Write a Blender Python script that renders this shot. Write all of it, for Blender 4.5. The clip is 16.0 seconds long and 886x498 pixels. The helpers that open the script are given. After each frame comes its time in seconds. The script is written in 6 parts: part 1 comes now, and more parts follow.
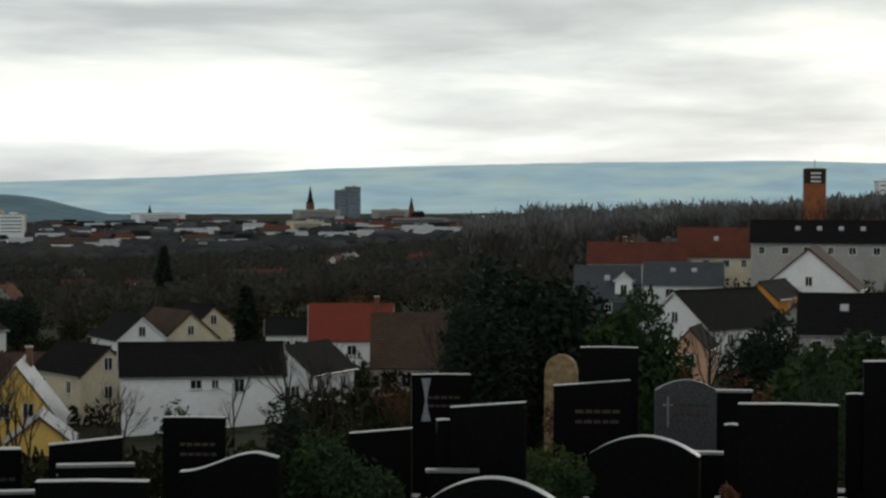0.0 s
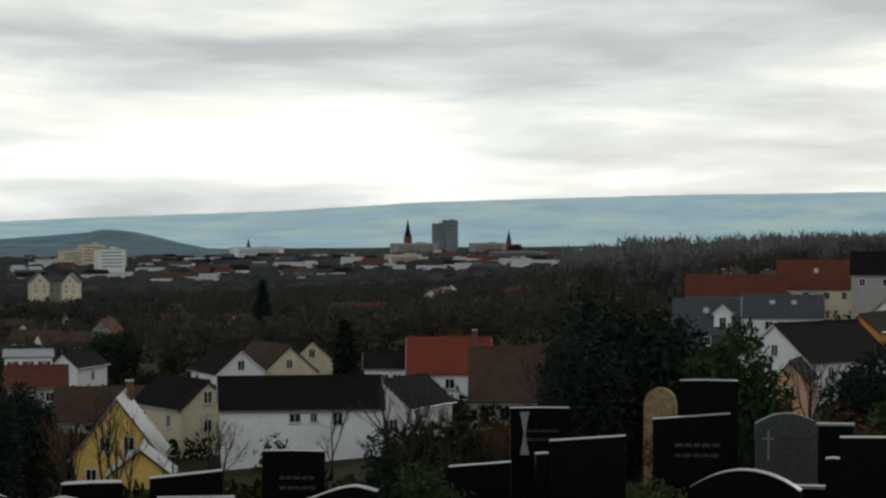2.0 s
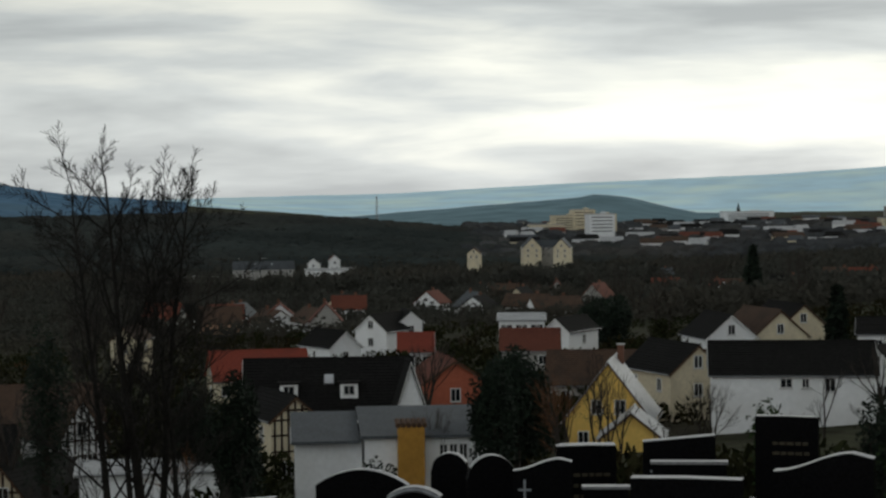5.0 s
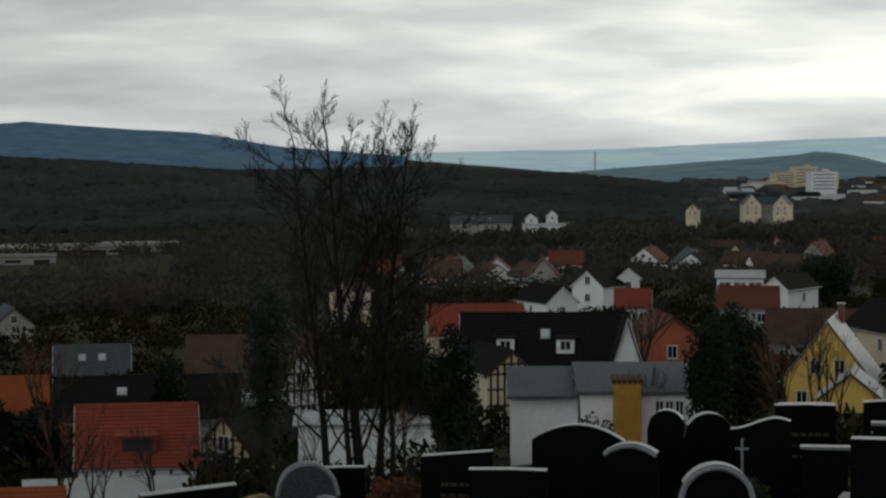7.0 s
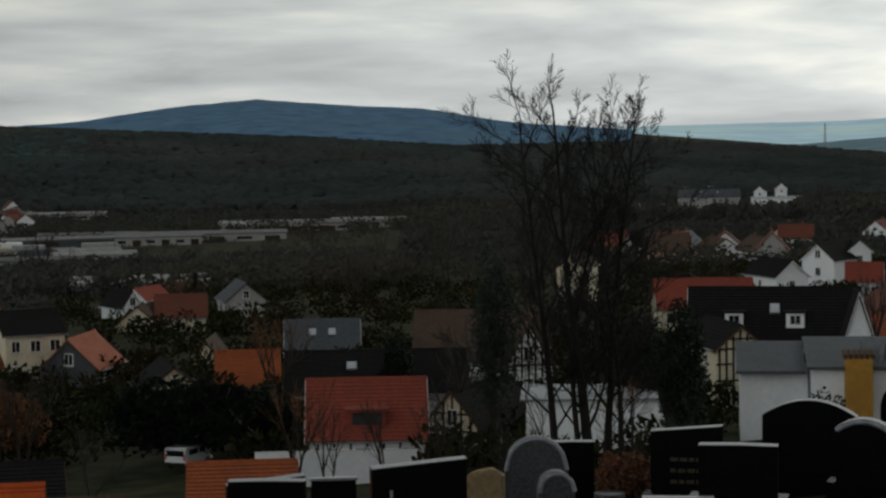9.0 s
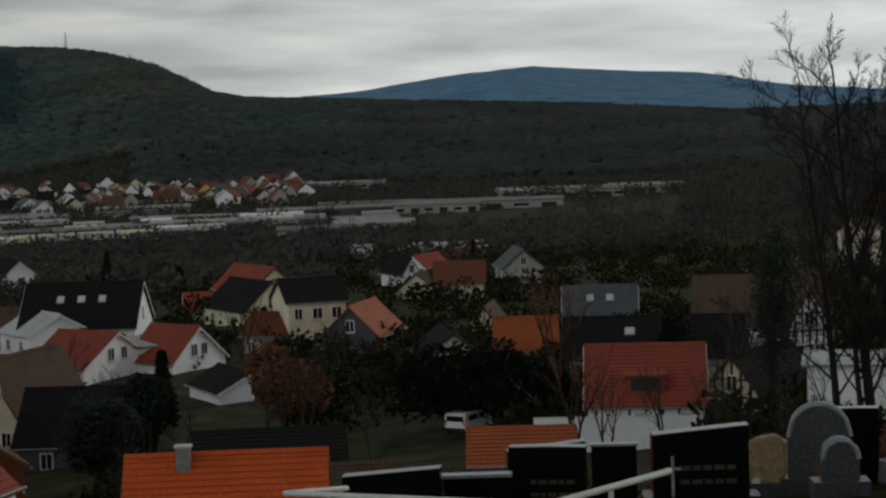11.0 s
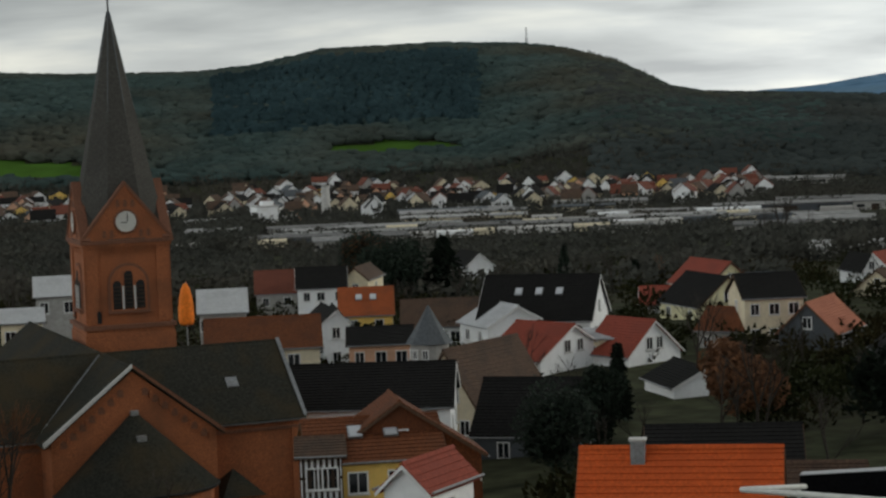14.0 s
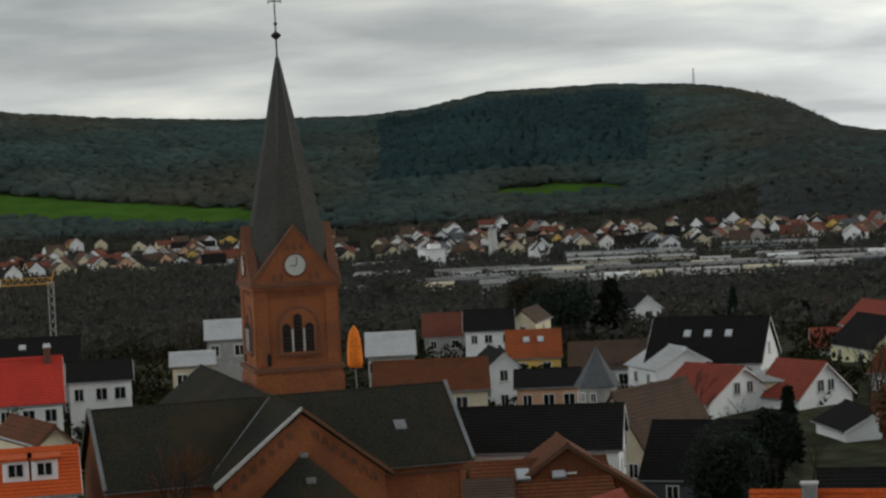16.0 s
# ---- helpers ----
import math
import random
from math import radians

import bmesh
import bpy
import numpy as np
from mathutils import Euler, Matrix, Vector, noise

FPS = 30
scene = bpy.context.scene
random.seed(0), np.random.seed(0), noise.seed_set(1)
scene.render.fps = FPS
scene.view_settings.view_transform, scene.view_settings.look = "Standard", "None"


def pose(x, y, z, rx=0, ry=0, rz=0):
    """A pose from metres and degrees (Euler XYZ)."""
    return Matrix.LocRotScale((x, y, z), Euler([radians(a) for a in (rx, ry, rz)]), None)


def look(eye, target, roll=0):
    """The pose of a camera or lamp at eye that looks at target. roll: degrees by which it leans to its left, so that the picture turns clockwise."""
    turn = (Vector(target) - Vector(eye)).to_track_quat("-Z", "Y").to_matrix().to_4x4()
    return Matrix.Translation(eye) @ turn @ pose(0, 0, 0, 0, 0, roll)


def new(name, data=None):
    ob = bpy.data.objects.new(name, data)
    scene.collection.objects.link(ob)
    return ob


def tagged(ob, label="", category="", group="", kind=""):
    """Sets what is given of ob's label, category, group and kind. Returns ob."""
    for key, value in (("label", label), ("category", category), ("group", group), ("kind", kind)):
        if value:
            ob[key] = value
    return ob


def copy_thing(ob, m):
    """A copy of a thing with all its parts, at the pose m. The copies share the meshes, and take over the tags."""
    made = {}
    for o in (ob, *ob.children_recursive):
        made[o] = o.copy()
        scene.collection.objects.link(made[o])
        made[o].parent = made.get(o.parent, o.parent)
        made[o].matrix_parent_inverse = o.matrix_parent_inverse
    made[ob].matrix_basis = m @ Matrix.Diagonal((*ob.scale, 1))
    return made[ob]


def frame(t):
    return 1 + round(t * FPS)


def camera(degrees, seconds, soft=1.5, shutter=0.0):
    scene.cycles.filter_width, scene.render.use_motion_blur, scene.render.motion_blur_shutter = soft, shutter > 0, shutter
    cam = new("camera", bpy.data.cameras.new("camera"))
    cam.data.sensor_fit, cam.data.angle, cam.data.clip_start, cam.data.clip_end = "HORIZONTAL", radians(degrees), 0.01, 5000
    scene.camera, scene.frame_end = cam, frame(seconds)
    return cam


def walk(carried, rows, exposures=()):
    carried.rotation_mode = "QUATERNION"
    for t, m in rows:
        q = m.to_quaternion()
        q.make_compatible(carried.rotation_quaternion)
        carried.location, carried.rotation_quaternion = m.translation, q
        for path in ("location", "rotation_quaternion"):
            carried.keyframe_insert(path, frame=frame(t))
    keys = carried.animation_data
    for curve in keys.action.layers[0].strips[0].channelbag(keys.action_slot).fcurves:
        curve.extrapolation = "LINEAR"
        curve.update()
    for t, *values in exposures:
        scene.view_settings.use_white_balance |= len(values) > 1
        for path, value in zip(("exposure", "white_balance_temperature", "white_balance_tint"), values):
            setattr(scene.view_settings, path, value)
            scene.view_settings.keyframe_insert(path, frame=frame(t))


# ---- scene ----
cam = camera(23.32, 16.0, soft=2.5)
# seconds, yaw, pitch, roll of a camera held a little in front of the wrist and turned
ROWS = [
    (0.0, 0.0, -1.849, 0.212), (0.5, 0.186, -1.603, -0.084), (1.0, 0.295, -3.153, -0.376), (1.5, 0.676, -2.589, -0.281),
    (2.0, 2.605, -0.964, -0.059), (2.5, 4.076, -0.71, 0.224), (3.0, 7.288, -0.832, 0.14), (3.5, 9.957, -0.515, -0.042),
    (4.0, 11.596, -1.138, -0.118), (4.5, 13.719, -1.93, -0.296), (4.7, 14.617, -1.83, -0.461), (6.8, 20.326, -2.895, -0.261),
    (7.0, 21.438, -2.99, -0.26), (7.5, 22.82, -3.284, 0.075), (8.0, 24.78, -3.07, -0.26), (8.5, 26.176, -3.126, -0.369),
    (9.0, 27.502, -3.61, -0.855), (9.2, 28.452, -3.502, -0.919), (11.3, 35.132, -4.315, -1.922), (11.5, 34.565, -3.886, -2.093),
    (12.0, 38.384, -4.419, -2.26), (12.5, 40.184, -4.256, -1.714), (13.0, 42.489, -4.838, -1.933), (13.5, 45.13, -4.925, -2.073),
    (14.0, 47.079, -4.072, -2.144), (14.5, 47.784, -3.887, -2.515), (15.0, 49.035, -3.721, -1.786), (15.5, 51.026, -2.293, -2.315),
    (16.0, 51.496, -2.754, -2.649),
]
walk(cam, [(t, pose(0, -0.1, 0, 0, 0, 0) @ pose(0, 0, 0, 0, 0, yaw) @ pose(0, 0.1, 0, 90 + pitch, 0, 0) @ pose(0, 0, 0, 0, 0, roll)) for t, yaw, pitch, roll in ROWS],
     exposures=[(0, 0.12, 6500, 5), (4.5, 0.0, 6500, 5), (9, -0.06, 6500, 5), (12, 0.2, 6500, 5), (14, 0.54, 6500, 5), (16, 0.57, 6500, 5)])

# ---- overcast daylight: a bank of cloud over the whole sky, thin and bright towards the low sun ----
SUN_BEARING, SUN_HEIGHT = -30.0, 24.0
world = bpy.data.worlds.new("overcast_sky")
scene.world = world
world.use_nodes = True
wt = world.node_tree
wt.nodes.clear()


def wnode(kind, **values):
    n = wt.nodes.new(kind)
    for k, v in values.items():
        n.inputs[k].default_value = v
    return n


def link(tree, a, b):
    tree.links.new(a, b)


coords = wnode("ShaderNodeTexCoord")
sky = wnode("ShaderNodeTexSky")
sky.sky_type, sky.sun_disc = "NISHITA", False
sky.sun_elevation, sky.sun_rotation = radians(SUN_HEIGHT), radians(-SUN_BEARING)
stretch = wnode("ShaderNodeMapping")
stretch.inputs["Scale"].default_value = (2.0, 2.0, 12.5)
stretch.inputs["Location"].default_value = (0.35, 0.1, 0.6)
billow = wnode("ShaderNodeTexNoise", Scale=1.55, Detail=5.0, Roughness=0.5, Distortion=0.3)
wisps = wnode("ShaderNodeTexNoise", Scale=4.6, Detail=5.0, Roughness=0.52, Distortion=0.3)
both = wnode("ShaderNodeMix")
both.data_type = "FLOAT"
both.inputs[0].default_value = 0.36
ramp = wnode("ShaderNodeValToRGB")
ramp.color_ramp.elements[0].position, ramp.color_ramp.elements[0].color = 0.40, (0.46, 0.475, 0.50, 1)
ramp.color_ramp.elements[1].position, ramp.color_ramp.elements[1].color = 0.61, (0.98, 0.96, 0.90, 1)
middle = ramp.color_ramp.elements.new(0.50)
middle.color = (0.66, 0.675, 0.69, 1)
link(wt, coords.outputs["Generated"], stretch.inputs["Vector"])
link(wt, stretch.outputs["Vector"], billow.inputs["Vector"])
link(wt, stretch.outputs["Vector"], wisps.inputs["Vector"])
link(wt, billow.outputs["Fac"], both.inputs[2])
link(wt, wisps.outputs["Fac"], both.inputs[3])
link(wt, both.outputs[0], ramp.inputs["Fac"])
# the cloud is thinner towards the sun
towards = wnode("ShaderNodeVectorMath")
towards.operation = "DOT_PRODUCT"
b, h = radians(-14.0), radians(7.0)
towards.inputs[1].default_value = (-math.sin(b) * math.cos(h), math.cos(b) * math.cos(h), math.sin(h))
link(wt, coords.outputs["Generated"], towards.inputs[0])
thin = wnode("ShaderNodeMapRange")
thin.interpolation_type = "SMOOTHSTEP"
for k, v in (("From Min", 0.35), ("From Max", 1.0), ("To Min", 0.50), ("To Max", 1.06)):
    thin.inputs[k].default_value = v
link(wt, towards.outputs["Value"], thin.inputs["Value"])
# sky out of view is brightened to light the walls that face uphill
behind = wnode("ShaderNodeMapRange")
behind.interpolation_type = "SMOOTHSTEP"
for k, v in (("From Min", 0.1), ("From Max", -0.7), ("To Min", 0.0), ("To Max", 1.0)):
    behind.inputs[k].default_value = v
link(wt, towards.outputs["Value"], behind.inputs["Value"])
gaps = wnode("ShaderNodeMath")
gaps.operation = "ADD"
link(wt, thin.outputs["Result"], gaps.inputs[0])
link(wt, behind.outputs["Result"], gaps.inputs[1])
lit = wnode("ShaderNodeVectorMath")
lit.operation = "SCALE"
link(wt, ramp.outputs["Color"], lit.inputs[0])
link(wt, gaps.outputs["Value"], lit.inputs["Scale"])
# unseen sky overhead is dimmed to darken the ground, lighter towards the horizon
split = wnode("ShaderNodeSeparateXYZ")
link(wt, coords.outputs["Generated"], split.inputs[0])
thick = wnode("ShaderNodeMapRange")
for k, v in (("From Min", 0.12), ("From Max", 0.75), ("To Min", 1.0), ("To Max", 0.36)):
    thick.inputs[k].default_value = v
link(wt, split.outputs["Z"], thick.inputs["Value"])
heavy = wnode("ShaderNodeVectorMath")
heavy.operation = "SCALE"
link(wt, lit.outputs["Vector"], heavy.inputs[0])
# a lighter band low down, under the edge of the bank
band = wnode("ShaderNodeMapRange")
for k, v in (("From Min", 0.03), ("From Max", 0.085), ("To Min", 1.16), ("To Max", 0.92)):
    band.inputs[k].default_value = v
link(wt, split.outputs["Z"], band.inputs["Value"])
product = wnode("ShaderNodeMath")
product.operation = "MULTIPLY"
link(wt, thick.outputs["Result"], product.inputs[0])
link(wt, band.outputs["Result"], product.inputs[1])
link(wt, product.outputs["Value"], heavy.inputs["Scale"])
dim = wnode("ShaderNodeVectorMath")
dim.operation = "SCALE"
dim.inputs["Scale"].default_value = 0.1
link(wt, sky.outputs["Color"], dim.inputs[0])
cover = wnode("ShaderNodeMix")
cover.data_type = "RGBA"
cover.inputs[0].default_value = 0.93
link(wt, dim.outputs["Vector"], cover.inputs[6])
link(wt, heavy.outputs["Vector"], cover.inputs[7])
back = wnode("ShaderNodeBackground", Strength=1.0)
link(wt, cover.outputs[2], back.inputs["Color"])
link(wt, back.outputs[0], wnode("ShaderNodeOutputWorld").inputs["Surface"])

sun = new("sun", bpy.data.lights.new("sun", "SUN"))
sun.data.energy, sun.data.angle, sun.data.color = 0.5, radians(14), (1.0, 0.95, 0.86)
b, h = radians(SUN_BEARING), radians(SUN_HEIGHT)
sun.matrix_world = look((-math.sin(b) * math.cos(h) * 60, math.cos(b) * math.cos(h) * 60, math.sin(h) * 60), (0, 0, 0))


# ---- materials ----
def material(name, colour, rough=0.85, spread=0.25, grain=6.0, stain=0.35, bump=0.15, metal=0.0, spec=0.3, second=None, courses=0.0, island=0.0, each=0.0):
    """A procedural surface: base colour varied by fine grain and by large stains, with relief; courses: rows of tiles of that height."""
    m = bpy.data.materials.new(name)
    m.use_nodes = True
    t = m.node_tree
    s = t.nodes["Principled BSDF"]
    s.inputs["Roughness"].default_value, s.inputs["Metallic"].default_value = rough, metal
    s.inputs["Specular IOR Level"].default_value = spec
    place = t.nodes.new("ShaderNodeTexCoord")
    fine, large = t.nodes.new("ShaderNodeTexNoise"), t.nodes.new("ShaderNodeTexNoise")
    fine.inputs["Scale"].default_value, fine.inputs["Detail"].default_value = grain, 5
    large.inputs["Scale"].default_value, large.inputs["Detail"].default_value = stain, 4
    link(t, place.outputs["Object"], fine.inputs["Vector"])
    link(t, place.outputs["Object"], large.inputs["Vector"])
    low, high = [c * (1 - spread) for c in colour], [min(1, c * (1 + spread)) for c in colour]
    tone = t.nodes.new("ShaderNodeValToRGB")
    tone.color_ramp.elements[0].position, tone.color_ramp.elements[0].color = 0.3, (*low, 1)
    tone.color_ramp.elements[1].position, tone.color_ramp.elements[1].color = 0.7, (*high, 1)
    link(t, fine.outputs["Fac"], tone.inputs["Fac"])
    blend = t.nodes.new("ShaderNodeMix")
    blend.data_type = "RGBA"
    reach = t.nodes.new("ShaderNodeMapRange")
    for k, v in (("From Min", 0.45), ("From Max", 0.7), ("To Min", 0.0), ("To Max", 0.75 if second else 0.45)):
        reach.inputs[k].default_value = v
    link(t, large.outputs["Fac"], reach.inputs["Value"])
    link(t, reach.outputs["Result"], blend.inputs[0])
    link(t, tone.outputs["Color"], blend.inputs[6])
    blend.inputs[7].default_value = (*(second or [c * 0.62 for c in colour]), 1)
    out = blend.outputs[2]
    if island or each:
        shade = t.nodes.new("ShaderNodeHueSaturation")
        vary = t.nodes.new("ShaderNodeMapRange")
        k = island or each
        vary.inputs["To Min"].default_value, vary.inputs["To Max"].default_value = 1 - k, 1 + k
        if island:
            link(t, t.nodes.new("ShaderNodeNewGeometry").outputs["Random Per Island"], vary.inputs["Value"])
        else:
            link(t, t.nodes.new("ShaderNodeObjectInfo").outputs["Random"], vary.inputs["Value"])
        link(t, vary.outputs["Result"], shade.inputs["Value"])
        link(t, out, shade.inputs["Color"])
        out = shade.outputs["Color"]
    link(t, out, s.inputs["Base Color"])
    relief = t.nodes.new("ShaderNodeBump")
    relief.inputs["Strength"].default_value, relief.inputs["Distance"].default_value = bump, 0.03
    link(t, fine.outputs["Fac"], relief.inputs["Height"])
    link(t, relief.outputs["Normal"], s.inputs["Normal"])
    return m


PLASTER_WHITE = material("white_render", (0.84, 0.85, 0.86), grain=3, spread=0.05, stain=0.25, second=(0.72, 0.72, 0.71))
PLASTER_CREAM = material("cream_render", (0.70, 0.62, 0.45), grain=3, spread=0.1, stain=0.3, second=(0.52, 0.46, 0.34))
PLASTER_LEMON = material("pale_yellow_render", (0.78, 0.73, 0.47), grain=3, spread=0.08, stain=0.3)
PLASTER_YELLOW = material("yellow_render", (0.80, 0.54, 0.15), grain=3, spread=0.08, stain=0.3, second=(0.70, 0.46, 0.13))
PLASTER_MUSTARD = material("mustard_render", (0.46, 0.24, 0.045), grain=3, spread=0.12, stain=0.4)
# concrete of the far blocks, grey-blue haze painted into its base colour
TOWN_HAZE = material("hazed_concrete", (0.19, 0.225, 0.25), grain=0.3, spread=0.2, stain=0.05, rough=1.0, spec=0.0)
PLASTER_ORANGE = material("orange_render", (0.66, 0.30, 0.06), grain=3, spread=0.1)
PLASTER_SALMON = material("salmon_render", (0.68, 0.40, 0.27), grain=3, spread=0.1)
PLASTER_TERRACOTTA = material("terracotta_render", (0.45, 0.13, 0.075), grain=3, spread=0.1)
PLASTER_GREY = material("grey_render", (0.36, 0.35, 0.33), grain=3, spread=0.15, stain=0.3)
CLAD_GREY = material("slate_cladding", (0.075, 0.083, 0.092), grain=8, spread=0.25)
ROOF_DARK = material("dark_roof_tiles", (0.014, 0.0135, 0.013), grain=5, spread=0.4, rough=0.85, stain=0.4, spec=0.1)
ROOF_SLATE = material("grey_slate", (0.085, 0.095, 0.105), grain=5, spread=0.3, rough=0.7)
ROOF_BROWN = material("brown_roof_tiles", (0.085, 0.052, 0.035), grain=6, spread=0.35, stain=0.4, second=(0.045, 0.034, 0.026))
ROOF_RUST = material("rust_roof_tiles", (0.13, 0.042, 0.015), grain=7, spread=0.4, stain=0.5, second=(0.075, 0.029, 0.014))
ROOF_TAN = material("dull_orange_roof_tiles", (0.30, 0.075, 0.022), grain=7, spread=0.35, stain=0.5, second=(0.19, 0.055, 0.022))
ROOF_SALMON = material("pale_red_roof_tiles", (0.36, 0.13, 0.075), grain=7, spread=0.3, stain=0.5, second=(0.26, 0.085, 0.05))
ROOF_RED = material("red_roof_tiles", (0.25, 0.055, 0.034), grain=7, spread=0.3, stain=0.4, second=(0.2, 0.05, 0.034))
ROOF_REDBROWN = material("red_brown_roof_tiles", (0.15, 0.048, 0.03), grain=7, spread=0.35, stain=0.4)
ROOF_SCARLET = material("scarlet_roof_tiles", (0.50, 0.045, 0.03), grain=7, spread=0.2, stain=0.4)
ROOF_ORANGE = material("orange_roof_tiles", (0.52, 0.088, 0.016), grain=7, spread=0.25, stain=0.4, second=(0.40, 0.066, 0.014))
ROOF_PALE = material("pale_metal_and_glare_roof", (0.50, 0.51, 0.52), grain=4, spread=0.15, rough=0.45, stain=0.4)
CHURCH_BRICK = material("red_church_brick", (0.29, 0.098, 0.040), grain=14, spread=0.45, stain=0.35, second=(0.16, 0.062, 0.030), bump=0.4)
CHURCH_TRIM = material("dark_red_sandstone", (0.17, 0.075, 0.045), grain=10, spread=0.3)
CHURCH_SLATE = material("mossy_church_slate", (0.027, 0.027, 0.022), grain=6, spread=0.45, stain=0.3, second=(0.048, 0.036, 0.019), rough=0.9, spec=0.08)
SPIRE_SLATE = material("spire_slate", (0.060, 0.058, 0.052), grain=8, spread=0.35, stain=0.3, rough=0.85, spec=0.12)
COPING = material("pale_stone_coping", (0.50, 0.49, 0.47), grain=9, spread=0.2, rough=0.6)
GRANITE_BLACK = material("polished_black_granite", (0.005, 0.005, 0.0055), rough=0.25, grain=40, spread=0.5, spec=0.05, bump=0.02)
# pale base colour stands for the sky mirrored in polished tops
GRANITE_SHINE = material("granite_top_shine", (0.20, 0.20, 0.205), rough=0.3, grain=40, spread=0.4, spec=0.7, bump=0.05)
GRANITE_GREY = material("grey_granite", (0.055, 0.058, 0.062), rough=0.4, grain=40, spread=0.5, bump=0.05)
SANDSTONE = material("yellow_sandstone", (0.27, 0.19, 0.10), grain=14, spread=0.4, bump=0.8, stain=4)
GILT = material("worn_gilt", (0.05, 0.041, 0.025), rough=0.6, metal=0.2)
CARVED = material("pale_carving", (0.24, 0.25, 0.27), grain=20)
FRAME_WHITE = material("white_window_frame", (0.75, 0.75, 0.74), rough=0.5, spread=0.05)
TIMBER_DARK = material("dark_timber", (0.035, 0.022, 0.014), grain=9, spread=0.4)
TRIM_BROWN = material("brown_barge_board", (0.10, 0.058, 0.035), grain=9)
CHIMNEY_BRICK = material("chimney_brick", (0.16, 0.075, 0.05), grain=16, spread=0.4)
METAL_GREY = material("grey_metal", (0.30, 0.31, 0.32), rough=0.45, metal=0.6)
CRANE_YELLOW = material("crane_yellow_paint", (0.52, 0.27, 0.05), rough=0.5)
ORANGE_CLOTH = material("orange_canvas", (0.80, 0.20, 0.02), grain=4, spread=0.25)
BARK = material("winter_bark", (0.030, 0.024, 0.018), grain=20, spread=0.4, bump=0.6)
TWIG = material("winter_twigs", (0.040, 0.034, 0.028), grain=2, spread=0.35, stain=0.1, island=0.35)
TWIG_DARK = material("near_black_twigs", (0.012, 0.010, 0.008), grain=2, spread=0.3)
TWIG_RUST = material("rust_brown_winter_crown", (0.12, 0.052, 0.022), grain=2, spread=0.4, island=0.4)
NEEDLES = material("dark_evergreen_needles", (0.010, 0.018, 0.010), grain=3, spread=0.4, island=0.5)
LEAF_GREEN = material("evergreen_leaves", (0.020, 0.040, 0.009), grain=4, spread=0.4, island=0.5)
LEAF_LIGHT = material("light_green_shrub_leaves", (0.048, 0.070, 0.016), grain=4, spread=0.4, island=0.5)
HEATHER = material("rust_flowers", (0.11, 0.045, 0.022), grain=9, spread=0.5, island=0.5)
WOODS = material("winter_woods", (0.060, 0.061, 0.053), grain=0.09, spread=0.2, stain=0.008, second=(0.072, 0.062, 0.049), island=0.12, rough=1.0, spec=0.0)
# next five: winter colours of the woods with distance haze painted in
WOODS_HILL = material("hazed_hillside_woods", (0.048, 0.071, 0.067), grain=0.015, spread=0.3, stain=0.005, second=(0.080, 0.070, 0.050), island=0.16, rough=1.0, spec=0.0)
WOODS_RIDGE = material("ridge_woods", (0.047, 0.056, 0.054), grain=0.012, spread=0.25, stain=0.004, second=(0.064, 0.059, 0.051), island=0.06, rough=1.0, spec=0.0)
WOODS_RISE = material("grey_leafless_wood", (0.165, 0.165, 0.16), grain=0.1, spread=0.3, stain=0.02, island=0.2, rough=1.0, spec=0.0)
WOODS_PINE = material("hazed_pine_woods", (0.030, 0.052, 0.058), grain=0.02, spread=0.25, stain=0.006, island=0.08, rough=1.0, spec=0.0)
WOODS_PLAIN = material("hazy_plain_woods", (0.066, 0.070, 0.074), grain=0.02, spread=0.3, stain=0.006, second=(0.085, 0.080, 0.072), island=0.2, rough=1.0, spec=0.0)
BUSHES = material("dark_garden_bushes", (0.021, 0.024, 0.011), grain=0.5, spread=0.4, stain=0.05, second=(0.032, 0.022, 0.012), island=0.5, rough=1.0, spec=0.0)
CAR_WHITE = material("white_van_paint", (0.72, 0.73, 0.74), rough=0.3, spread=0.04)
RUBBER = material("black_rubber", (0.015, 0.015, 0.015), rough=0.8)


def glass_pane():
    m = bpy.data.materials.new("window_glass")
    m.use_nodes = True
    s = m.node_tree.nodes["Principled BSDF"]
    s.inputs["Base Color"].default_value = (0.012, 0.014, 0.017, 1)
    s.inputs["Roughness"].default_value, s.inputs["Specular IOR Level"].default_value = 0.06, 0.5
    return m


GLASS = glass_pane()


def ground_material():
    """Winter grass, bare soil and woodland floor in patches; the far country has its own materials with haze painted
    in.
    """
    m = material("winter_ground", (0.040, 0.044, 0.024), grain=0.4, spread=0.5, stain=0.02, second=(0.046, 0.039, 0.028), rough=1.0, spec=0.05)
    return m


GROUND = ground_material()
SOIL = material("dark_grave_soil", (0.020, 0.019, 0.011), grain=3, spread=0.5, stain=0.8, second=(0.034, 0.028, 0.014), rough=1.0, spec=0.0, bump=0.6)
RAIL_PAINT = material("worn_white_rail_paint", (0.62, 0.62, 0.58), rough=0.5, spread=0.15, grain=12)
# the haze of distance is painted into the next three base colours
FAR_HAZE = material("hazed_far_hills", (0.44, 0.60, 0.68), grain=0.012, spread=0.14, stain=0.005, second=(0.74, 0.84, 0.70), rough=1.0, spec=0.0)
MID_HAZE = material("hazed_wooded_hill", (0.075, 0.125, 0.18), grain=0.03, spread=0.35, stain=0.006, second=(0.10, 0.145, 0.17), rough=1.0, spec=0.0)
KNOLL = material("hazed_knoll", (0.14, 0.20, 0.22), grain=0.02, spread=0.25, stain=0.003, rough=1.0, spec=0.0)
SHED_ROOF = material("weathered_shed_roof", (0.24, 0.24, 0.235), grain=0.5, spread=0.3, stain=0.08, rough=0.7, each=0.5)
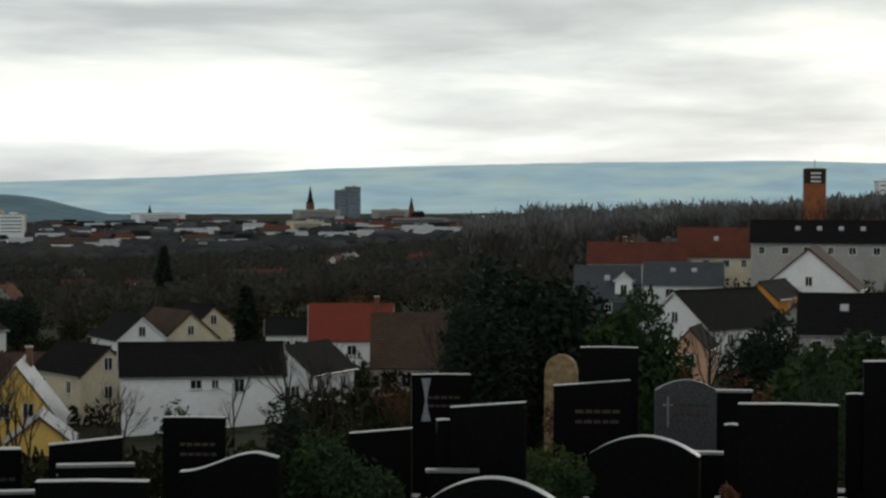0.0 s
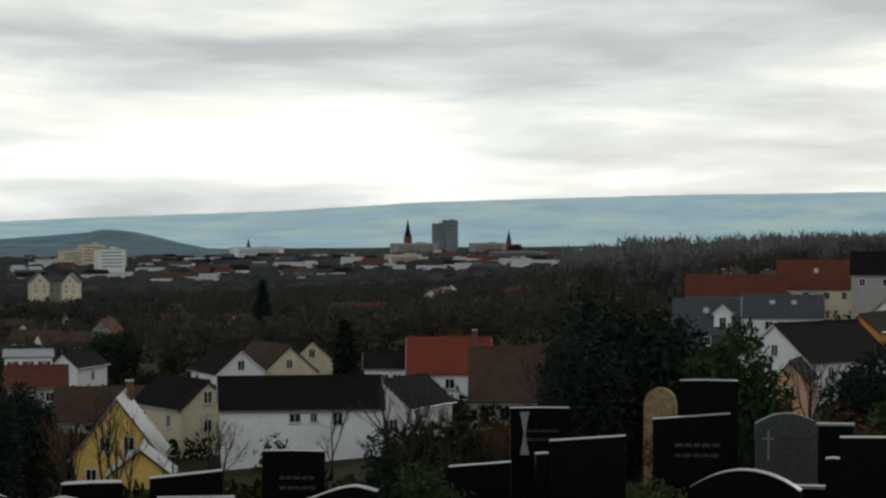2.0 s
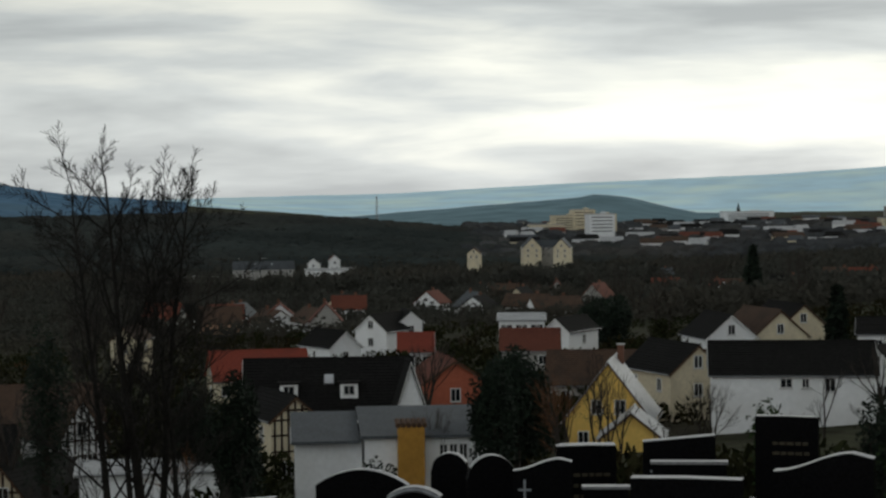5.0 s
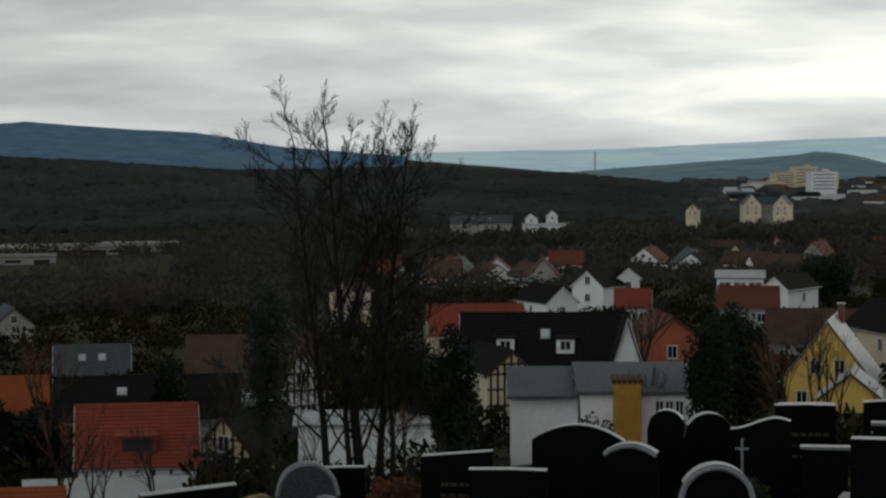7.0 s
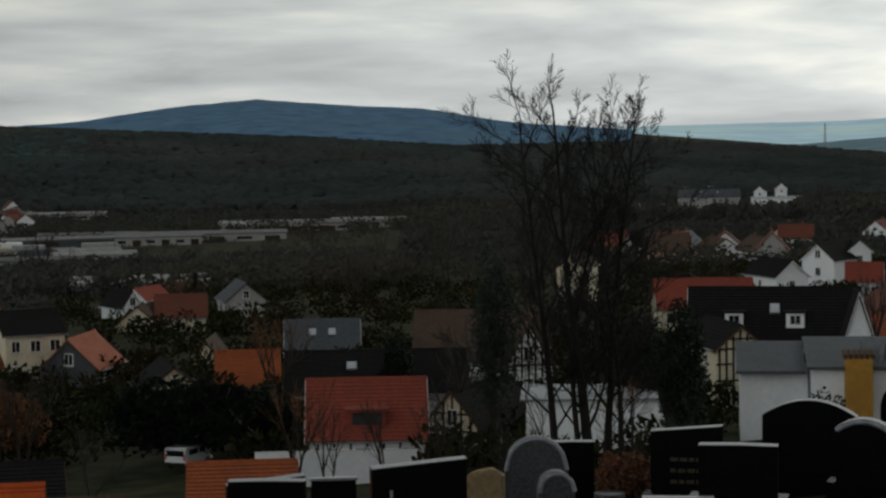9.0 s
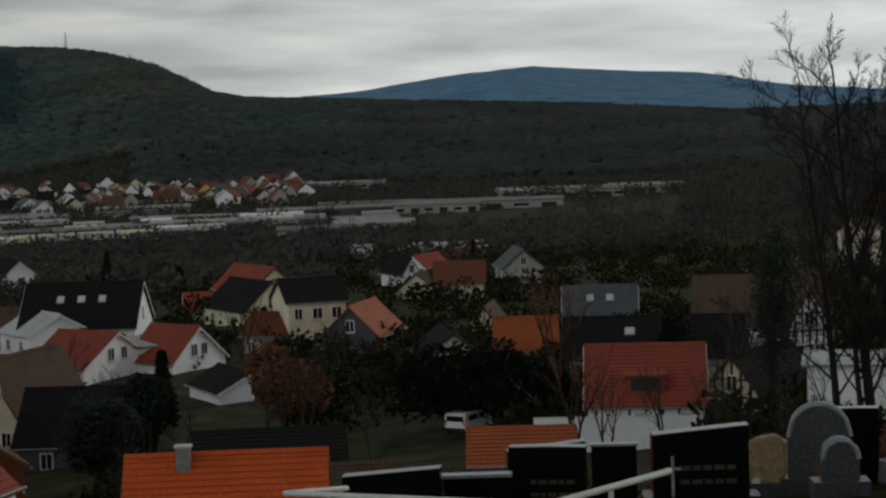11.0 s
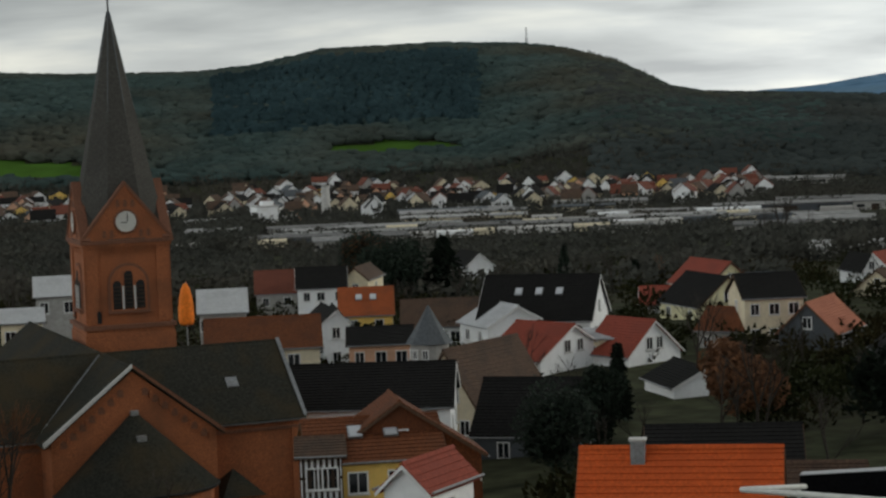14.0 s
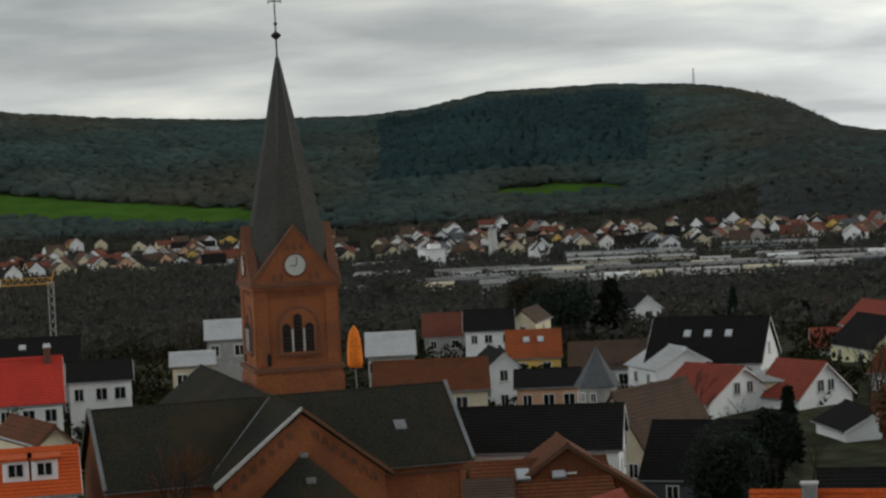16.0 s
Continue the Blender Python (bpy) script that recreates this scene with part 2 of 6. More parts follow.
for far, glow, strength in ((FAR_HAZE, (0.42, 0.60, 0.70), 0.24), (MID_HAZE, (0.10, 0.20, 0.33), 0.14), (KNOLL, (0.16, 0.26, 0.32), 0.14)):
    # air light of the far country, put in as a glow of the hills
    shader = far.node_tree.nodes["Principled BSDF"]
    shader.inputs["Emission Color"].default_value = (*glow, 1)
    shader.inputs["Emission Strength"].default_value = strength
FIELD = material("winter_wheat_field", (0.058, 0.120, 0.022), grain=0.05, spread=0.2, stain=0.01, rough=1.0, spec=0.0)


# ---- lie of the land: heights below the eye along five bearings, and the ridges ----
RINGS = [0, 12, 25, 60, 100, 150, 220, 300, 500, 800, 1200, 1800, 3000, 4700]
BEARINGS = [-12, 8, 32, 50, 66, 200]
FALL = [
    [-1.7, -2.2, -3.4, -9, -14, -18, -19, -17, -16.5, -20, -25, -32, -48, -60],
    [-1.7, -2.3, -3.9, -9.5, -15, -20.5, -23.5, -25, -32, -43, -51, -55, -57, -60],
    [-1.7, -2.6, -5.1, -13.5, -21.5, -25, -26.5, -29, -40, -50, -57, -60, -60, -60],
    [-1.7, -2.8, -5.8, -15.5, -24.5, -28.5, -29, -30.5, -41, -52, -60, -60, -60, -60],
    [-1.7, -2.8, -5.8, -14.5, -22, -25, -26, -28, -40, -52, -60, -60, -60, -60],
    [-1.7, -1.5, -1.2, 0, 1, 2, 3, 4, 6, 8, 8, 0, -30, -60],
]
# wooded ridges: (nearest foot, crest, far foot) in metres, then bearing and crest height
RIDGES = [
    ((1150, 1750, 2600), [8, 14, 18, 22, 27, 31, 35, 39, 42, 46], [-60, -48, -36, -30, -32, -23, -17, -11, -6, -60]),
    ((1250, 2000, 3200), [37, 39, 41, 42.4, 43.8, 45, 47, 50, 51.8, 53.5, 57, 60, 63, 70], [-60, -18, -3, 22, 36, 41, 44, 42, 30, 25, 27, 33, 43, 36]),
    ((2700, 3800, 4400), [18, 23, 25.7, 28, 30, 32.4, 34.7, 37, 39, 43], [-60, -30, -16, 10, 17, 30, 18, -4, -12, -60]),
    ((2500, 3000, 3500), [8, 9.3, 10.5, 11.4, 12.2, 14.5, 17, 20], [-60, -44, -26, -19, -25, -34, -45, -60]),
    ((3600, 4500, 4700), [-40, -12, -9, -3, 3, 7, 12, 17, 20, 28], [14, 44, 50, 43, 29, 9, -5, -25, -28, -40]),
    ((560, 700, 900), [-40, -12, -6, -2.5, -0.6, 1.2], [-20, -21, -22, -23, -27, -45]),
]


def land(x, y, ridges=True):
    """The ground's height at a place of the plan."""
    r = math.hypot(x, y)
    a = math.degrees(math.atan2(-x, y))
    if a < -80:
        a += 360
    cols = [np.interp(r, RINGS, f) for f in FALL]
    if a < -12:
        z = cols[0] + (cols[5] - cols[0]) * min(1, (-12 - a) / 68)
    else:
        z = float(np.interp(a, BEARINGS, cols))
        if a > 200:
            z = cols[5]
    if ridges:
        for (near, crest, far), at, height in RIDGES:
            if near < r < far:
                k = (r - near) / (crest - near) if r < crest else (far - r) / (far - crest)
                k = k * k * (3 - 2 * k)
                top = float(np.interp(a, at, height)) if -45 < a < 75 else -60
                if r < 1000:
                    top = max(top, z) if a < 1.2 else z
                z = max(z, z + (top - z) * k)
    return z


# ---- mesh helpers ----
class Geo:
    """Vertices and faces of one part."""

    def __init__(self):
        self.v, self.f = [], []

    def add(self, verts, faces):
        n = len(self.v)
        self.v += [tuple(p) for p in verts]
        self.f += [tuple(i + n for i in f) for f in faces]
        return self

    def box(self, x, y, z, sx, sy, sz, turn=0.0):
        """A box from its middle and its sizes."""
        c, s = math.cos(radians(turn)), math.sin(radians(turn))
        vs = []
        for k in (-0.5, 0.5):
            for i, j in ((-0.5, -0.5), (0.5, -0.5), (0.5, 0.5), (-0.5, 0.5)):
                a, b = i * sx, j * sy
                vs.append((x + a * c - b * s, y + a * s + b * c, z + k * sz))
        return self.add(vs, [(3, 2, 1, 0), (4, 5, 6, 7), (0, 1, 5, 4), (1, 2, 6, 5), (2, 3, 7, 6), (3, 0, 4, 7)])

    def extrude(self, outline, offset):
        """A closed outline (counter-clockwise seen from the far end) swept by an offset."""
        n = len(outline)
        o = Vector(offset)
        vs = [Vector(p) for p in outline] + [Vector(p) + o for p in outline]
        return self.add(vs, [tuple(range(n - 1, -1, -1)), tuple(range(n, 2 * n))] + [(i, (i + 1) % n, n + (i + 1) % n, n + i) for i in range(n)])

    def tube(self, a, b, ra, rb, sides=5):
        a, b = Vector(a), Vector(b)
        d = (b - a).normalized()
        u = d.orthogonal().normalized()
        w = d.cross(u)
        vs = []
        for p, r in ((a, ra), (b, rb)):
            for i in range(sides):
                g = 2 * math.pi * i / sides
                vs.append(p + (u * math.cos(g) + w * math.sin(g)) * r)
        return self.add(vs, [(i, (i + 1) % sides, sides + (i + 1) % sides, sides + i) for i in range(sides)] + [tuple(range(2 * sides - 1, sides - 1, -1)), tuple(range(sides))])

    def ring(self, rows, sides, close=True):
        """A turned body from rows of (radius, height), or (x radius, y radius, height)."""
        vs, fs = [], []
        for row in rows:
            rx, ry, z = row if len(row) == 3 else (row[0], row[0], row[1])
            for i in range(sides):
                g = 2 * math.pi * i / sides
                vs.append((rx * math.cos(g), ry * math.sin(g), z))
        for k in range(len(rows) - 1):
            for i in range(sides):
                j = (i + 1) % sides
                fs.append((k * sides + i, k * sides + j, (k + 1) * sides + j, (k + 1) * sides + i))
        if close:
            fs += [tuple(range(sides - 1, -1, -1)), tuple(range((len(rows) - 1) * sides, len(rows) * sides))]
        return self.add(vs, fs)

    def mesh(self, name, mat, smooth=False):
        me = bpy.data.meshes.new(name)
        me.from_pydata(self.v, [], self.f)
        me.materials.append(mat)
        if smooth:
            me.polygons.foreach_set("use_smooth", [True] * len(me.polygons))
        me.update()
        return me


def part(name, geo, mat, parent, label="", m=None, smooth=False):
    """One mesh object under a thing or a part, in its parent's coordinates. geo may be a Geo or a mesh that is shared."""
    ob = new(name, geo if isinstance(geo, bpy.types.Mesh) else geo.mesh(name, mat, smooth))
    ob.parent = parent
    if m is not None:
        ob.matrix_basis = m
    if label:
        ob["label"] = label
    return ob


def thing(name, label, category, m, group="", kind=""):
    ob = new(name)
    ob.matrix_basis = m
    ob.empty_display_size = 0.3
    return tagged(ob, label, category, group, kind)


def lowest(x, y, rot, L, W):
    c, s = math.cos(radians(rot)), math.sin(radians(rot))
    return min(land(x + i * L / 2 * c - j * W / 2 * s, y + i * L / 2 * s + j * W / 2 * c) for i in (-1, 0, 1) for j in (-1, 0, 1))


def in_field(b, r):
    """The two green fields on the foot of the hill."""
    if 56.2 < b < 70:
        return 1422 + (b - 56.6) * 8.4 < r < 1499 + (b - 56.6) * 11.1
    return 46.3 < b < 50.2 and 1468 < r < 1497 + 20 * math.sin((b - 46.3) * 0.8)


# ---- the ground: one sheet to the horizon ----
def ground_sheet():
    angles = [-180 + 6 * i for i in range(27)] + [-18 + 0.4 * i for i in range(220)] + [70 + 5 * i for i in range(23)]
    angles = sorted(set(a for a in angles if -180 <= a < 180))
    radii = [1.0] + [3 * 1.064 ** i for i in range(119)]
    radii = sorted([r for r in radii if r < 4650] + [1392 + 13 * i for i in range(20)] + [4690])
    n = len(angles)
    vs, fs = [(0, 0, -1.7)], []
    for r in radii:
        for a in angles:
            x, y = -r * math.sin(radians(a)), r * math.cos(radians(a))
            rough = 0.0 if r < 30 else noise.noise(Vector((x / 25, y / 25, 0))) * min(1.2, r / 250)
            vs.append((x, y, land(x, y) + rough - 0.15 * (r > 30)))
    for i in range(n):
        fs.append((0, 1 + (i + 1) % n, 1 + i)[::-1])
    for k in range(len(radii) - 1):
        for i in range(n):
            j = (i + 1) % n
            fs.append((1 + k * n + i, 1 + k * n + j, 1 + (k + 1) * n + j, 1 + (k + 1) * n + i))
    me = bpy.data.meshes.new("ground")
    me.from_pydata(vs, [], fs)
    for m in (GROUND, FAR_HAZE, MID_HAZE, KNOLL, FIELD, SOIL):
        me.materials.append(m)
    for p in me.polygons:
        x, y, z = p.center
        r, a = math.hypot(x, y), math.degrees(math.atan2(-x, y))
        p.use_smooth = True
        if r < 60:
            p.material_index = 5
        # far rings take the hill colours that hold painted haze
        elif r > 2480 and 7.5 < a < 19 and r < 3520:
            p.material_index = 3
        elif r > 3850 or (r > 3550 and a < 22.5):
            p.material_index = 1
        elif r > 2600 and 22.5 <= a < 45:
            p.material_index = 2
        elif in_field(a, r):
            p.material_index = 4
    me.update()
    return tagged(new("ground", me), "hillside and valley floor in dull winter grass and soil", "ground", kind="structure")


ground_sheet()


# ---- houses ----
WINDOW = {}


def window_meshes(w, h):
    key = (round(w, 1), round(h, 1))
    if key not in WINDOW:
        f = Geo()
        b = 0.09
        f.box(-w / 2, 0, 0, b, 0.12, h + b).box(w / 2, 0, 0, b, 0.12, h + b)
        f.box(0, 0, h / 2, w - b, 0.12, b).box(0, 0, -h / 2, w - b, 0.12, b).box(0, 0, 0, 0.06, 0.1, h - b)
        g = Geo().box(0, 0.02, 0, w, 0.04, h)
        s = Geo().box(0, -0.08, -h / 2 - 0.08, w + 0.2, 0.22, 0.06)
        WINDOW[key] = (f.mesh("window_frame", FRAME_WHITE), g.mesh("pane", GLASS), s.mesh("window_sill", COPING))
    return WINDOW[key]


def window(parent, x, y, z, turn, w=1.0, h=1.25, sill=True):
    """A window whose outer side looks along -y turned by turn degrees."""
    f, g, s = window_meshes(w, h)
    ob = part("window", f, FRAME_WHITE, parent, m=pose(x, y, z, 0, 0, turn))
    part("pane", g, GLASS, ob)
    if sill:
        part("window_sill", s, COPING, ob)
    return ob


def tiled_slope(geo, L, run, rise, side, over, thick=0.14, course=0.36):
    """One slope of a roof, stepped in courses; the ridge runs along x at height 0."""
    length = math.hypot(run, rise) + over
    n = max(3, min(24, int(length / course)))
    dy, dz = run / math.hypot(run, rise), rise / math.hypot(run, rise)
    line = []
    for i in range(n):
        a, b = length * i / n, length * (i + 1) / n
        line += [(a, 0.0), (b, 0.045)]
    line += [(length, -thick), (0, -thick)]
    o = [(-L / 2, side * (dy * d + dz * h), -dz * d + dy * h) for d, h in line]
    geo.extrude(o if side > 0 else o[::-1], (L, 0, 0))


def house(name, label, x, y, top, rot, L, W, rise, wall, roof, win=(3, 1, 1), chimney=0, dormer=0, skylights=0, over=0.45, front=()):
    """A house with a saddle roof. The ridge runs along its own x axis at the height top."""
    base = lowest(x, y, rot, L, W) - 0.4
    H = top - base
    eave = H - rise
    body = thing(name, label, "house", pose(x, y, base, 0, 0, rot))
    g = Geo().extrude([(-L / 2, -W / 2, 0), (-L / 2, W / 2, 0), (-L / 2, W / 2, eave), (-L / 2, 0, H - 0.12), (-L / 2, -W / 2, eave)][::-1], (L, 0, 0))
    part("wall", g, wall, body)
    for side in (-1, 1):
        g = Geo()
        tiled_slope(g, L + 2 * 0.3, W / 2, rise, side, over)
        part("roof", g, roof, body, m=pose(0, 0, H + 0.06))
    part("ridge_cap", Geo().extrude([(-L / 2 - 0.32, -0.16, -0.04), (-L / 2 - 0.32, 0.16, -0.04), (-L / 2 - 0.32, 0.0, 0.14)][::-1], (L + 0.64, 0, 0)), roof, body, m=pose(0, 0, H + 0.06))
    slope = math.atan2(rise, W / 2)
    if "half timbered" in label:
        # posts, rails and braces on both fronts that look uphill
        for k in range(7):
            f = (k + 0.5) / 7 - 0.5
            part("timber_post", Geo().box(f * L, -W / 2 - 0.03, eave / 2, 0.17, 0.06, eave), TIMBER_DARK, body)
            for end in (-1, 1):
                hh = eave + rise * (1 - abs(2 * f)) - 0.15
                part("timber_post", Geo().box(end * (L / 2 + 0.03), f * W, hh / 2, 0.06, 0.17, hh), TIMBER_DARK, body)
        for z in (eave - 0.1, eave - 1.3, eave - 2.6, eave + rise * 0.4):
            if 0.3 < z:
                span = W * (1 - max(0, (z - eave) / rise))
                if z < eave:
                    part("timber_rail", Geo().box(0, -W / 2 - 0.035, z, L, 0.06, 0.16), TIMBER_DARK, body)
                for end in (-1, 1):
                    part("timber_rail", Geo().box(end * (L / 2 + 0.035), 0, z, 0.06, span, 0.16), TIMBER_DARK, body)
    for end in (-1, 1):
        g = Geo()
        for side in (-1, 1):
            ly, lz = side * (W / 2 + 0.3), -rise * (W / 2 + 0.3) / (W / 2)
            o = [(0, 0, -0.02), (0, ly, lz - 0.02), (0, ly, lz - 0.22), (0, 0, -0.22)]
            g.extrude(o if side > 0 else o[::-1], (0.05, 0, 0))
        part("barge_board", g, TRIM_BROWN if roof in (ROOF_BROWN, ROOF_RUST) else FRAME_WHITE if wall is PLASTER_WHITE else TRIM_BROWN, body, m=pose(end * (L / 2 + 0.33) - 0.025, 0, H + 0.04))
    for side in (-1, 1):
        part("gutter", Geo().tube((-L / 2 - 0.3, 0, 0), (L / 2 + 0.3, 0, 0), 0.07, 0.07, 6), METAL_GREY, body, m=pose(0, side * (W / 2 + 0.42), eave - rise * 0.1))
    along, across, floors = win

    def seen(ex, ey):
        """Whether that wall looks uphill, towards the burial ground."""
        c, s = math.cos(radians(rot)), math.sin(radians(rot))
        return (ex * c - ey * s) * x + (ex * s + ey * c) * y < 0

    for k in range(floors):
        z = eave - 1.35 - 2.7 * k
        if z < 0.9:
            break
        for i in range(along):
            px = (i + 0.5) / along * L - L / 2 + 0.25 * math.sin(3.1 * i + L)
            for side, turn in ((-1, 0), (1, 180)):
                if not seen(0, side):
                    continue
                window(body, px, side * (W / 2 + 0.02), z, turn, 1.1 if i % 3 else 0.9, 1.2)
    for px, dz, w, h in front:
        window(body, px, -W / 2 - 0.02, eave + dz, 0, w, h)
    for k in range(floors + 1):
        z = eave + 0.9 - 2.7 * k if rise > 2.2 else eave - 1.3 - 2.7 * k
        if z < 0.9 or not across:
            continue
        count = across if k else max(1, across - 1)
        room = W * (1 - max(0, (z + 0.7 - eave) / rise)) - 0.8
        for i in range(count):
            py = ((i + 0.5) / count - 0.5) * max(0.1, room)
            for end, turn in ((-1, -90), (1, 90)):
                if not seen(end, 0):
                    continue
                window(body, end * (L / 2 + 0.02), py, z, turn, 0.9, 1.2)
    for i in range(chimney):
        cx = (0.32 - 0.45 * i) * L if chimney < 3 else -0.22 * L * (i == 0)
        if chimney == 3 and i:
            continue
        stack = part("chimney", Geo().box(0, 0, 0, 0.65, 0.55, 1.7), METAL_GREY if chimney == 3 else CHIMNEY_BRICK, body, m=pose(cx, -0.5, H + (-0.35 if chimney == 3 else 0.15)))
        part("chimney_cap", Geo().box(0, 0, 0.89, 0.8, 0.7, 0.1), COPING, stack)
    for i in range(skylights):
        f = (i + 0.5) / skylights
        sx, d = (f - 0.5) * L * 0.55, 0.42
        for side in (-1,):
            w = part("skylight", Geo().box(0, 0, 0, 0.85, 1.15, 0.12), METAL_GREY, body, m=pose(sx, side * W / 2 * d, H - rise * d + 0.22, math.degrees(slope), 0, 0))
            part("pane", Geo().box(0, 0, 0.075, 0.7, 1.0, 0.03), SKYLIGHT, w)
    if dormer:
        dw = 2.6 if dormer == 2 else 1.5
        for dx in ((0.0,) if dormer == 2 else (-0.24 * L, 0.12 * L)):
            low = 0.86 if dormer == 2 else 0.72
            yb = -W / 2 * low
            zb = H - rise * low
            g = Geo().box(0, 0.8, 0.62, dw, 1.8, 1.25)
            d = part("dormer", g, PLASTER_WHITE if dormer == 1 else roof, body, m=pose(dx, yb, zb))
            part("dormer_roof", Geo().box(0, 0.75, 1.32, dw + 0.4, 2.3, 0.14), roof, d)
            f, gl, s = window_meshes(dw - 0.6, 0.8)
            if dormer == 1:
                part("window", f, FRAME_WHITE, d, m=pose(0, -0.13, 0.68))
            part("pane", gl, GLASS, d, m=pose(0, -0.125, 0.68))
    return body


SKYLIGHT = material("skylight_glass", (0.55, 0.57, 0.6), rough=0.08, spread=0.02, spec=0.8)


# ---- headstones ----
def gravestone(label, x, y, top, bearing, w, style, mat, text=0, cross=0, stripe=0, rim=0):
    """An upright headstone on a low plinth, its face towards the path."""
    base = land(x, y) - 0.06
    H = top - base
    turn = bearing + 9 * math.sin(7 * x + y)
    stone = thing("gravestone", label, "gravestone", pose(x, y, base, 0, 0, turn), "headstones of the burial ground")
    depth = 0.14
    lo = 0.22
    n = 15
    edge = []
    for i in range(n):
        u = i / (n - 1)
        if style == "flat":
            z = H - 0.012 * abs(u - 0.5)
        elif style == "slant":
            z = H - 0.03 + 0.06 * u
        elif style == "arch":
            z = H - 0.17 * w * (2 * u - 1) ** 2
        elif style == "round":
            z = H - w * 0.5 * (1 - math.sqrt(max(0, 1 - (2 * u - 1) ** 2)))
        else:
            z = H - 0.2 * w * (0.5 + 0.5 * math.cos(math.pi * min(1, u * 1.25))) - (0.05 * w * (u - 0.8) / 0.2 if u > 0.8 else 0)
        edge.append((w * (u - 0.5), z))
    g = Geo().extrude([(px, depth / 2, pz) for px, pz in edge][::-1] + [(-w / 2, depth / 2, lo), (w / 2, depth / 2, lo)], (0, -depth, 0))
    part("slab", g, mat, stone)
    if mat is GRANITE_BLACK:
        # strip along the top carries the painted reflection of the sky
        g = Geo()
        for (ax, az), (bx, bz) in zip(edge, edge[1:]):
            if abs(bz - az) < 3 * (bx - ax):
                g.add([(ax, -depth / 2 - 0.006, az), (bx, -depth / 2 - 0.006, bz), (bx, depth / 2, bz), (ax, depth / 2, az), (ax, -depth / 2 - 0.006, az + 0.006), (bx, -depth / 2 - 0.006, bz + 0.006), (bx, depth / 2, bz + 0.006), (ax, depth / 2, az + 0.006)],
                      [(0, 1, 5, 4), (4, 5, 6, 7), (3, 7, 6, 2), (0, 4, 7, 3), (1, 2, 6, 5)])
        part("top_shine", g, GRANITE_SHINE, stone, "sky shine painted along the top edge")
    part("plinth", Geo().box(0, 0, lo / 2, w + 0.16, depth + 0.14, lo), GRANITE_BLACK if mat is GRANITE_BLACK else GRANITE_GREY, stone)
    front = -depth / 2 - 0.004
    if rim:
        g = Geo()
        for (ax, az), (bx, bz) in zip(edge, edge[1:]):
            g.tube((ax * 0.97, front, az - 0.02), (bx * 0.97, front, bz - 0.02), 0.022, 0.022, 5)
        part("rim", g, CARVED, stone, "pale carved rim")
    for i in range(text):
        g = Geo()
        px = -0.22 * w
        for k in range(5):
            lw = w * (0.06 + 0.05 * abs(math.sin(5.3 * k + i + x)))
            g.box(px + lw / 2, front, H - 0.3 - 0.11 * i, lw, 0.008, 0.035)
            px += lw + 0.02
        part("line_of_letters", g, GILT, stone, "worn unreadable line of lettering")
    if cross:
        part("cross", Geo().box(-0.3 * w, front, H - 0.38, 0.022, 0.01, 0.36).box(-0.3 * w, front, H - 0.3, 0.13, 0.01, 0.022), CARVED, stone, "thin pale cross")
    if stripe:
        g = Geo()
        o = [(-0.1, -0.28), (0.1, -0.28), (0.045, -0.12), (0.02, 0.0), (0.045, 0.12), (0.1, 0.28), (-0.1, 0.28), (-0.045, 0.12), (-0.02, 0.0), (-0.045, -0.12)]
        g.extrude([(px * 0.62 - 0.26 * w, front, H - 0.33 + pz) for px, pz in o], (0, -0.012, 0))
        part("carving", g, CARVED, stone, "pale carved column")
    return stone


# ---- trees and shrubs ----
def leaves(geo, rng, middle, radii, count, size, lumps=7, upright=0.0):
    """Many small leaves in an uneven, lumpy crown with gaps."""
    lobes = []
    for i in range(lumps):
        d = Vector((rng.gauss(0, 1), rng.gauss(0, 1), rng.gauss(0, 0.8))).normalized()
        lobes.append((Vector((d.x * radii[0], d.y * radii[1], d.z * radii[2])) * rng.uniform(0.35, 0.72), rng.uniform(0.34, 0.6)))
    for i in range(count):
        at, k = lobes[rng.randrange(lumps)]
        d = Vector((rng.gauss(0, 1), rng.gauss(0, 1), rng.gauss(0, 1))).normalized() * rng.uniform(0.55, 1.08)
        p = Vector(middle) + at + Vector((d.x * radii[0], d.y * radii[1], d.z * radii[2])) * k
        u = Vector((rng.gauss(0, 1), rng.gauss(0, 1), rng.gauss(0, 1) + upright)).normalized()
        w = u.orthogonal().normalized() * size * rng.uniform(0.3, 0.55)
        u = u * size * rng.uniform(0.7, 1.4)
        geo.add([p - u - w * 0.3, p - u * 0.1 + w, p + u, p - u * 0.1 - w], [(0, 1, 2, 3)])


def limbs(wood, twigs, rng, p, d, length, radius, depth, spread=0.55, up=0.12, twig=0.4):
    """A limb that tapers and forks until it ends in twigs."""
    q = p + d * length
    radius = max(radius, 0.011)
    if depth <= 1:
        twigs.tube(p, q, radius, radius * 0.35, 3)
    else:
        wood.tube(p, q, radius, radius * 0.68, 5 if radius > 0.05 else 4)
    if depth == 0:
        return
    for i in range(3 if depth > 1 else 4):
        turn = Vector((rng.gauss(0, 1), rng.gauss(0, 1), rng.gauss(0, 0.6)))
        n = (d + turn * spread * (0.35 if i == 0 else 0.75) + Vector((0, 0, up))).normalized()
        if n.z < 0.2:
            n = Vector((n.x, n.y, 0.2)).normalized()
        start = q if i < 2 else p + d * length * rng.uniform(0.45, 0.9)
        limbs(wood, twigs, rng, start, n, length * rng.uniform(0.62, 0.86), radius * (0.66 if i == 0 else 0.5), depth - 1, spread, up, twig)


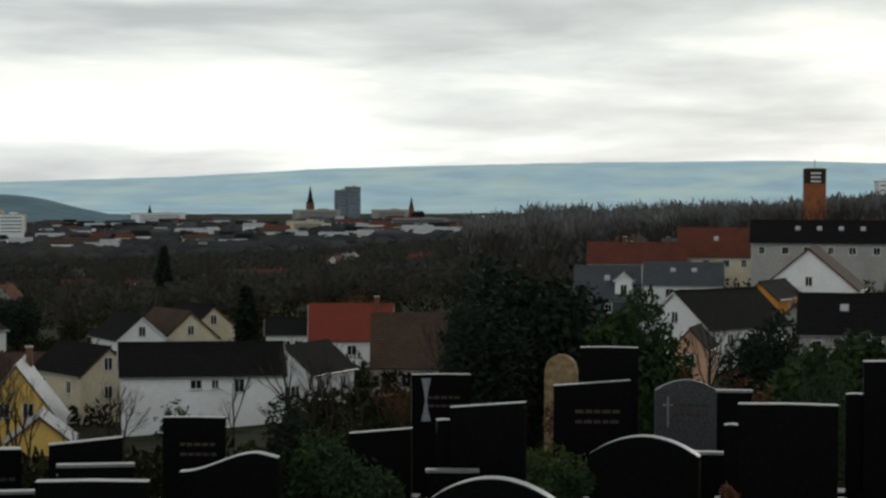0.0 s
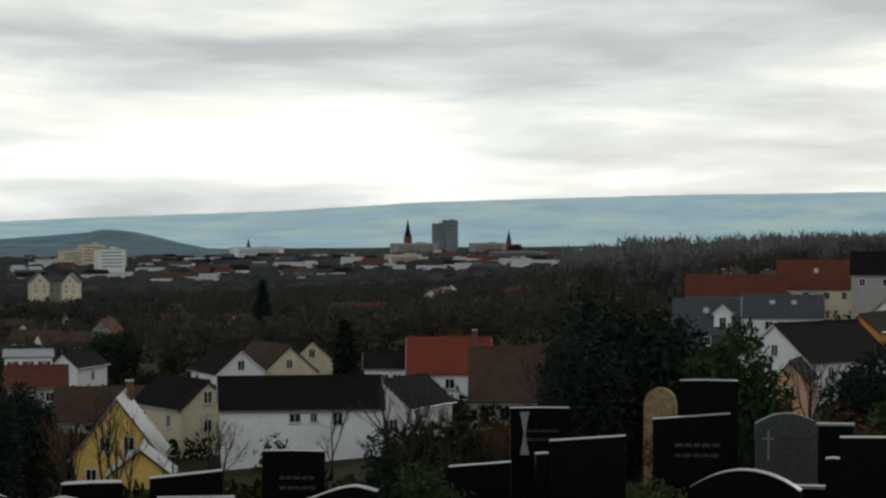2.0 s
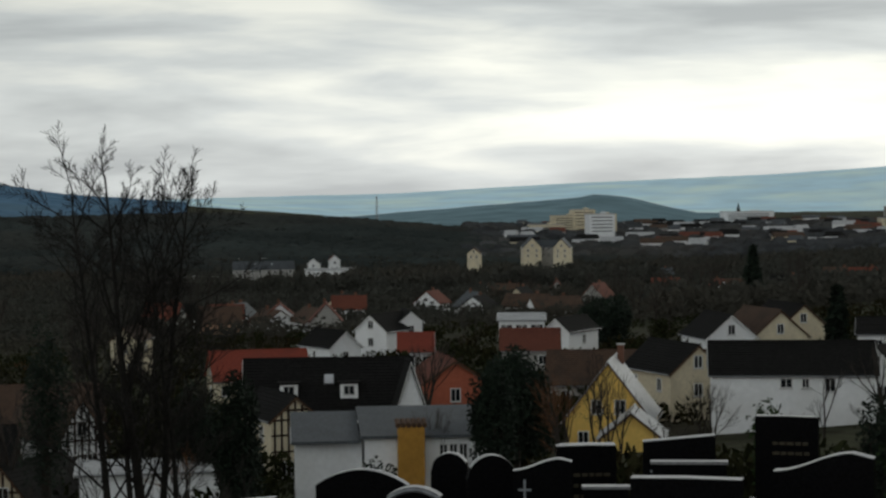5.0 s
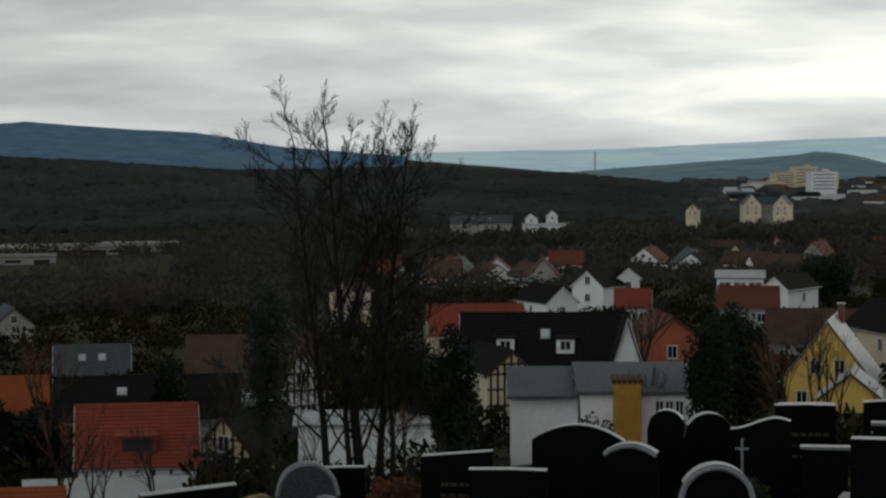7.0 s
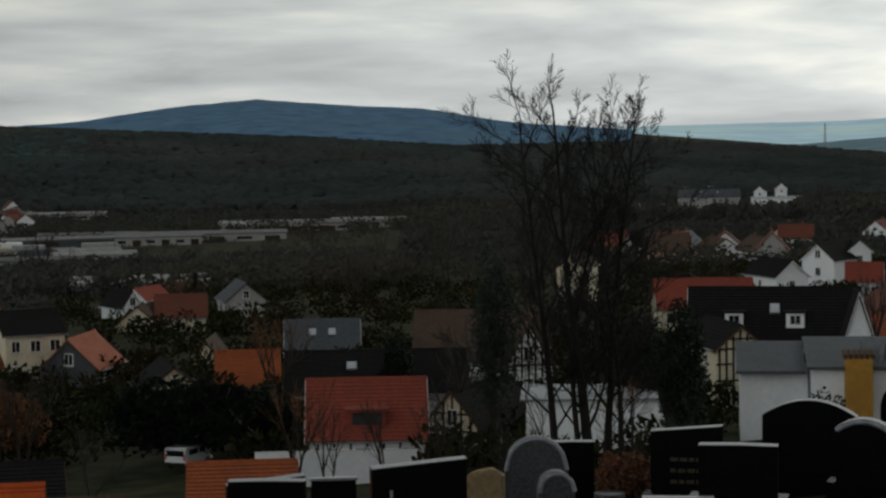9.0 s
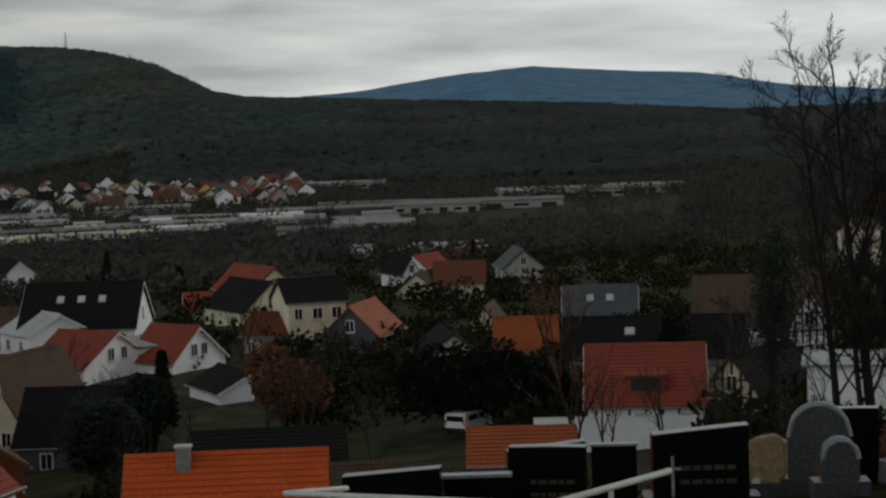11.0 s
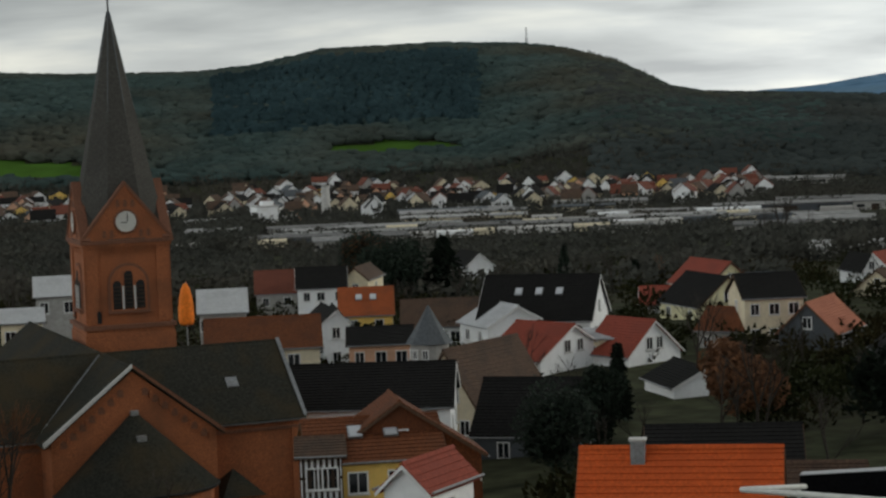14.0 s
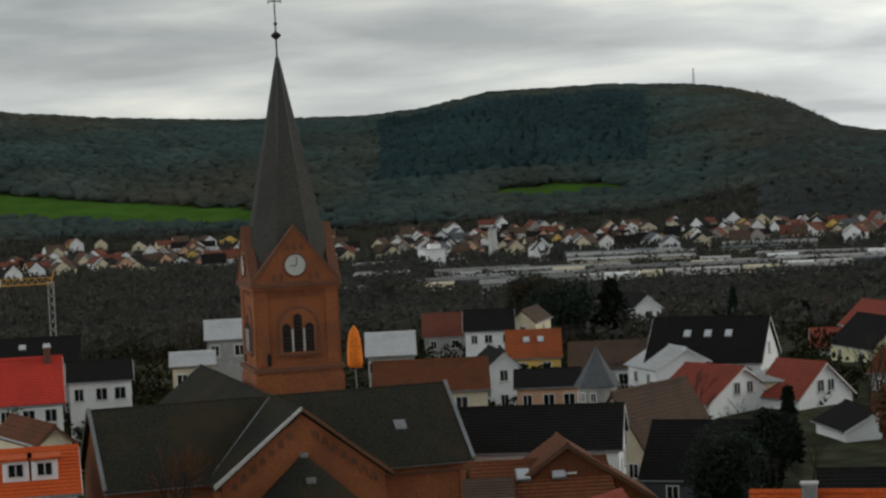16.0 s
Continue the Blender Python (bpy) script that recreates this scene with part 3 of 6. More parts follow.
def bare_tree_meshes(seed, height, depth=4, stems=1, spread=0.55, up=0.12):
    rng = random.Random(seed)
    wood, twigs = Geo(), Geo()
    for s in range(stems):
        side = 0 if s == 0 else (-1) ** s * (0.16 + 0.05 * s)
        lean = Vector((side, rng.uniform(-0.1, 0.1), 1)).normalized()
        limbs(wood, twigs, rng, Vector((side * 1.6, 0.1 * s, -0.2)), lean, height * 0.27, height * 0.016 / (1 + 0.25 * s), depth, spread, up)
    top = max(v[2] for v in twigs.v)
    k = height / top
    for g in (wood, twigs):
        g.v = [(a * k, b * k, c * k) for a, b, c in g.v]
    return wood, twigs


def tree_from(name, label, wood, crown, wood_mat, crown_mat, x, y, top, group="", turn=0.0):
    base = land(x, y) - 0.2
    t = thing(name, label, "tree", pose(x, y, base, 0, 0, (x * 37 + turn) % 360), group)
    part("trunk", wood, wood_mat, t)
    part("crown", crown, crown_mat, t)
    return t


def evergreen(x, y, top, width, bearing, label="dark evergreen tree with dense foliage", mat=NEEDLES, count=2600, low=0.18):
    """A broad evergreen: a forked trunk and a dense lumpy crown."""
    base = land(x, y) - 0.2
    h = max(1.5, top - base)
    rng = random.Random(int(x * 7 + y * 13))
    wood, crown = Geo(), Geo()
    wood.tube((0, 0, 0), (0, 0, h * 0.55), h * 0.03, h * 0.015, 7)
    for i in range(6):
        g = i * 1.05
        wood.tube((0, 0, h * (0.25 + 0.04 * i)), (math.cos(g) * width * 0.3, math.sin(g) * width * 0.3, h * (0.45 + 0.05 * i)), h * 0.012, h * 0.005, 5)
    leaves(crown, rng, (0, 0, h * (0.5 + low / 2)), (width * 0.58, width * 0.58, h * (0.56 - low / 2)), int(count * 2.3), max(0.16, width * 0.045), 18)
    return tree_from("evergreen_tree", label, wood, crown, BARK, mat, x, y, top)


def conifer(x, y, top, width, bearing, label="tall dark spruce with drooping branches", tiers=20):
    """A spruce: a straight trunk with whorls of drooping boughs."""
    base = land(x, y) - 0.2
    h = top - base
    rng = random.Random(int(x * 3 + y * 11))
    wood, crown = Geo(), Geo()
    wood.tube((0, 0, 0), (0, 0, h * 0.96), h * 0.016, 0.02, 6)
    for k in range(tiers):
        f = k / tiers
        reach = width * 0.5 * (1 - f) ** 0.8 + 0.12
        z = h * (0.08 + 0.9 * f)
        for i in range(13):
            g = rng.uniform(0, 6.28)
            r = reach * rng.uniform(0.7, 1.15)
            a, b = Vector((0, 0, z)), Vector((math.cos(g) * r, math.sin(g) * r, z - 0.3 * r))
            for s in range(9):
                p = a.lerp(b, (s + 1) / 9) + Vector((rng.gauss(0, 0.1), rng.gauss(0, 0.1), rng.gauss(0, 0.06))) * r
                u = Vector((math.cos(g) + rng.gauss(0, 0.5), math.sin(g) + rng.gauss(0, 0.5), rng.gauss(-0.2, 0.4))).normalized() * h * 0.05
                w = u.orthogonal().normalized() * h * 0.026
                crown.add([p - u, p + w, p + u, p - w], [(0, 1, 2, 3)])
    return tree_from("conifer", label, wood, crown, BARK, NEEDLES, x, y, top)


def shrub(x, y, top, width, bearing, mat=LEAF_GREEN, label="clipped green shrub on a grave", count=1900, leaf=0.035, name="shrub"):
    base = land(x, y) - 0.05
    h = max(0.3, top - base)
    rng = random.Random(int(x * 17 + y * 5))
    t = thing(name, label, "shrub", pose(x, y, base))
    crown = Geo()
    for i in range(5):
        g = i * 1.26
        part("stem", Geo().tube((0, 0, 0), (math.cos(g) * width * 0.25, math.sin(g) * width * 0.25, h * 0.6), 0.02, 0.008, 5), BARK, t)
    leaves(crown, rng, (0, 0, h * 0.52), (width * 0.56, width * 0.5, h * 0.5), count, leaf, 9)
    part("foliage", crown, mat, t)
    return t


# ---- the white modern building ----
def modern_house(x, y, top, width, bearing):
    """White low building with a grey roof in two parts, a yellow pillar and a row of tall windows."""
    rot = bearing + 3
    L, W = width, 9.0
    base = lowest(x, y, rot, L, W) - 0.4
    H = top - base
    t = thing("modern_house", "white rendered modern house with grey roof and yellow pillar", "house", pose(x, y, base, 0, 0, rot))
    e = H - 1.2
    part("wall", Geo().box(L * 0.17, 0, e / 2, L * 0.66, W, e), PLASTER_WHITE, t)
    part("side_wing", Geo().box(-L * 0.34, 0.9, e / 2 - 0.2, L * 0.34, W - 1.4, e - 0.4), PLASTER_WHITE, t)
    part("roof", Geo().extrude([(-L * 0.18, -W / 2 - 0.5, e), (-L * 0.18, W / 2 + 0.5, e + 1.0), (-L * 0.18, W / 2 + 0.5, e + 1.2), (-L * 0.18, -W / 2 - 0.5, e + 0.2)][::-1], (L * 0.7, 0, 0)), ROOF_SLATE, t)
    part("roof", Geo().extrude([(-L * 0.53, -W / 2 + 0.5, e - 0.4), (-L * 0.53, W / 2, e + 0.75), (-L * 0.53, W / 2, e + 0.95), (-L * 0.53, -W / 2 + 0.5, e - 0.2)][::-1], (L * 0.349, 0, 0)), ROOF_SLATE, t)
    p = part("pillar", Geo().box(L * 0.07, -W / 2 - 0.45, (e + 0.9) / 2, 1.8, 1.0, e + 0.9), PLASTER_MUSTARD, t, "mustard yellow rendered pillar")
    cap = Geo()
    for i in range(6):
        cap.tube((L * 0.07 - 0.9 + 0.36 * i, -W / 2 - 1.0, e + 0.93), (L * 0.07 - 0.9 + 0.36 * i, -W / 2 + 0.3, e + 1.15), 0.19, 0.19, 6)
    part("tile_cap", cap, TRIM_BROWN, p)
    for i in range(3):
        window(t, L * (0.235 + 0.05 * i), -W / 2 - 0.02, e - 1.1, 0, 0.55, 1.25)
    part("step_parapet", Geo().box(L * 0.5, -W / 2 + 1.2, e + 0.4, 0.3, 2.6, 1.0), PLASTER_WHITE, t)
    return t


# ---- the brick church ----
def lancet(w, h, n=8):
    """Outline of a round-headed opening, standing on z = 0."""
    o = [(-w / 2, 0), (w / 2, 0)]
    for i in range(n + 1):
        g = math.pi * i / n
        o.append((w / 2 * math.cos(g), h - w / 2 + w / 2 * math.sin(g)))
    return o


def plate(outline, y0, y1):
    return Geo().extrude([(px, y1, pz) for px, pz in outline], (0, y0 - y1, 0))


def church(x, y, ridge, rot):
    half, rise, arm, front, back = 5.4, 4.27, 12.2, 8.7, 25.5
    base = land(x, y) - 1.5
    H = ridge - base
    e = H - rise
    c = thing("church", "red brick church with slate roofs and a tall clock tower", "church", pose(x, y, base, 0, 0, rot))
    # walls of the cross: nave and choir along y, transept along x
    g = Geo().extrude([(-half, -front, 0), (half, -front, 0), (half, -front, e), (0, -front, H - 0.1), (-half, -front, e)][::-1], (0, front + back, 0))
    g.v = [(a, b, d) for a, b, d in g.v]
    part("nave_wall", g, CHURCH_BRICK, c)
    part("transept_wall", Geo().extrude([(-arm, -half, 0), (-arm, half, 0), (-arm, half, e), (-arm, 0, H - 0.1), (-arm, -half, e)][::-1], (2 * arm, 0, 0)), CHURCH_BRICK, c)
    # slate slopes, each cut at the valleys
    t = 0.16

    def sheet(name, pts, label=""):
        n = (Vector(pts[1]) - Vector(pts[0])).cross(Vector(pts[2]) - Vector(pts[0])).normalized()
        if n.z < 0:
            pts, n = pts[::-1], -n
        lo = [Vector(q) + n * 0.03 for q in pts]
        return part(name, Geo().extrude(lo, n * t), CHURCH_SLATE, c, label)

    o, dz = 0.45, 0.45 * rise / half
    for s in (-1, 1):
        sheet("transept_roof", [(s * 0.02, 0, H), (s * (arm + 0.3), 0, H), (s * (arm + 0.3), -half - o, e - dz), (s * half, -half - o, e - dz + 0.0), (s * half, -half, e)])
        sheet("transept_roof", [(s * 0.02, 0, H), (s * (arm + 0.3), 0, H), (s * (arm + 0.3), half + o, e - dz), (s * half, half + o, e - dz), (s * half, half, e)])
        sheet("choir_roof", [(0, -0.02, H), (0, -front - 0.25, H), (s * (half + o), -front - 0.25, e - dz), (s * (half + o), -half, e - dz), (s * half, -half, e)])
        sheet("nave_roof", [(0, 0.02, H), (0, back, H), (s * (half + o), back, e - dz), (s * (half + o), half, e - dz), (s * half, half, e)])
        # pale lead in the valleys, coping on the rakes
        part("valley_lead", Geo().tube((s * 0.2, -0.2, H + 0.12), (s * half, -half, e + 0.17), 0.07, 0.07, 6), METAL_GREY, c)
        part("gable_coping", Geo().extrude([(0, -front - 0.32, H + 0.16), (0, -front - 0.32, H + 0.36), (s * (half + 0.5), -front - 0.32, e - dz + 0.4), (s * (half + 0.5), -front - 0.32, e - dz + 0.1)][::s], (0, 0.3, 0)), COPING if s < 0 else CHURCH_TRIM, c)
        for yy in (-half - o, half + o):
            part("gutter", Geo().tube((s * half, yy, e - dz + 0.05), (s * (arm + 0.3), yy, e - dz + 0.05), 0.09, 0.09, 6), METAL_GREY, c)
        part("end_coping", Geo().extrude([(s * (arm + 0.12), -half - o, e - dz + 0.18), (s * (arm + 0.12), 0, H + 0.2), (s * (arm + 0.12), half + o, e - dz + 0.18), (s * (arm + 0.12), half + o, e - dz + 0.34), (s * (arm + 0.12), 0, H + 0.36), (s * (arm + 0.12), -half - o, e - dz + 0.34)], (s * 0.25, 0, 0)), METAL_GREY, c)
        # corner buttress strips and string course of the transept
        part("corner_strip", Geo().box(s * (arm - 0.35), -half - 0.08, e / 2 - 0.4, 0.7, 0.16, e - 1.0), CHURCH_BRICK, c)
        part("string_course", Geo().box(s * (arm + half) / 2, -half - 0.07, e - 0.85, arm - half - 0.2, 0.14, 0.22), CHURCH_TRIM, c)
        # stepped frieze of little arches under the rake
        for i in range(7):
            f = (i + 1.3) / 8.6
            px, pz = s * half * f, H - rise * f - 1.05
            part("frieze_arch", plate([(a + px, b + pz) for a, b in lancet(0.42, 0.5, 5)], -front - 0.06, -front - 0.004), CHURCH_TRIM, c)
            part("corbel", Geo().box(px + s * 0.36, -front - 0.09, pz + 0.02, 0.2, 0.18, 0.4), CHURCH_BRICK, c)
    part("ridge_tiles", Geo().tube((-arm - 0.3, 0, H + 0.16), (arm + 0.3, 0, H + 0.16), 0.12, 0.12, 6), CHURCH_SLATE, c)
    part("ridge_tiles", Geo().tube((0, -front - 0.2, H + 0.16), (0, back, H + 0.16), 0.12, 0.12, 6), CHURCH_SLATE, c)
    # roof hatch on the transept
    part("roof_hatch", Geo().box(0, 0, 0, 0.8, 0.9, 0.14), METAL_GREY, c, m=pose(8.2, -3.0, H - rise * 3.0 / half + 0.25, 39, 0, 0))
    part("roof_hatch", Geo().box(0, 0, 0, 0.35, 0.9, 0.1), METAL_GREY, c, m=pose(-4.6, -5.2, H - rise * 5.2 / half + 0.25, 39, 0, 30))
    # apse: half round in front of the choir gable, with a half cone roof
    ra, ea = 5.0, e - 3.2
    ring = [(ra * math.sin(radians(g)), -front - ra * 0.75 * math.cos(radians(g))) for g in range(-90, 91, 15)]
    part("apse_wall", Geo().extrude([(a, b, 0) for a, b in ring] + [(ra, -front + 0.5, 0), (-ra, -front + 0.5, 0)], (0, 0, ea)), CHURCH_BRICK, c)
    apse = Geo()
    top = (0, -front - 0.1, H - 2.6)
    wide = [(a * 1.08, -front + (b + front) * 1.1 + 0.1, ea - 0.15) for a, b in ring]
    n = len(wide)
    apse.add([top] + wide + [(a[0], a[1], a[2] - 0.15) for a in wide], [(0, i, i + 1) for i in range(1, n)] + [(i, n + i, n + i + 1, i + 1) for i in range(1, n)])
    part("apse_roof", apse, CHURCH_SLATE, c)
    for a, b in zip(wide, wide[1:]):
        part("apse_gutter", Geo().tube(a, b, 0.08, 0.08, 5), RUBBER, c)
    part("apse_cap", Geo().box(0, 0, 0, 0.5, 0.4, 0.3), METAL_GREY, c, m=pose(0, -front - 0.2, H - 2.75))
    part("apse_hatch", Geo().box(0, 0, 0, 0.6, 0.7, 0.35), METAL_GREY, c, m=pose(0.1, -front - 1.3, H - 4.25))
    # sacristy roof beside the apse
    zs = H - 8.8
    part("sacristy_wall", Geo().box(6.9, -7.6, zs / 2, 2.6, 3.6, zs), CHURCH_BRICK, c)
    part("sacristy_roof", Geo().add([(5.4, -9.6, zs), (8.4, -9.6, zs), (8.4, -5.7, zs), (5.4, -5.7, zs), (6.9, -7.0, zs + 1.5)], [(0, 1, 4), (1, 2, 4), (2, 3, 4), (3, 0, 4), (3, 2, 1, 0)]), CHURCH_SLATE, c)
    return c


def church_tower(x, y, cornice, rot):
    """Square brick tower with triple louvred belfry windows, a clock gable on each side and a slated spire."""
    w = 6.0
    base = land(x, y) - 1.5
    H = cornice - base
    t = thing("church_tower", "red brick clock tower with tall grey slate spire", "tower", pose(x, y, base, 0, 0, rot))
    part("shaft", Geo().box(0, 0, H / 2, w, w, H), CHURCH_BRICK, t)
    part("cornice", Geo().box(0, 0, H, w + 0.7, w + 0.7, 0.26), CHURCH_TRIM, t)
    part("cornice_moulding", Geo().box(0, 0, H - 0.26, w + 0.4, w + 0.4, 0.24), CHURCH_BRICK, t)
    part("string_course", Geo().box(0, 0, H - 6.1, w + 0.7, w + 0.7, 0.3), CHURCH_TRIM, t)
    part("string_slope", Geo().box(0, 0, H - 6.45, w + 0.35, w + 0.35, 0.4), CHURCH_BRICK, t)
    part("lower_shaft", Geo().box(0, 0, (H - 6.6) / 2, w + 0.5, w + 0.5, H - 6.6), CHURCH_BRICK, t)
    gab = 4.1
    for k in range(4):
        side = thing("gable_side", "", "", pose(0, 0, 0, 0, 0, 90 * k))
        side.parent = t
        y0 = -w / 2
        part("clock_gable", Geo().extrude([(-w / 2 - 0.15, y0 - 0.2, H + 0.13), (w / 2 + 0.15, y0 - 0.2, H + 0.13), (0, y0 - 0.2, H + gab)][::-1], (0, 0.5, 0)), CHURCH_BRICK, side)
        for s in (-1, 1):
            part("gable_coping", Geo().extrude([(0, y0 - 0.3, H + gab + 0.22), (s * (w / 2 + 0.35), y0 - 0.3, H + 0.2), (s * (w / 2 + 0.2), y0 - 0.3, H + 0.05), (0, y0 - 0.3, H + gab - 0.06)][::-s], (0, 0.7, 0)), CHURCH_TRIM, side)
            part("corner_lisene", Geo().box(s * (w / 2 - 0.45), y0 - 0.06, H - 3.1, 0.9, 0.12, 5.4), CHURCH_BRICK, side)
            # gable roofs run back into the spire
            part("gable_roof", Geo().add([(0, y0 + 0.3, H + gab), (s * (w / 2 + 0.15), y0 + 0.3, H + 0.14), (s * 0.6, 0.4, H + gab * 0.98), (0, 0.4, H + gab)], [(0, 1, 2, 3)]), SPIRE_SLATE, side)
        clock = part("clock", plate([(0.78 * math.cos(g * math.pi / 12), H + 1.42 + 0.78 * math.sin(g * math.pi / 12)) for g in range(24)], y0 - 0.3, y0 - 0.2), CLOCK_FACE, side, "pale round clock face")
        ringgeo = Geo()
        for g in range(24):
            a, b = g * math.pi / 12, (g + 1) * math.pi / 12
            ringgeo.tube((0.82 * math.cos(a), y0 - 0.28, H + 1.42 + 0.82 * math.sin(a)), (0.82 * math.cos(b), y0 - 0.28, H + 1.42 + 0.82 * math.sin(b)), 0.09, 0.09, 5)
        part("clock_rim", ringgeo, CHURCH_TRIM, clock)
        part("minute_pointer", Geo().box(0.1, y0 - 0.315, H + 1.7, 0.06, 0.02, 0.62), RUBBER, clock)
        part("hour_pointer", Geo().box(-0.16, y0 - 0.315, H + 1.36, 0.42, 0.02, 0.07), RUBBER, clock)
        # belfry: relieving arch, three lancets with louvres, sill
        bz = H - 4.95
        part("relieving_arch", plate([(a, b + bz - 0.1) for a, b in lancet(3.0, 3.5, 12)], y0 - 0.1, y0 - 0.003), CHURCH_TRIM, side)
        part("arch_panel", plate([(a, b + bz) for a, b in lancet(2.6, 3.2, 12)], y0 - 0.13, y0 - 0.02), CHURCH_BRICK, side)
        for px, h in ((-0.84, 2.05), (0, 2.75), (0.84, 2.05)):
            part("belfry_opening", plate([(a + px, b + bz + 0.1) for a, b in lancet(0.62, h, 8)], y0 - 0.155, y0 - 0.03), RUBBER, side, "dark louvred opening")
            for i in range(int(h / 0.3)):
                part("louvre", Geo().box(0, 0, 0, 0.52, 0.14, 0.035), TIMBER_DARK, side, m=pose(px, y0 - 0.18, bz + 0.28 + 0.28 * i, 35))
        for px in (-0.42, 0.42):
            part("colonnette", Geo().tube((px, y0 - 0.2, bz + 0.1), (px, y0 - 0.2, bz + 1.75), 0.07, 0.07, 7), COPING, side)
        part("belfry_sill", Geo().box(0, y0 - 0.14, bz - 0.1, 3.0, 0.3, 0.2), CHURCH_TRIM, side)
        part("side_slit", plate([(a - 2.2, b + H - 5.8) for a, b in lancet(0.3, 0.9, 5)], y0 - 0.14, y0 - 0.1), RUBBER, side)
        for i in range(11):
            part("frieze_block", Geo().box(-1.75 + 0.35 * i, y0 - 0.07, H - 0.62, 0.17, 0.14, 0.34), CHURCH_BRICK, side)
        for i in range(7):
            f = (i - 3) / 3.6
            part("gable_niche", plate([(a + f * 1.9, b + H + 0.3 + (2.15 if abs(i - 3) < 2 else 0.0)) for a, b in lancet(0.26, 0.55, 5)], y0 - 0.24, y0 - 0.19), CHURCH_TRIM, side)
    spire = Geo()
    k = 1 / math.cos(math.pi / 8)
    rows = [(w / 2 * k * 1.07, H + 0.14), (w / 2 * k * 1.03, H + 0.9)]
    for i in range(1, 18):
        f = i / 17
        rows += [((w / 2 * k * 1.03) * (1 - f) + 0.1, H + 0.9 + 15.6 * f)]
    spire.ring(rows, 8)
    s = part("spire", spire, SPIRE_SLATE, t, m=pose(0, 0, 0, 0, 0, 22.5))
    for i in range(8):
        g = i * math.pi / 4
        r0 = w / 2 * k * 1.03
        hip = Geo().tube((r0 * math.cos(g), r0 * math.sin(g), H + 0.9), (0.1 * math.cos(g), 0.1 * math.sin(g), H + 16.5), 0.06, 0.04, 5)
        part("hip_lead", hip, ROOF_SLATE, s)
    part("finial_stem", Geo().tube((0, 0, H + 16.3), (0, 0, H + 20.4), 0.07, 0.045, 6), RUBBER, t)
    part("finial_ball", Geo().ring([(0.05, H + 17.8), (0.3, H + 17.95), (0.38, H + 18.1), (0.3, H + 18.25), (0.05, H + 18.4)], 10), RUBBER, t)
    part("finial_cross", Geo().box(0, 0, H + 20.6, 1.0, 0.07, 0.11).box(0, 0, H + 20.7, 0.11, 0.07, 1.7).box(-0.46, 0, H + 20.6, 0.08, 0.08, 0.32).box(0.46, 0, H + 20.6, 0.08, 0.08, 0.32).box(0, 0, H + 21.45, 0.32, 0.08, 0.1), METAL_GREY, t)
    part("finial_crown", Geo().ring([(0.04, H + 18.8), (0.16, H + 18.95), (0.04, H + 19.1)], 8), RUBBER, t)
    return t


CLOCK_FACE = material("pale_clock_face", (0.52, 0.52, 0.48), rough=0.6, spread=0.08)


def round_tower(x, y, top, width, bearing):
    """A stubby round tower with a pointed slate roof."""
    base = land(x, y) - 0.5
    h = top - base
    t = thing("round_tower", "round grey tower with pointed slate roof", "tower", pose(x, y, base))
    part("wall", Geo().ring([(width * 0.42, 0), (width * 0.42, h - 3.3)], 16), PLASTER_GREY, t)
    part("roof", Geo().ring([(width * 0.52, h - 3.4), (width * 0.44, h - 2.9), (width * 0.2, h - 1.4), (0.04, h)], 8), ROOF_SLATE, t)
    for i in range(3):
        window(t, width * 0.42 * math.sin(-0.6 + 0.6 * i), -width * 0.42 * math.cos(-0.6 + 0.6 * i), h - 4.3, -34 + 34 * i, 0.5, 0.8)
    return t


def brick_tower(x, y, top, width, bearing):
    """The plain square brick tower of the modern church on the rise."""
    base = land(x, y) - 0.5
    h = top - base
    t = thing("bell_tower", "plain square brick bell tower with open top", "tower", pose(x, y, base, 0, 0, bearing + 8))
    w = width * 0.92
    part("shaft", Geo().box(0, 0, (h - 4.2) / 2, w, w, h - 4.2), CHURCH_BRICK, t)
    for i in (-1, 1):
        for j in (-1, 1):
            part("corner_post", Geo().box(i * (w / 2 - 0.35), j * (w / 2 - 0.35), h - 2.4, 0.7, 0.7, 3.6), TIMBER_DARK, t)
    part("bell_chamber", Geo().box(0, 0, h - 2.4, w - 1.2, w - 1.2, 3.6), TIMBER_DARK, t)
    for k in range(3):
        part("sound_slot", Geo().box(0, -w / 2 + 0.45, h - 1.4 - 1.1 * k, w * 0.5, 0.1, 0.45), FRAME_WHITE, t)
    part("cap", Geo().ring([(w * 0.73, h - 0.6), (w * 0.73, h - 0.25), (w * 0.5, h)], 4), TIMBER_DARK, t, m=pose(0, 0, 0, 0, 0, 45))
    part("cross", Geo().box(0, 0, h + 1.2, 0.14, 0.14, 2.4).box(0, 0, h + 1.7, 0.9, 0.12, 0.14), METAL_GREY, t)
    return t


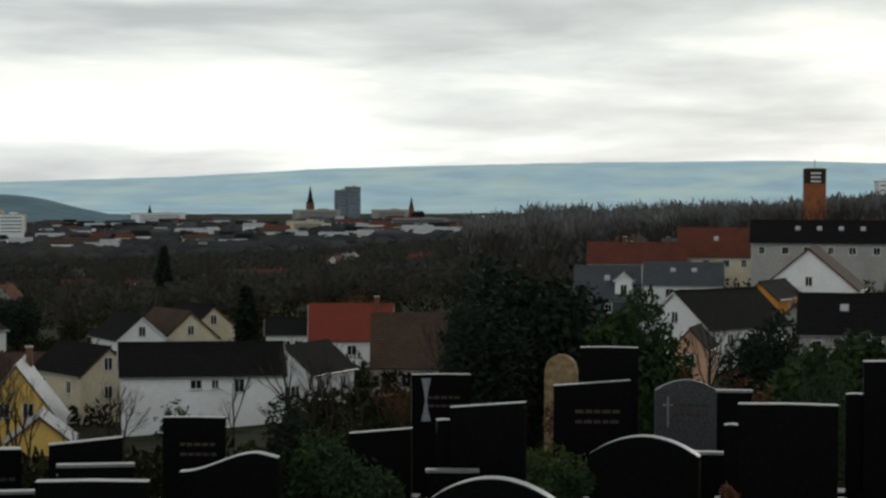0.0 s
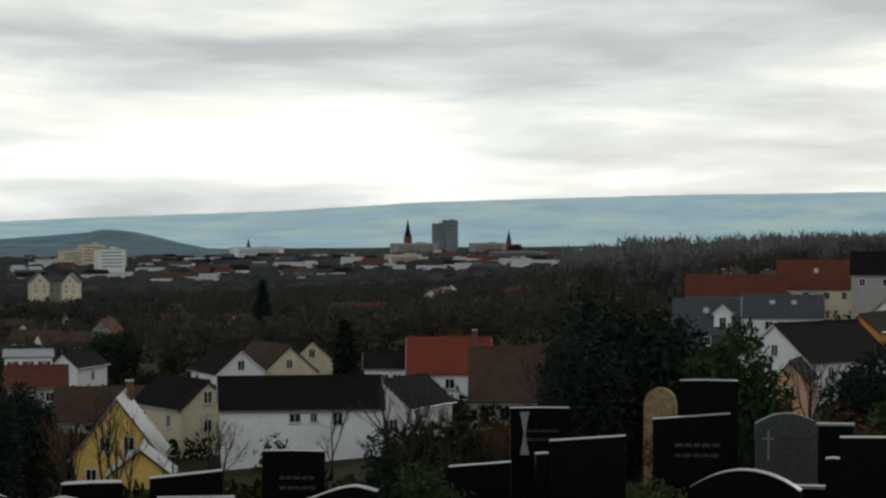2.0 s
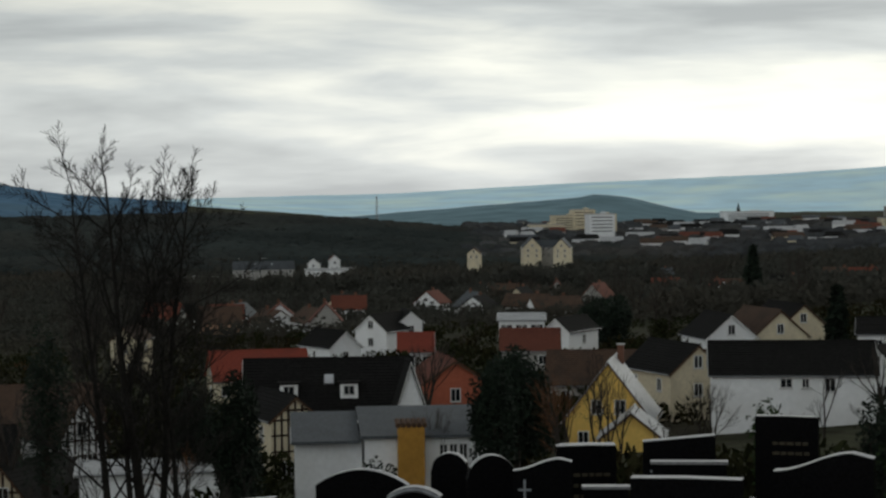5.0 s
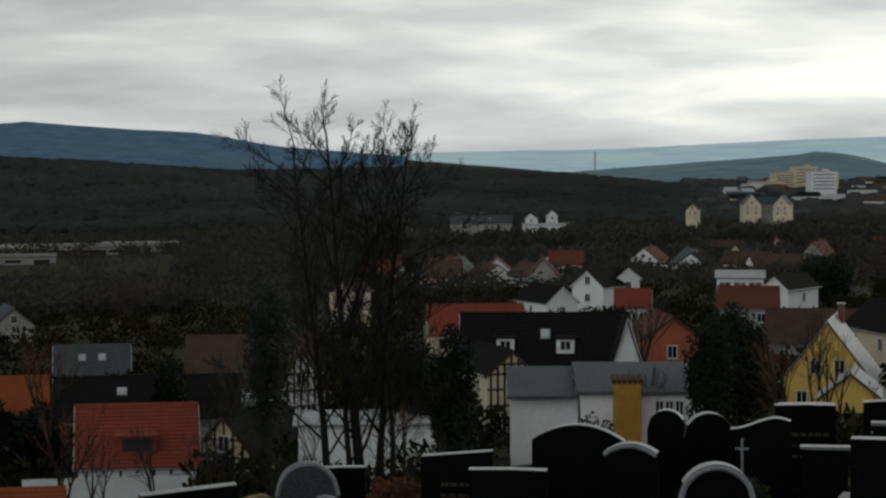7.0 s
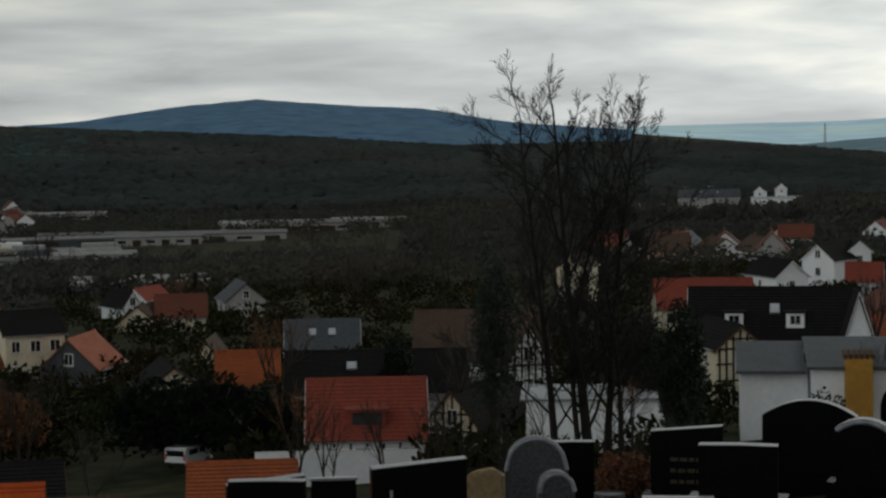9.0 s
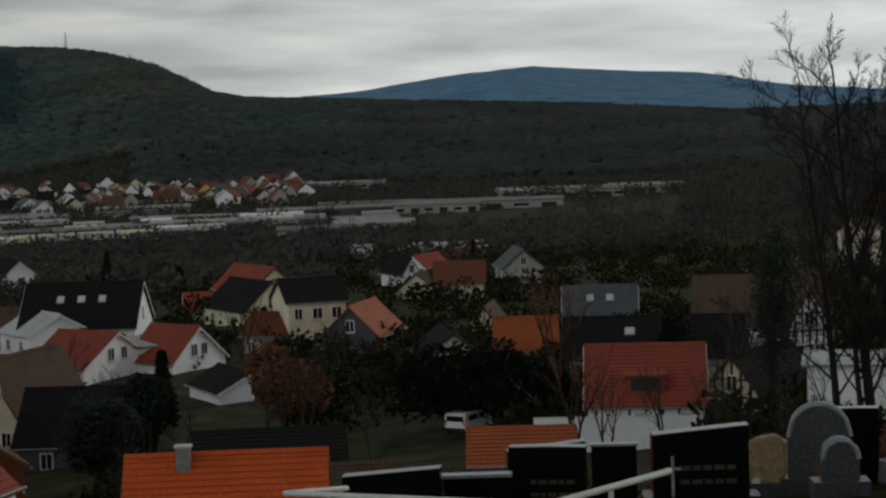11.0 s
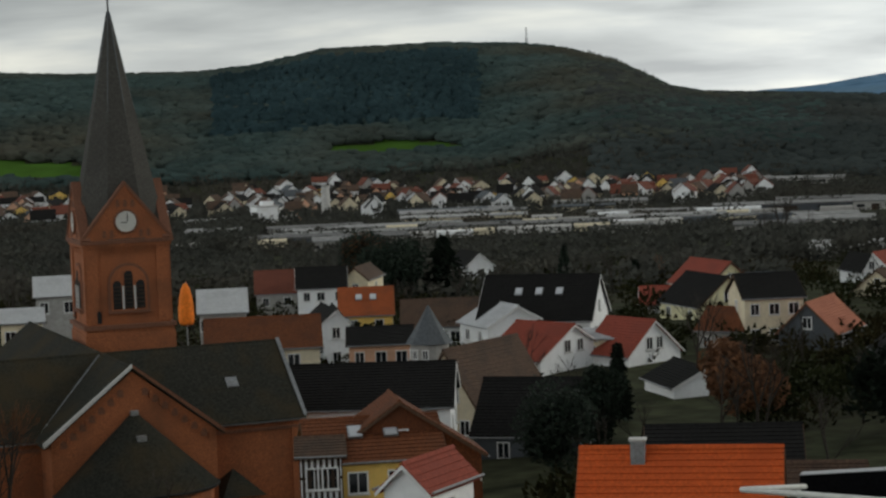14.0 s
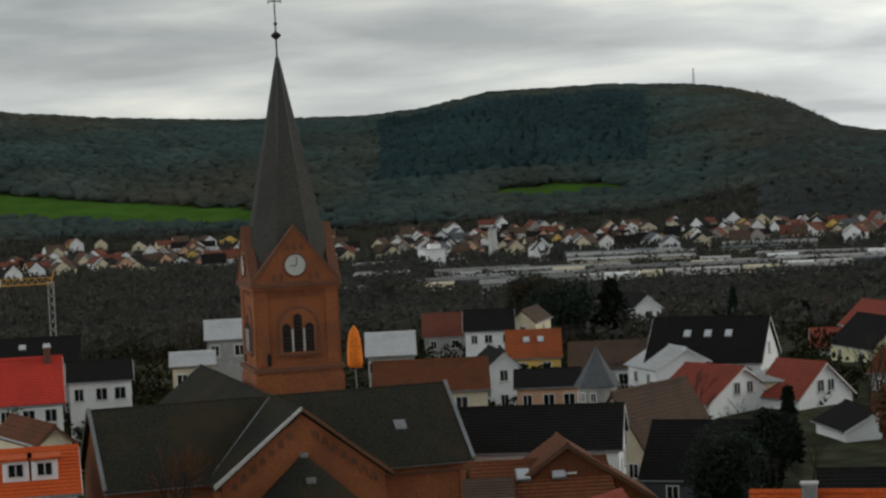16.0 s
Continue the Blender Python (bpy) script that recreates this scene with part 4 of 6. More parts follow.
# ---- smaller things of the village ----
def parked_van(x, y, bearing):
    """A white van seen from its rear quarter."""
    L, hw = 4.1, 0.85
    t = thing("van", "white van parked beside a hedge", "van", pose(x, y, land(x, y), 0, 0, bearing))
    o = [(-0.5, 0.35), (0.5, 0.35), (0.5, 0.75), (0.47, 0.88), (0.33, 0.98), (0.21, 1.52), (0.15, 1.6), (-0.44, 1.62), (-0.485, 1.5), (-0.5, 0.9)]
    part("body", Geo().extrude([(a * L, hw, b) for a, b in o], (0, -2 * hw, 0)), CAR_WHITE, t)
    part("windscreen", Geo().extrude([(0.335 * L, 0.75, 1.0), (0.335 * L, -0.75, 1.0), (0.225 * L, -0.68, 1.5), (0.225 * L, 0.68, 1.5)], (0.03, 0, 0.015)), GLASS, t)
    part("rear_window", Geo().box(-0.497 * L, 0, 1.22, 0.05, 1.4, 0.42), GLASS, t)
    for j in (-1, 1):
        part("side_window", Geo().box(0.12 * L, j * (hw + 0.005), 1.24, 0.8, 0.03, 0.4), GLASS, t)
        part("side_window", Geo().box(-0.2 * L, j * (hw + 0.005), 1.24, 1.3, 0.03, 0.4), GLASS, t)
        part("tail_light", Geo().box(-0.5 * L, j * (hw - 0.1), 0.95, 0.04, 0.14, 0.4), ROOF_SCARLET, t)
    for i in (-0.5, 0.5):
        part("bumper", Geo().box(i * L, 0, 0.45, 0.14, 1.65, 0.2), RUBBER, t)
    for i in (-0.32, 0.32):
        for j in (-0.76, 0.76):
            w = part("wheel", Geo().tube((i * L, j - 0.1, 0.3), (i * L, j + 0.1, 0.3), 0.3, 0.3, 14), RUBBER, t)
            part("rim", Geo().tube((i * L, j - 0.12, 0.3), (i * L, j + 0.12, 0.3), 0.17, 0.17, 10), METAL_GREY, w)
    return t


def tower_crane(x, y, top, width, bearing):
    """A building-site crane: pale mast, yellow jib of latticed bars."""
    base = land(x, y)
    h = top - base
    t = thing("tower_crane", "building crane with pale mast and yellow lattice jib", "crane", pose(x, y, base, 0, 0, bearing))
    m = Geo()
    for i in (-0.45, 0.45):
        for j in (-0.45, 0.45):
            m.tube((i, j, 0), (i, j, h - 2), 0.09, 0.09, 4)
    for k in range(int(h / 1.4)):
        z = 1.4 * k
        for a, b in (((-0.45, -0.45), (0.45, -0.45)), ((0.45, -0.45), (0.45, 0.45)), ((0.45, 0.45), (-0.45, 0.45)), ((-0.45, 0.45), (-0.45, -0.45))):
            m.tube((*a, z), (*b, min(h - 2, z + 1.4)), 0.05, 0.05, 4)
    part("mast", m, COPING, t)
    j = Geo()
    n = 22
    for i in range(n):
        a, b = -i * 1.1 + 0.4, -(i + 1) * 1.1 + 0.4
        for s in (-0.5, 0.5):
            j.tube((a, s, h - 2.2), (b, s, h - 2.2), 0.1, 0.1, 4)
            j.tube((a, s, h - 2.2), ((a + b) / 2, 0, h - 1.2), 0.06, 0.06, 4)
            j.tube(((a + b) / 2, 0, h - 1.2), (b, s, h - 2.2), 0.06, 0.06, 4)
        j.tube((a, 0, h - 1.2), (b, 0, h - 1.2), 0.1, 0.1, 4)
    part("jib", j, CRANE_YELLOW, t)
    part("jib_head", Geo().tube((0, 0, h - 2.2), (0.7, 0, h), 0.22, 0.12, 5), CRANE_YELLOW, t)
    part("sign_board", Geo().box(-9, -0.55, h - 1.7, 2.4, 0.06, 0.9), FRAME_WHITE, t)
    part("foot", Geo().box(0, 0, 0.2, 4, 4, 0.5), COPING, t)
    return t


def orange_tarp(x, y, top, width, bearing):
    """A tall tapering orange cover, wrapped round its pole, on a low stand."""
    base = land(x, y)
    h = top - base
    lo = max(0.5, h - 4.0)
    t = thing("folded_awning", "tall folded orange canvas awning on a pole", "awning", pose(x, y, base))
    part("pole", Geo().tube((0, 0, 0), (0, 0, h + 0.1), 0.07, 0.05, 7), METAL_GREY, t)
    g = Geo()
    n = 14
    rows = [(0.50, 0.0), (0.62, 0.1), (0.6, 0.35), (0.52, 0.62), (0.36, 0.86), (0.08, 1.0)]
    vs, fs = [], []
    for i, (r, f) in enumerate(rows):
        for k in range(n):
            a = 2 * math.pi * k / n
            q = r * (1 + 0.16 * (k % 2)) * width * 0.68
            vs.append((q * math.cos(a), q * math.sin(a), lo + (h - lo) * f))
    for i in range(len(rows) - 1):
        for k in range(n):
            fs.append((i * n + k, i * n + (k + 1) % n, (i + 1) * n + (k + 1) % n, (i + 1) * n + k))
    fs.append(tuple(range(n))[::-1])
    part("canvas", g.add(vs, fs), ORANGE_CLOTH, t, smooth=True)
    part("stand", Geo().box(0, 0, 0.1, 1.2, 1.2, 0.2), COPING, t)
    return t


def mast(x, y, top, width, bearing):
    base = land(x, y)
    h = top - base
    t = thing("radio_mast", "thin grey lattice radio mast on the hill", "mast", pose(x, y, base))
    g = Geo()
    w = max(0.7, width)
    for i in range(3):
        a = 2.1 * i
        g.tube((w * math.cos(a), w * math.sin(a), 0), (w * 0.3 * math.cos(a), w * 0.3 * math.sin(a), h), 0.22, 0.16, 4)
    for k in range(12):
        f = k / 12
        r = w * (1 - 0.7 * f)
        for i in range(3):
            a, b = 2.1 * i, 2.1 * (i + 1)
            g.tube((r * math.cos(a), r * math.sin(a), h * f), (r * math.cos(b), r * math.sin(b), h * (f + 0.06)), 0.12, 0.12, 3)
    part("lattice", g, METAL_GREY, t)
    return t


def low_wall(x, y, top, width, bearing, mat=GRANITE_BLACK, skew=0.0, label="low grave kerb wall with pale coping", high=0.3):
    """A low wall with a projecting coping."""
    base = min(land(x, y) - 0.1, top - high)
    t = thing("low_wall", label, "wall", pose(x, y, base, 0, 0, bearing + skew))
    h = top - base
    d = 0.11 if width < 4 else 0.35
    part("wall_body", Geo().box(0, 0, (h - 0.025) / 2, width, d, h - 0.025), mat, t)
    # narrow kerbs share the sky shine painted on the headstones
    part("coping", Geo().box(0, 0, h - 0.0125, width + 0.03, d + 0.03, 0.025), COPING if width > 4 else GRANITE_SHINE, t, "pale stone coping")
    return t


def shed(x, y, top, width, bearing, depth=30.0, roof=SHED_ROOF, wall=PLASTER_GREY, skew=0.0, label="long flat industrial shed with pale roof", bays=6):
    base = land(x, y) - 1
    h = top - base
    t = thing("industrial_shed", label, "shed", pose(x, y, base, 0, 0, bearing + skew))
    part("wall", Geo().box(0, 0, (h - 0.8) / 2, width, depth, h - 0.8), wall, t)
    part("roof", Geo().extrude([(-width / 2 - 0.6, -depth / 2 - 0.6, h - 0.9), (-width / 2 - 0.6, 0, h - 0.1), (-width / 2 - 0.6, depth / 2 + 0.6, h - 0.9), (-width / 2 - 0.6, depth / 2 + 0.6, h - 0.4), (-width / 2 - 0.6, 0, h + 0.4), (-width / 2 - 0.6, -depth / 2 - 0.6, h - 0.4)][::-1], (width + 1.2, 0, 0)), roof, t)
    for i in range(bays):
        px = ((i + 0.5) / bays - 0.5) * width
        part("gate" if i % 2 else "window_band", Geo().box(px, -depth / 2 - 0.1, (h - 0.8) * (0.42 if i % 2 else 0.6), width / bays * 0.55, 0.2, (h - 0.8) * (0.7 if i % 2 else 0.25)), GLASS if i % 2 == 0 else TIMBER_DARK, t)
    return t


def silo(x, y, top, width, bearing, mat=PLASTER_WHITE, label="pale concrete silo block of the works"):
    base = land(x, y) - 1
    h = top - base
    t = thing("silo", label, "silo", pose(x, y, base, 0, 0, bearing + 20))
    part("body", Geo().box(0, 0, h / 2, width * 0.8, width * 0.8, h), mat, t)
    part("cap", Geo().box(0, 0, h + 0.2, width * 0.86, width * 0.86, 0.5), COPING, t)
    part("head_house", Geo().box(width * 0.1, 0, h + 1.4, width * 0.4, width * 0.4, 2.2), mat, t)
    return t


def stack(x, y, top, width, bearing):
    base = land(x, y) - 1
    h = top - base
    t = thing("factory_chimney", "tall pale concrete factory chimney", "chimney", pose(x, y, base))
    part("shaft", Geo().ring([(width * 0.62, 0), (width * 0.5, h)], 14), COPING, t)
    part("collar", Geo().ring([(width * 0.56, h - 0.8), (width * 0.56, h)], 14), PLASTER_GREY, t)
    return t


def town_block(x, y, top, width, bearing, depth=14.0, mat=PLASTER_GREY, floors=5, label="distant apartment block of the town", roofs=1):
    base = land(x, y) - 1
    h = top - base
    t = thing("apartment_block", label, "building", pose(x, y, base, 0, 0, bearing + 12))
    part("wall", Geo().box(0, 0, h / 2, width, depth, h), mat, t)
    part("roof", Geo().box(0, 0, h + 0.25, width + 0.6, depth + 0.6, 0.5), PLASTER_GREY if roofs else ROOF_REDBROWN, t)
    for k in range(floors):
        part("window_band", Geo().box(0, -depth / 2 - 0.05, h - 2.2 - (h - 3) * k / floors * 0.6, width * 0.8, 0.12, 0.7), CLAD_GREY, t)
    part("lift_house", Geo().box(width * 0.15, 0, h + 1.0, width * 0.2, depth * 0.3, 1.4), mat, t)
    return t


def far_spire(x, y, top, width, bearing):
    base = land(x, y) - 1
    h = top - base
    t = thing("distant_church", "distant dark church with needle spire", "church", pose(x, y, base, 0, 0, bearing + 30))
    part("tower", Geo().box(0, 0, h * 0.27, width * 0.75, width * 0.75, h * 0.54), CHURCH_TRIM, t)
    part("spire", Geo().ring([(width * 0.46, h * 0.53), (width * 0.3, h * 0.66), (0.15, h)], 8), ROOF_DARK, t)
    part("nave", Geo().extrude([(-width * 0.3, -width * 0.6, 0), (-width * 0.3, width * 0.6, 0), (-width * 0.3, width * 0.6, h * 0.2), (-width * 0.3, 0, h * 0.34), (-width * 0.3, -width * 0.6, h * 0.2)][::-1], (width * 3, 0, 0)), ROOF_DARK, t)
    return t


def flowers(x, y, top, width, bearing, mat=HEATHER):
    """A planted bowl of winter flowers."""
    base = land(x, y)
    h = max(0.35, top - base)
    t = thing("flower_bowl", "stone bowl of rust and red winter flowers", "flowers", pose(x, y, base))
    part("bowl", Geo().ring([(0.1, 0), (0.16, 0.06), (width * 0.45, h * 0.35), (width * 0.4, h * 0.33)], 12), GRANITE_GREY, t)
    g = Geo()
    leaves(g, random.Random(int(x * 31)), (0, 0, h * 0.66), (width * 0.5, width * 0.5, h * 0.34), 420, 0.03, 6)
    part("blossom", g, mat, t)
    return t


def handrail(corners, legs):
    """A painted tube rail along the path, bent at its corners, on thin posts."""
    x, y, z = corners[0]
    base = land(x, y)
    t = thing("handrail", "white painted tube handrail beside a path", "handrail", pose(x, y, base))
    for a, b in zip(corners, corners[1:]):
        part("top_rail", Geo().tube((a[0] - x, a[1] - y, a[2] - base), (b[0] - x, b[1] - y, b[2] - base), 0.02, 0.02, 8), RAIL_PAINT, t)
    for a, b, f in legs:
        p = Vector(corners[a]).lerp(Vector(corners[b]), f)
        part("post", Geo().tube((p.x - x, p.y - y, land(p.x, p.y) - base - 0.1), (p.x - x, p.y - y, p.z - base), 0.015, 0.015, 6), RAIL_PAINT, t)
    return t


# houses on the slope below the burial ground
house("house", "long white rendered house with dark grey roof", -21.53, 190.79, -14.65, 9.43, 14.07, 9.0, 2.37, PLASTER_WHITE, ROOF_DARK, win=(0, 1, 1), front=((-0.65, -0.85, 1.0, 0.8), (1.0, -0.85, 0.6, 0.8), (3.1, -1.0, 0.9, 1.2)))
house("house", "white gabled house wing beside a bare tree", -12.96, 203.57, -15.64, 66.23, 9.0, 5.66, 2.38, PLASTER_WHITE, ROOF_DARK, win=(2, 2, 1))
house("house", "pale yellow gabled house with brown lean-to", -34.79, 207.53, -16.06, 126.87, 10.0, 5.83, 2.45, PLASTER_CREAM, ROOF_DARK, win=(2, 1, 1))
# sky glare on the next two roofs is put in as pale colour
house("house", "yellow gabled house with white window frames", -36.43, 184.93, -15.8, 96.26, 9.0, 7.29, 4.7, PLASTER_YELLOW, ROOF_PALE, win=(2, 3, 2), chimney=1)
house("house", "small yellow front gable of the yellow house", -32.22, 172.01, -18.81, 97.66, 6.0, 4.76, 1.9, PLASTER_YELLOW, ROOF_PALE, win=(1, 1, 1))
house("house", "long dark brown roofed row house", -41.59, 228.24, -18.64, 10.32, 20.15, 10.0, 3.0, PLASTER_GREY, ROOF_BROWN, win=(6, 1, 1))
house("house", "white gabled house with dark roof", -39.86, 271.8, -17.28, 117.98, 10.0, 6.43, 2.7, PLASTER_WHITE, ROOF_DARK, win=(2, 2, 1))
house("house", "cream gabled house with brown roof", -35.01, 277.8, -17.01, 121.7, 11.0, 7.59, 3.19, PLASTER_CREAM, ROOF_BROWN, win=(2, 2, 1))
house("house", "cream house with steep roof", -33.69, 293.06, -17.17, 121.1, 11.0, 6.32, 2.65, PLASTER_CREAM, ROOF_DARK, win=(2, 1, 1))
house("house", "house with bright red tiled roof and chimney", -11.19, 261.76, -15.29, 2.44, 9.79, 9.5, 3.85, PLASTER_WHITE, ROOF_RED, win=(3, 1, 1), chimney=1)
house("house", "white rendered house with dark roof", -18.6, 265.35, -17.31, 4.01, 6.3, 9.0, 1.6, PLASTER_WHITE, ROOF_DARK, win=(4, 1, 1))
house("house", "house with brown tiled roof in trees", -3.53, 224.97, -14.13, 0.89, 7.4, 9.0, 5.04, PLASTER_GREY, ROOF_BROWN, win=(3, 1, 1))

# houses on the rise with the woods behind
house("house", "white gabled house with dark grey roof", 29.41, 231.01, -11.77, 41.82, 13.0, 9.5, 3.6, PLASTER_WHITE, ROOF_DARK, win=(2, 2, 2))
house("house", "salmon coloured gabled annex", 25.43, 215.46, -14.68, 73.41, 6.0, 3.43, 1.9, PLASTER_SALMON, ROOF_DARK, win=(1, 1, 1))
house("house", "white gabled house with brown barge boards", 49.55, 286.72, -8.82, 74.32, 12.0, 12.44, 5.2, PLASTER_WHITE, ROOF_BROWN, win=(2, 2, 1))
house("house", "orange gabled house with tiled roof", 40.46, 263.14, -12.26, 61.59, 9.0, 4.55, 1.91, PLASTER_ORANGE, ROOF_DARK, win=(1, 1, 1))
house("house", "pale grey gabled house", 42.31, 245.47, -13.97, 55.66, 9.0, 4.13, 1.73, PLASTER_GREY, ROOF_DARK, win=(1, 1, 1))
house("house", "long dark roofed building with grey walls", 62.17, 344.43, -6.44, -10.23, 24.87, 10.0, 3.23, PLASTER_GREY, ROOF_DARK, win=(7, 1, 1), skylights=4)
house("house", "building with red tiled roof and cream wall", 48.64, 381.92, -8.53, -7.26, 13.17, 10.0, 4.62, PLASTER_CREAM, ROOF_REDBROWN, win=(4, 1, 1), skylights=1)
house("house", "house row with red tiled roof and chimneys", 33.55, 370.48, -10.76, -5.17, 16.64, 10.0, 3.27, PLASTER_GREY, ROOF_REDBROWN, win=(4, 1, 1), chimney=2)
house("house", "slate grey clad modern house", 22.93, 299.12, -12.01, -4.38, 8.68, 9.0, 4.17, CLAD_GREY, ROOF_SLATE, win=(1, 1, 1), skylights=1)
house("house", "narrow white gable of the slate house", 25.12, 297.94, -12.62, 85.18, 6.0, 2.34, 1.0, PLASTER_WHITE, ROOF_SLATE, win=(1, 1, 1))
house("house", "house with dark grey roof", 35.91, 319.99, -12.3, -6.4, 11.44, 10.0, 2.85, PLASTER_WHITE, ROOF_SLATE, win=(5, 1, 1), skylights=2)
house("house", "dark roofed bungalow with skylight", 37.76, 201.49, -10.67, -10.61, 8.09, 10.0, 3.22, PLASTER_GREY, ROOF_DARK, win=(3, 1, 1), skylights=1)

# houses round the white modern building
house("house", "tall pointed white gable wall", -49.27, 165.4, -14.5, 120.53, 1.2, 2.24, 3.4, PLASTER_WHITE, ROOF_DARK, win=(0, 0, 1))
house("house", "house with very dark tiled roof and dormer", -59.06, 174.27, -15.23, 18.71, 14.04, 10.0, 4.2, PLASTER_WHITE, ROOF_DARK, win=(4, 2, 1), dormer=1, skylights=1)
house("house", "half timbered gabled house", -59.67, 163.2, -17.04, 129.62, 8.0, 4.05, 1.7, PLASTER_CREAM, ROOF_DARK, win=(2, 2, 2))
house("house", "terracotta red gabled house", -55.58, 199.33, -17.07, 115.33, 10.0, 5.83, 1.9, PLASTER_TERRACOTTA, ROOF_REDBROWN, win=(2, 2, 1))
house("house", "row of houses with red tiled roofs", -92.21, 245.24, -20.55, 28.6, 11.49, 9.0, 3.0, PLASTER_CREAM, ROOF_RED, win=(4, 1, 1))
house("house", "white gabled house with dark roof", -100.14, 324.23, -21.0, 77.58, 10.0, 5.6, 2.35, PLASTER_WHITE, ROOF_DARK, win=(1, 1, 1))
house("house", "small white gabled house", -98.37, 329.58, -20.78, 116.5, 8.0, 3.63, 1.53, PLASTER_WHITE, ROOF_DARK, win=(1, 1, 1))
house("house", "white gabled house with dark roof", -100.51, 297.38, -21.72, 138.26, 9.0, 5.18, 2.18, PLASTER_WHITE, ROOF_DARK, win=(1, 1, 1))
house("house", "house with red tiled roof", -90.27, 307.01, -22.76, 16.38, 5.05, 8.0, 2.4, PLASTER_WHITE, ROOF_RED, win=(2, 1, 1))
house("house", "white flat roofed building with windows", -82.48, 342.2, -22.02, 13.54, 7.41, 8.0, 0.8, PLASTER_WHITE, ROOF_PALE, win=(6, 1, 1))
house("house", "house with red tiled roof", -66.4, 280.24, -20.12, 13.32, 7.58, 9.0, 2.4, PLASTER_GREY, ROOF_REDBROWN, win=(2, 1, 1))
house("house", "white gabled house with tiled roof", -64.43, 297.08, -19.53, 74.63, 9.0, 4.02, 1.69, PLASTER_WHITE, ROOF_DARK, win=(1, 1, 1))
house("house", "white half timbered gabled house", -78.55, 161.46, -17.2, 140.26, 10.0, 4.32, 3.4, PLASTER_WHITE, ROOF_BROWN, win=(2, 2, 2))
house("house", "cream gabled house among trees", -135.57, 305.64, -22.11, 99.11, 9.0, 4.32, 1.81, PLASTER_CREAM, ROOF_BROWN, win=(1, 2, 1))
house("house", "long flat roofed row of pale garages", -55.84, 128.39, -18.0, 23.49, 8.84, 6.0, 0.35, PLASTER_WHITE, ROOF_PALE, win=(0, 0, 1))
house("house", "half timbered gabled house beside the red roof", -72.34, 144.87, -20.41, 87.32, 9.0, 5.28, 3.0, PLASTER_CREAM, ROOF_DARK, win=(1, 2, 1))
house("house", "house with dark brown tiled roof", -94.59, 189.74, -19.55, 26.49, 12.83, 11.0, 2.85, PLASTER_GREY, ROOF_BROWN, win=(4, 1, 1))

# houses round the red roofed house in the valley
house("house", "white half timbered house with red tiled roof", -74.17, 130.39, -18.56, 29.62, 7.89, 8.5, 3.41, PLASTER_WHITE, ROOF_RED, win=(3, 2, 1), dormer=2, skylights=0)
house("house", "large dark roofed barn", -85.81, 152.53, -19.34, 29.35, 14.28, 11.0, 2.64, PLASTER_GREY, ROOF_DARK, win=(2, 1, 1), skylights=2)
house("house", "house with grey metal roof and skylights", -120.26, 201.92, -22.43, 30.77, 7.73, 9.0, 3.18, PLASTER_WHITE, ROOF_SLATE, win=(4, 1, 1), skylights=2)
house("house", "house with dull orange tiled roof", -111.01, 172.36, -22.39, 32.77, 5.66, 9.0, 2.72, PLASTER_GREY, ROOF_TAN, win=(2, 1, 1))
house("house", "beige gabled cottage behind a hedge", -117.22, 167.9, -23.2, 132.72, 9, 5.53, 2.11, PLASTER_CREAM, ROOF_DARK, win=(1, 1, 1))
house("house", "dark boarded house with pale red tiled roof", -136.82, 180.62, -22.6, 109.5, 9, 6.14, 2.92, CLAD_GREY, ROOF_SALMON, win=(2, 2, 2))
house("house", "small cream gabled house with brown tiled roof", -135.72, 203.1, -25.01, 115.88, 8, 2.68, 1.77, PLASTER_CREAM, ROOF_BROWN, win=(1, 1, 1))
house("house", "pale yellow gabled house", -173.32, 244.29, -25.67, 105.66, 9, 6.61, 2.64, PLASTER_CREAM, ROOF_BROWN, win=(1, 1, 1))
house("house", "house with red hipped roof", -169.98, 247.22, -24.62, 34.5, 6.71, 9.0, 2.6, PLASTER_CREAM, ROOF_REDBROWN, win=(3, 1, 1))
house("house", "grey gabled house with tiled roof", -181.76, 280.75, -25.58, 132.78, 9.0, 6.17, 2.59, PLASTER_GREY, ROOF_SLATE, win=(2, 2, 1))
house("house", "pale house with dark roof", -146.56, 183.73, -20.53, 50.57, 6.32, 9.0, 2.07, PLASTER_CREAM, ROOF_DARK, win=(3, 1, 2))
house("house", "small white gabled house", -199.55, 273.95, -26.81, 150.75, 8, 3.31, 2.47, PLASTER_WHITE, ROOF_DARK, win=(1, 1, 1))
house("house", "small white gabled house", -204.77, 288.13, -27.61, 95.72, 8.0, 4.25, 1.79, PLASTER_WHITE, ROOF_RED, win=(1, 1, 1))
house("house", "low outbuilding with dull orange tiled roof", -61.3, 94.4, -18.2, 32.95, 5.2, 6.0, 1.3, PLASTER_GREY, ROOF_TAN, win=(0, 0, 1))

# buildings at the foot of the near ridge
house("house", "long grey building with pitched grey roof", -352.32, 946.46, -37.2, 22.4, 28.4, 11.0, 3.4, PLASTER_GREY, ROOF_SLATE, win=(8, 2, 2), skylights=2)
house("house", "low white flat roofed hall", -308.49, 909.04, -39.0, 18.7, 18.9, 9.0, 0.5, PLASTER_WHITE, ROOF_PALE, win=(5, 1, 1))
house("house", "small white gabled house", -326.69, 945.13, -35.6, 104.0, 8.0, 5.2, 2.2, PLASTER_WHITE, ROOF_DARK, win=(1, 2, 2))
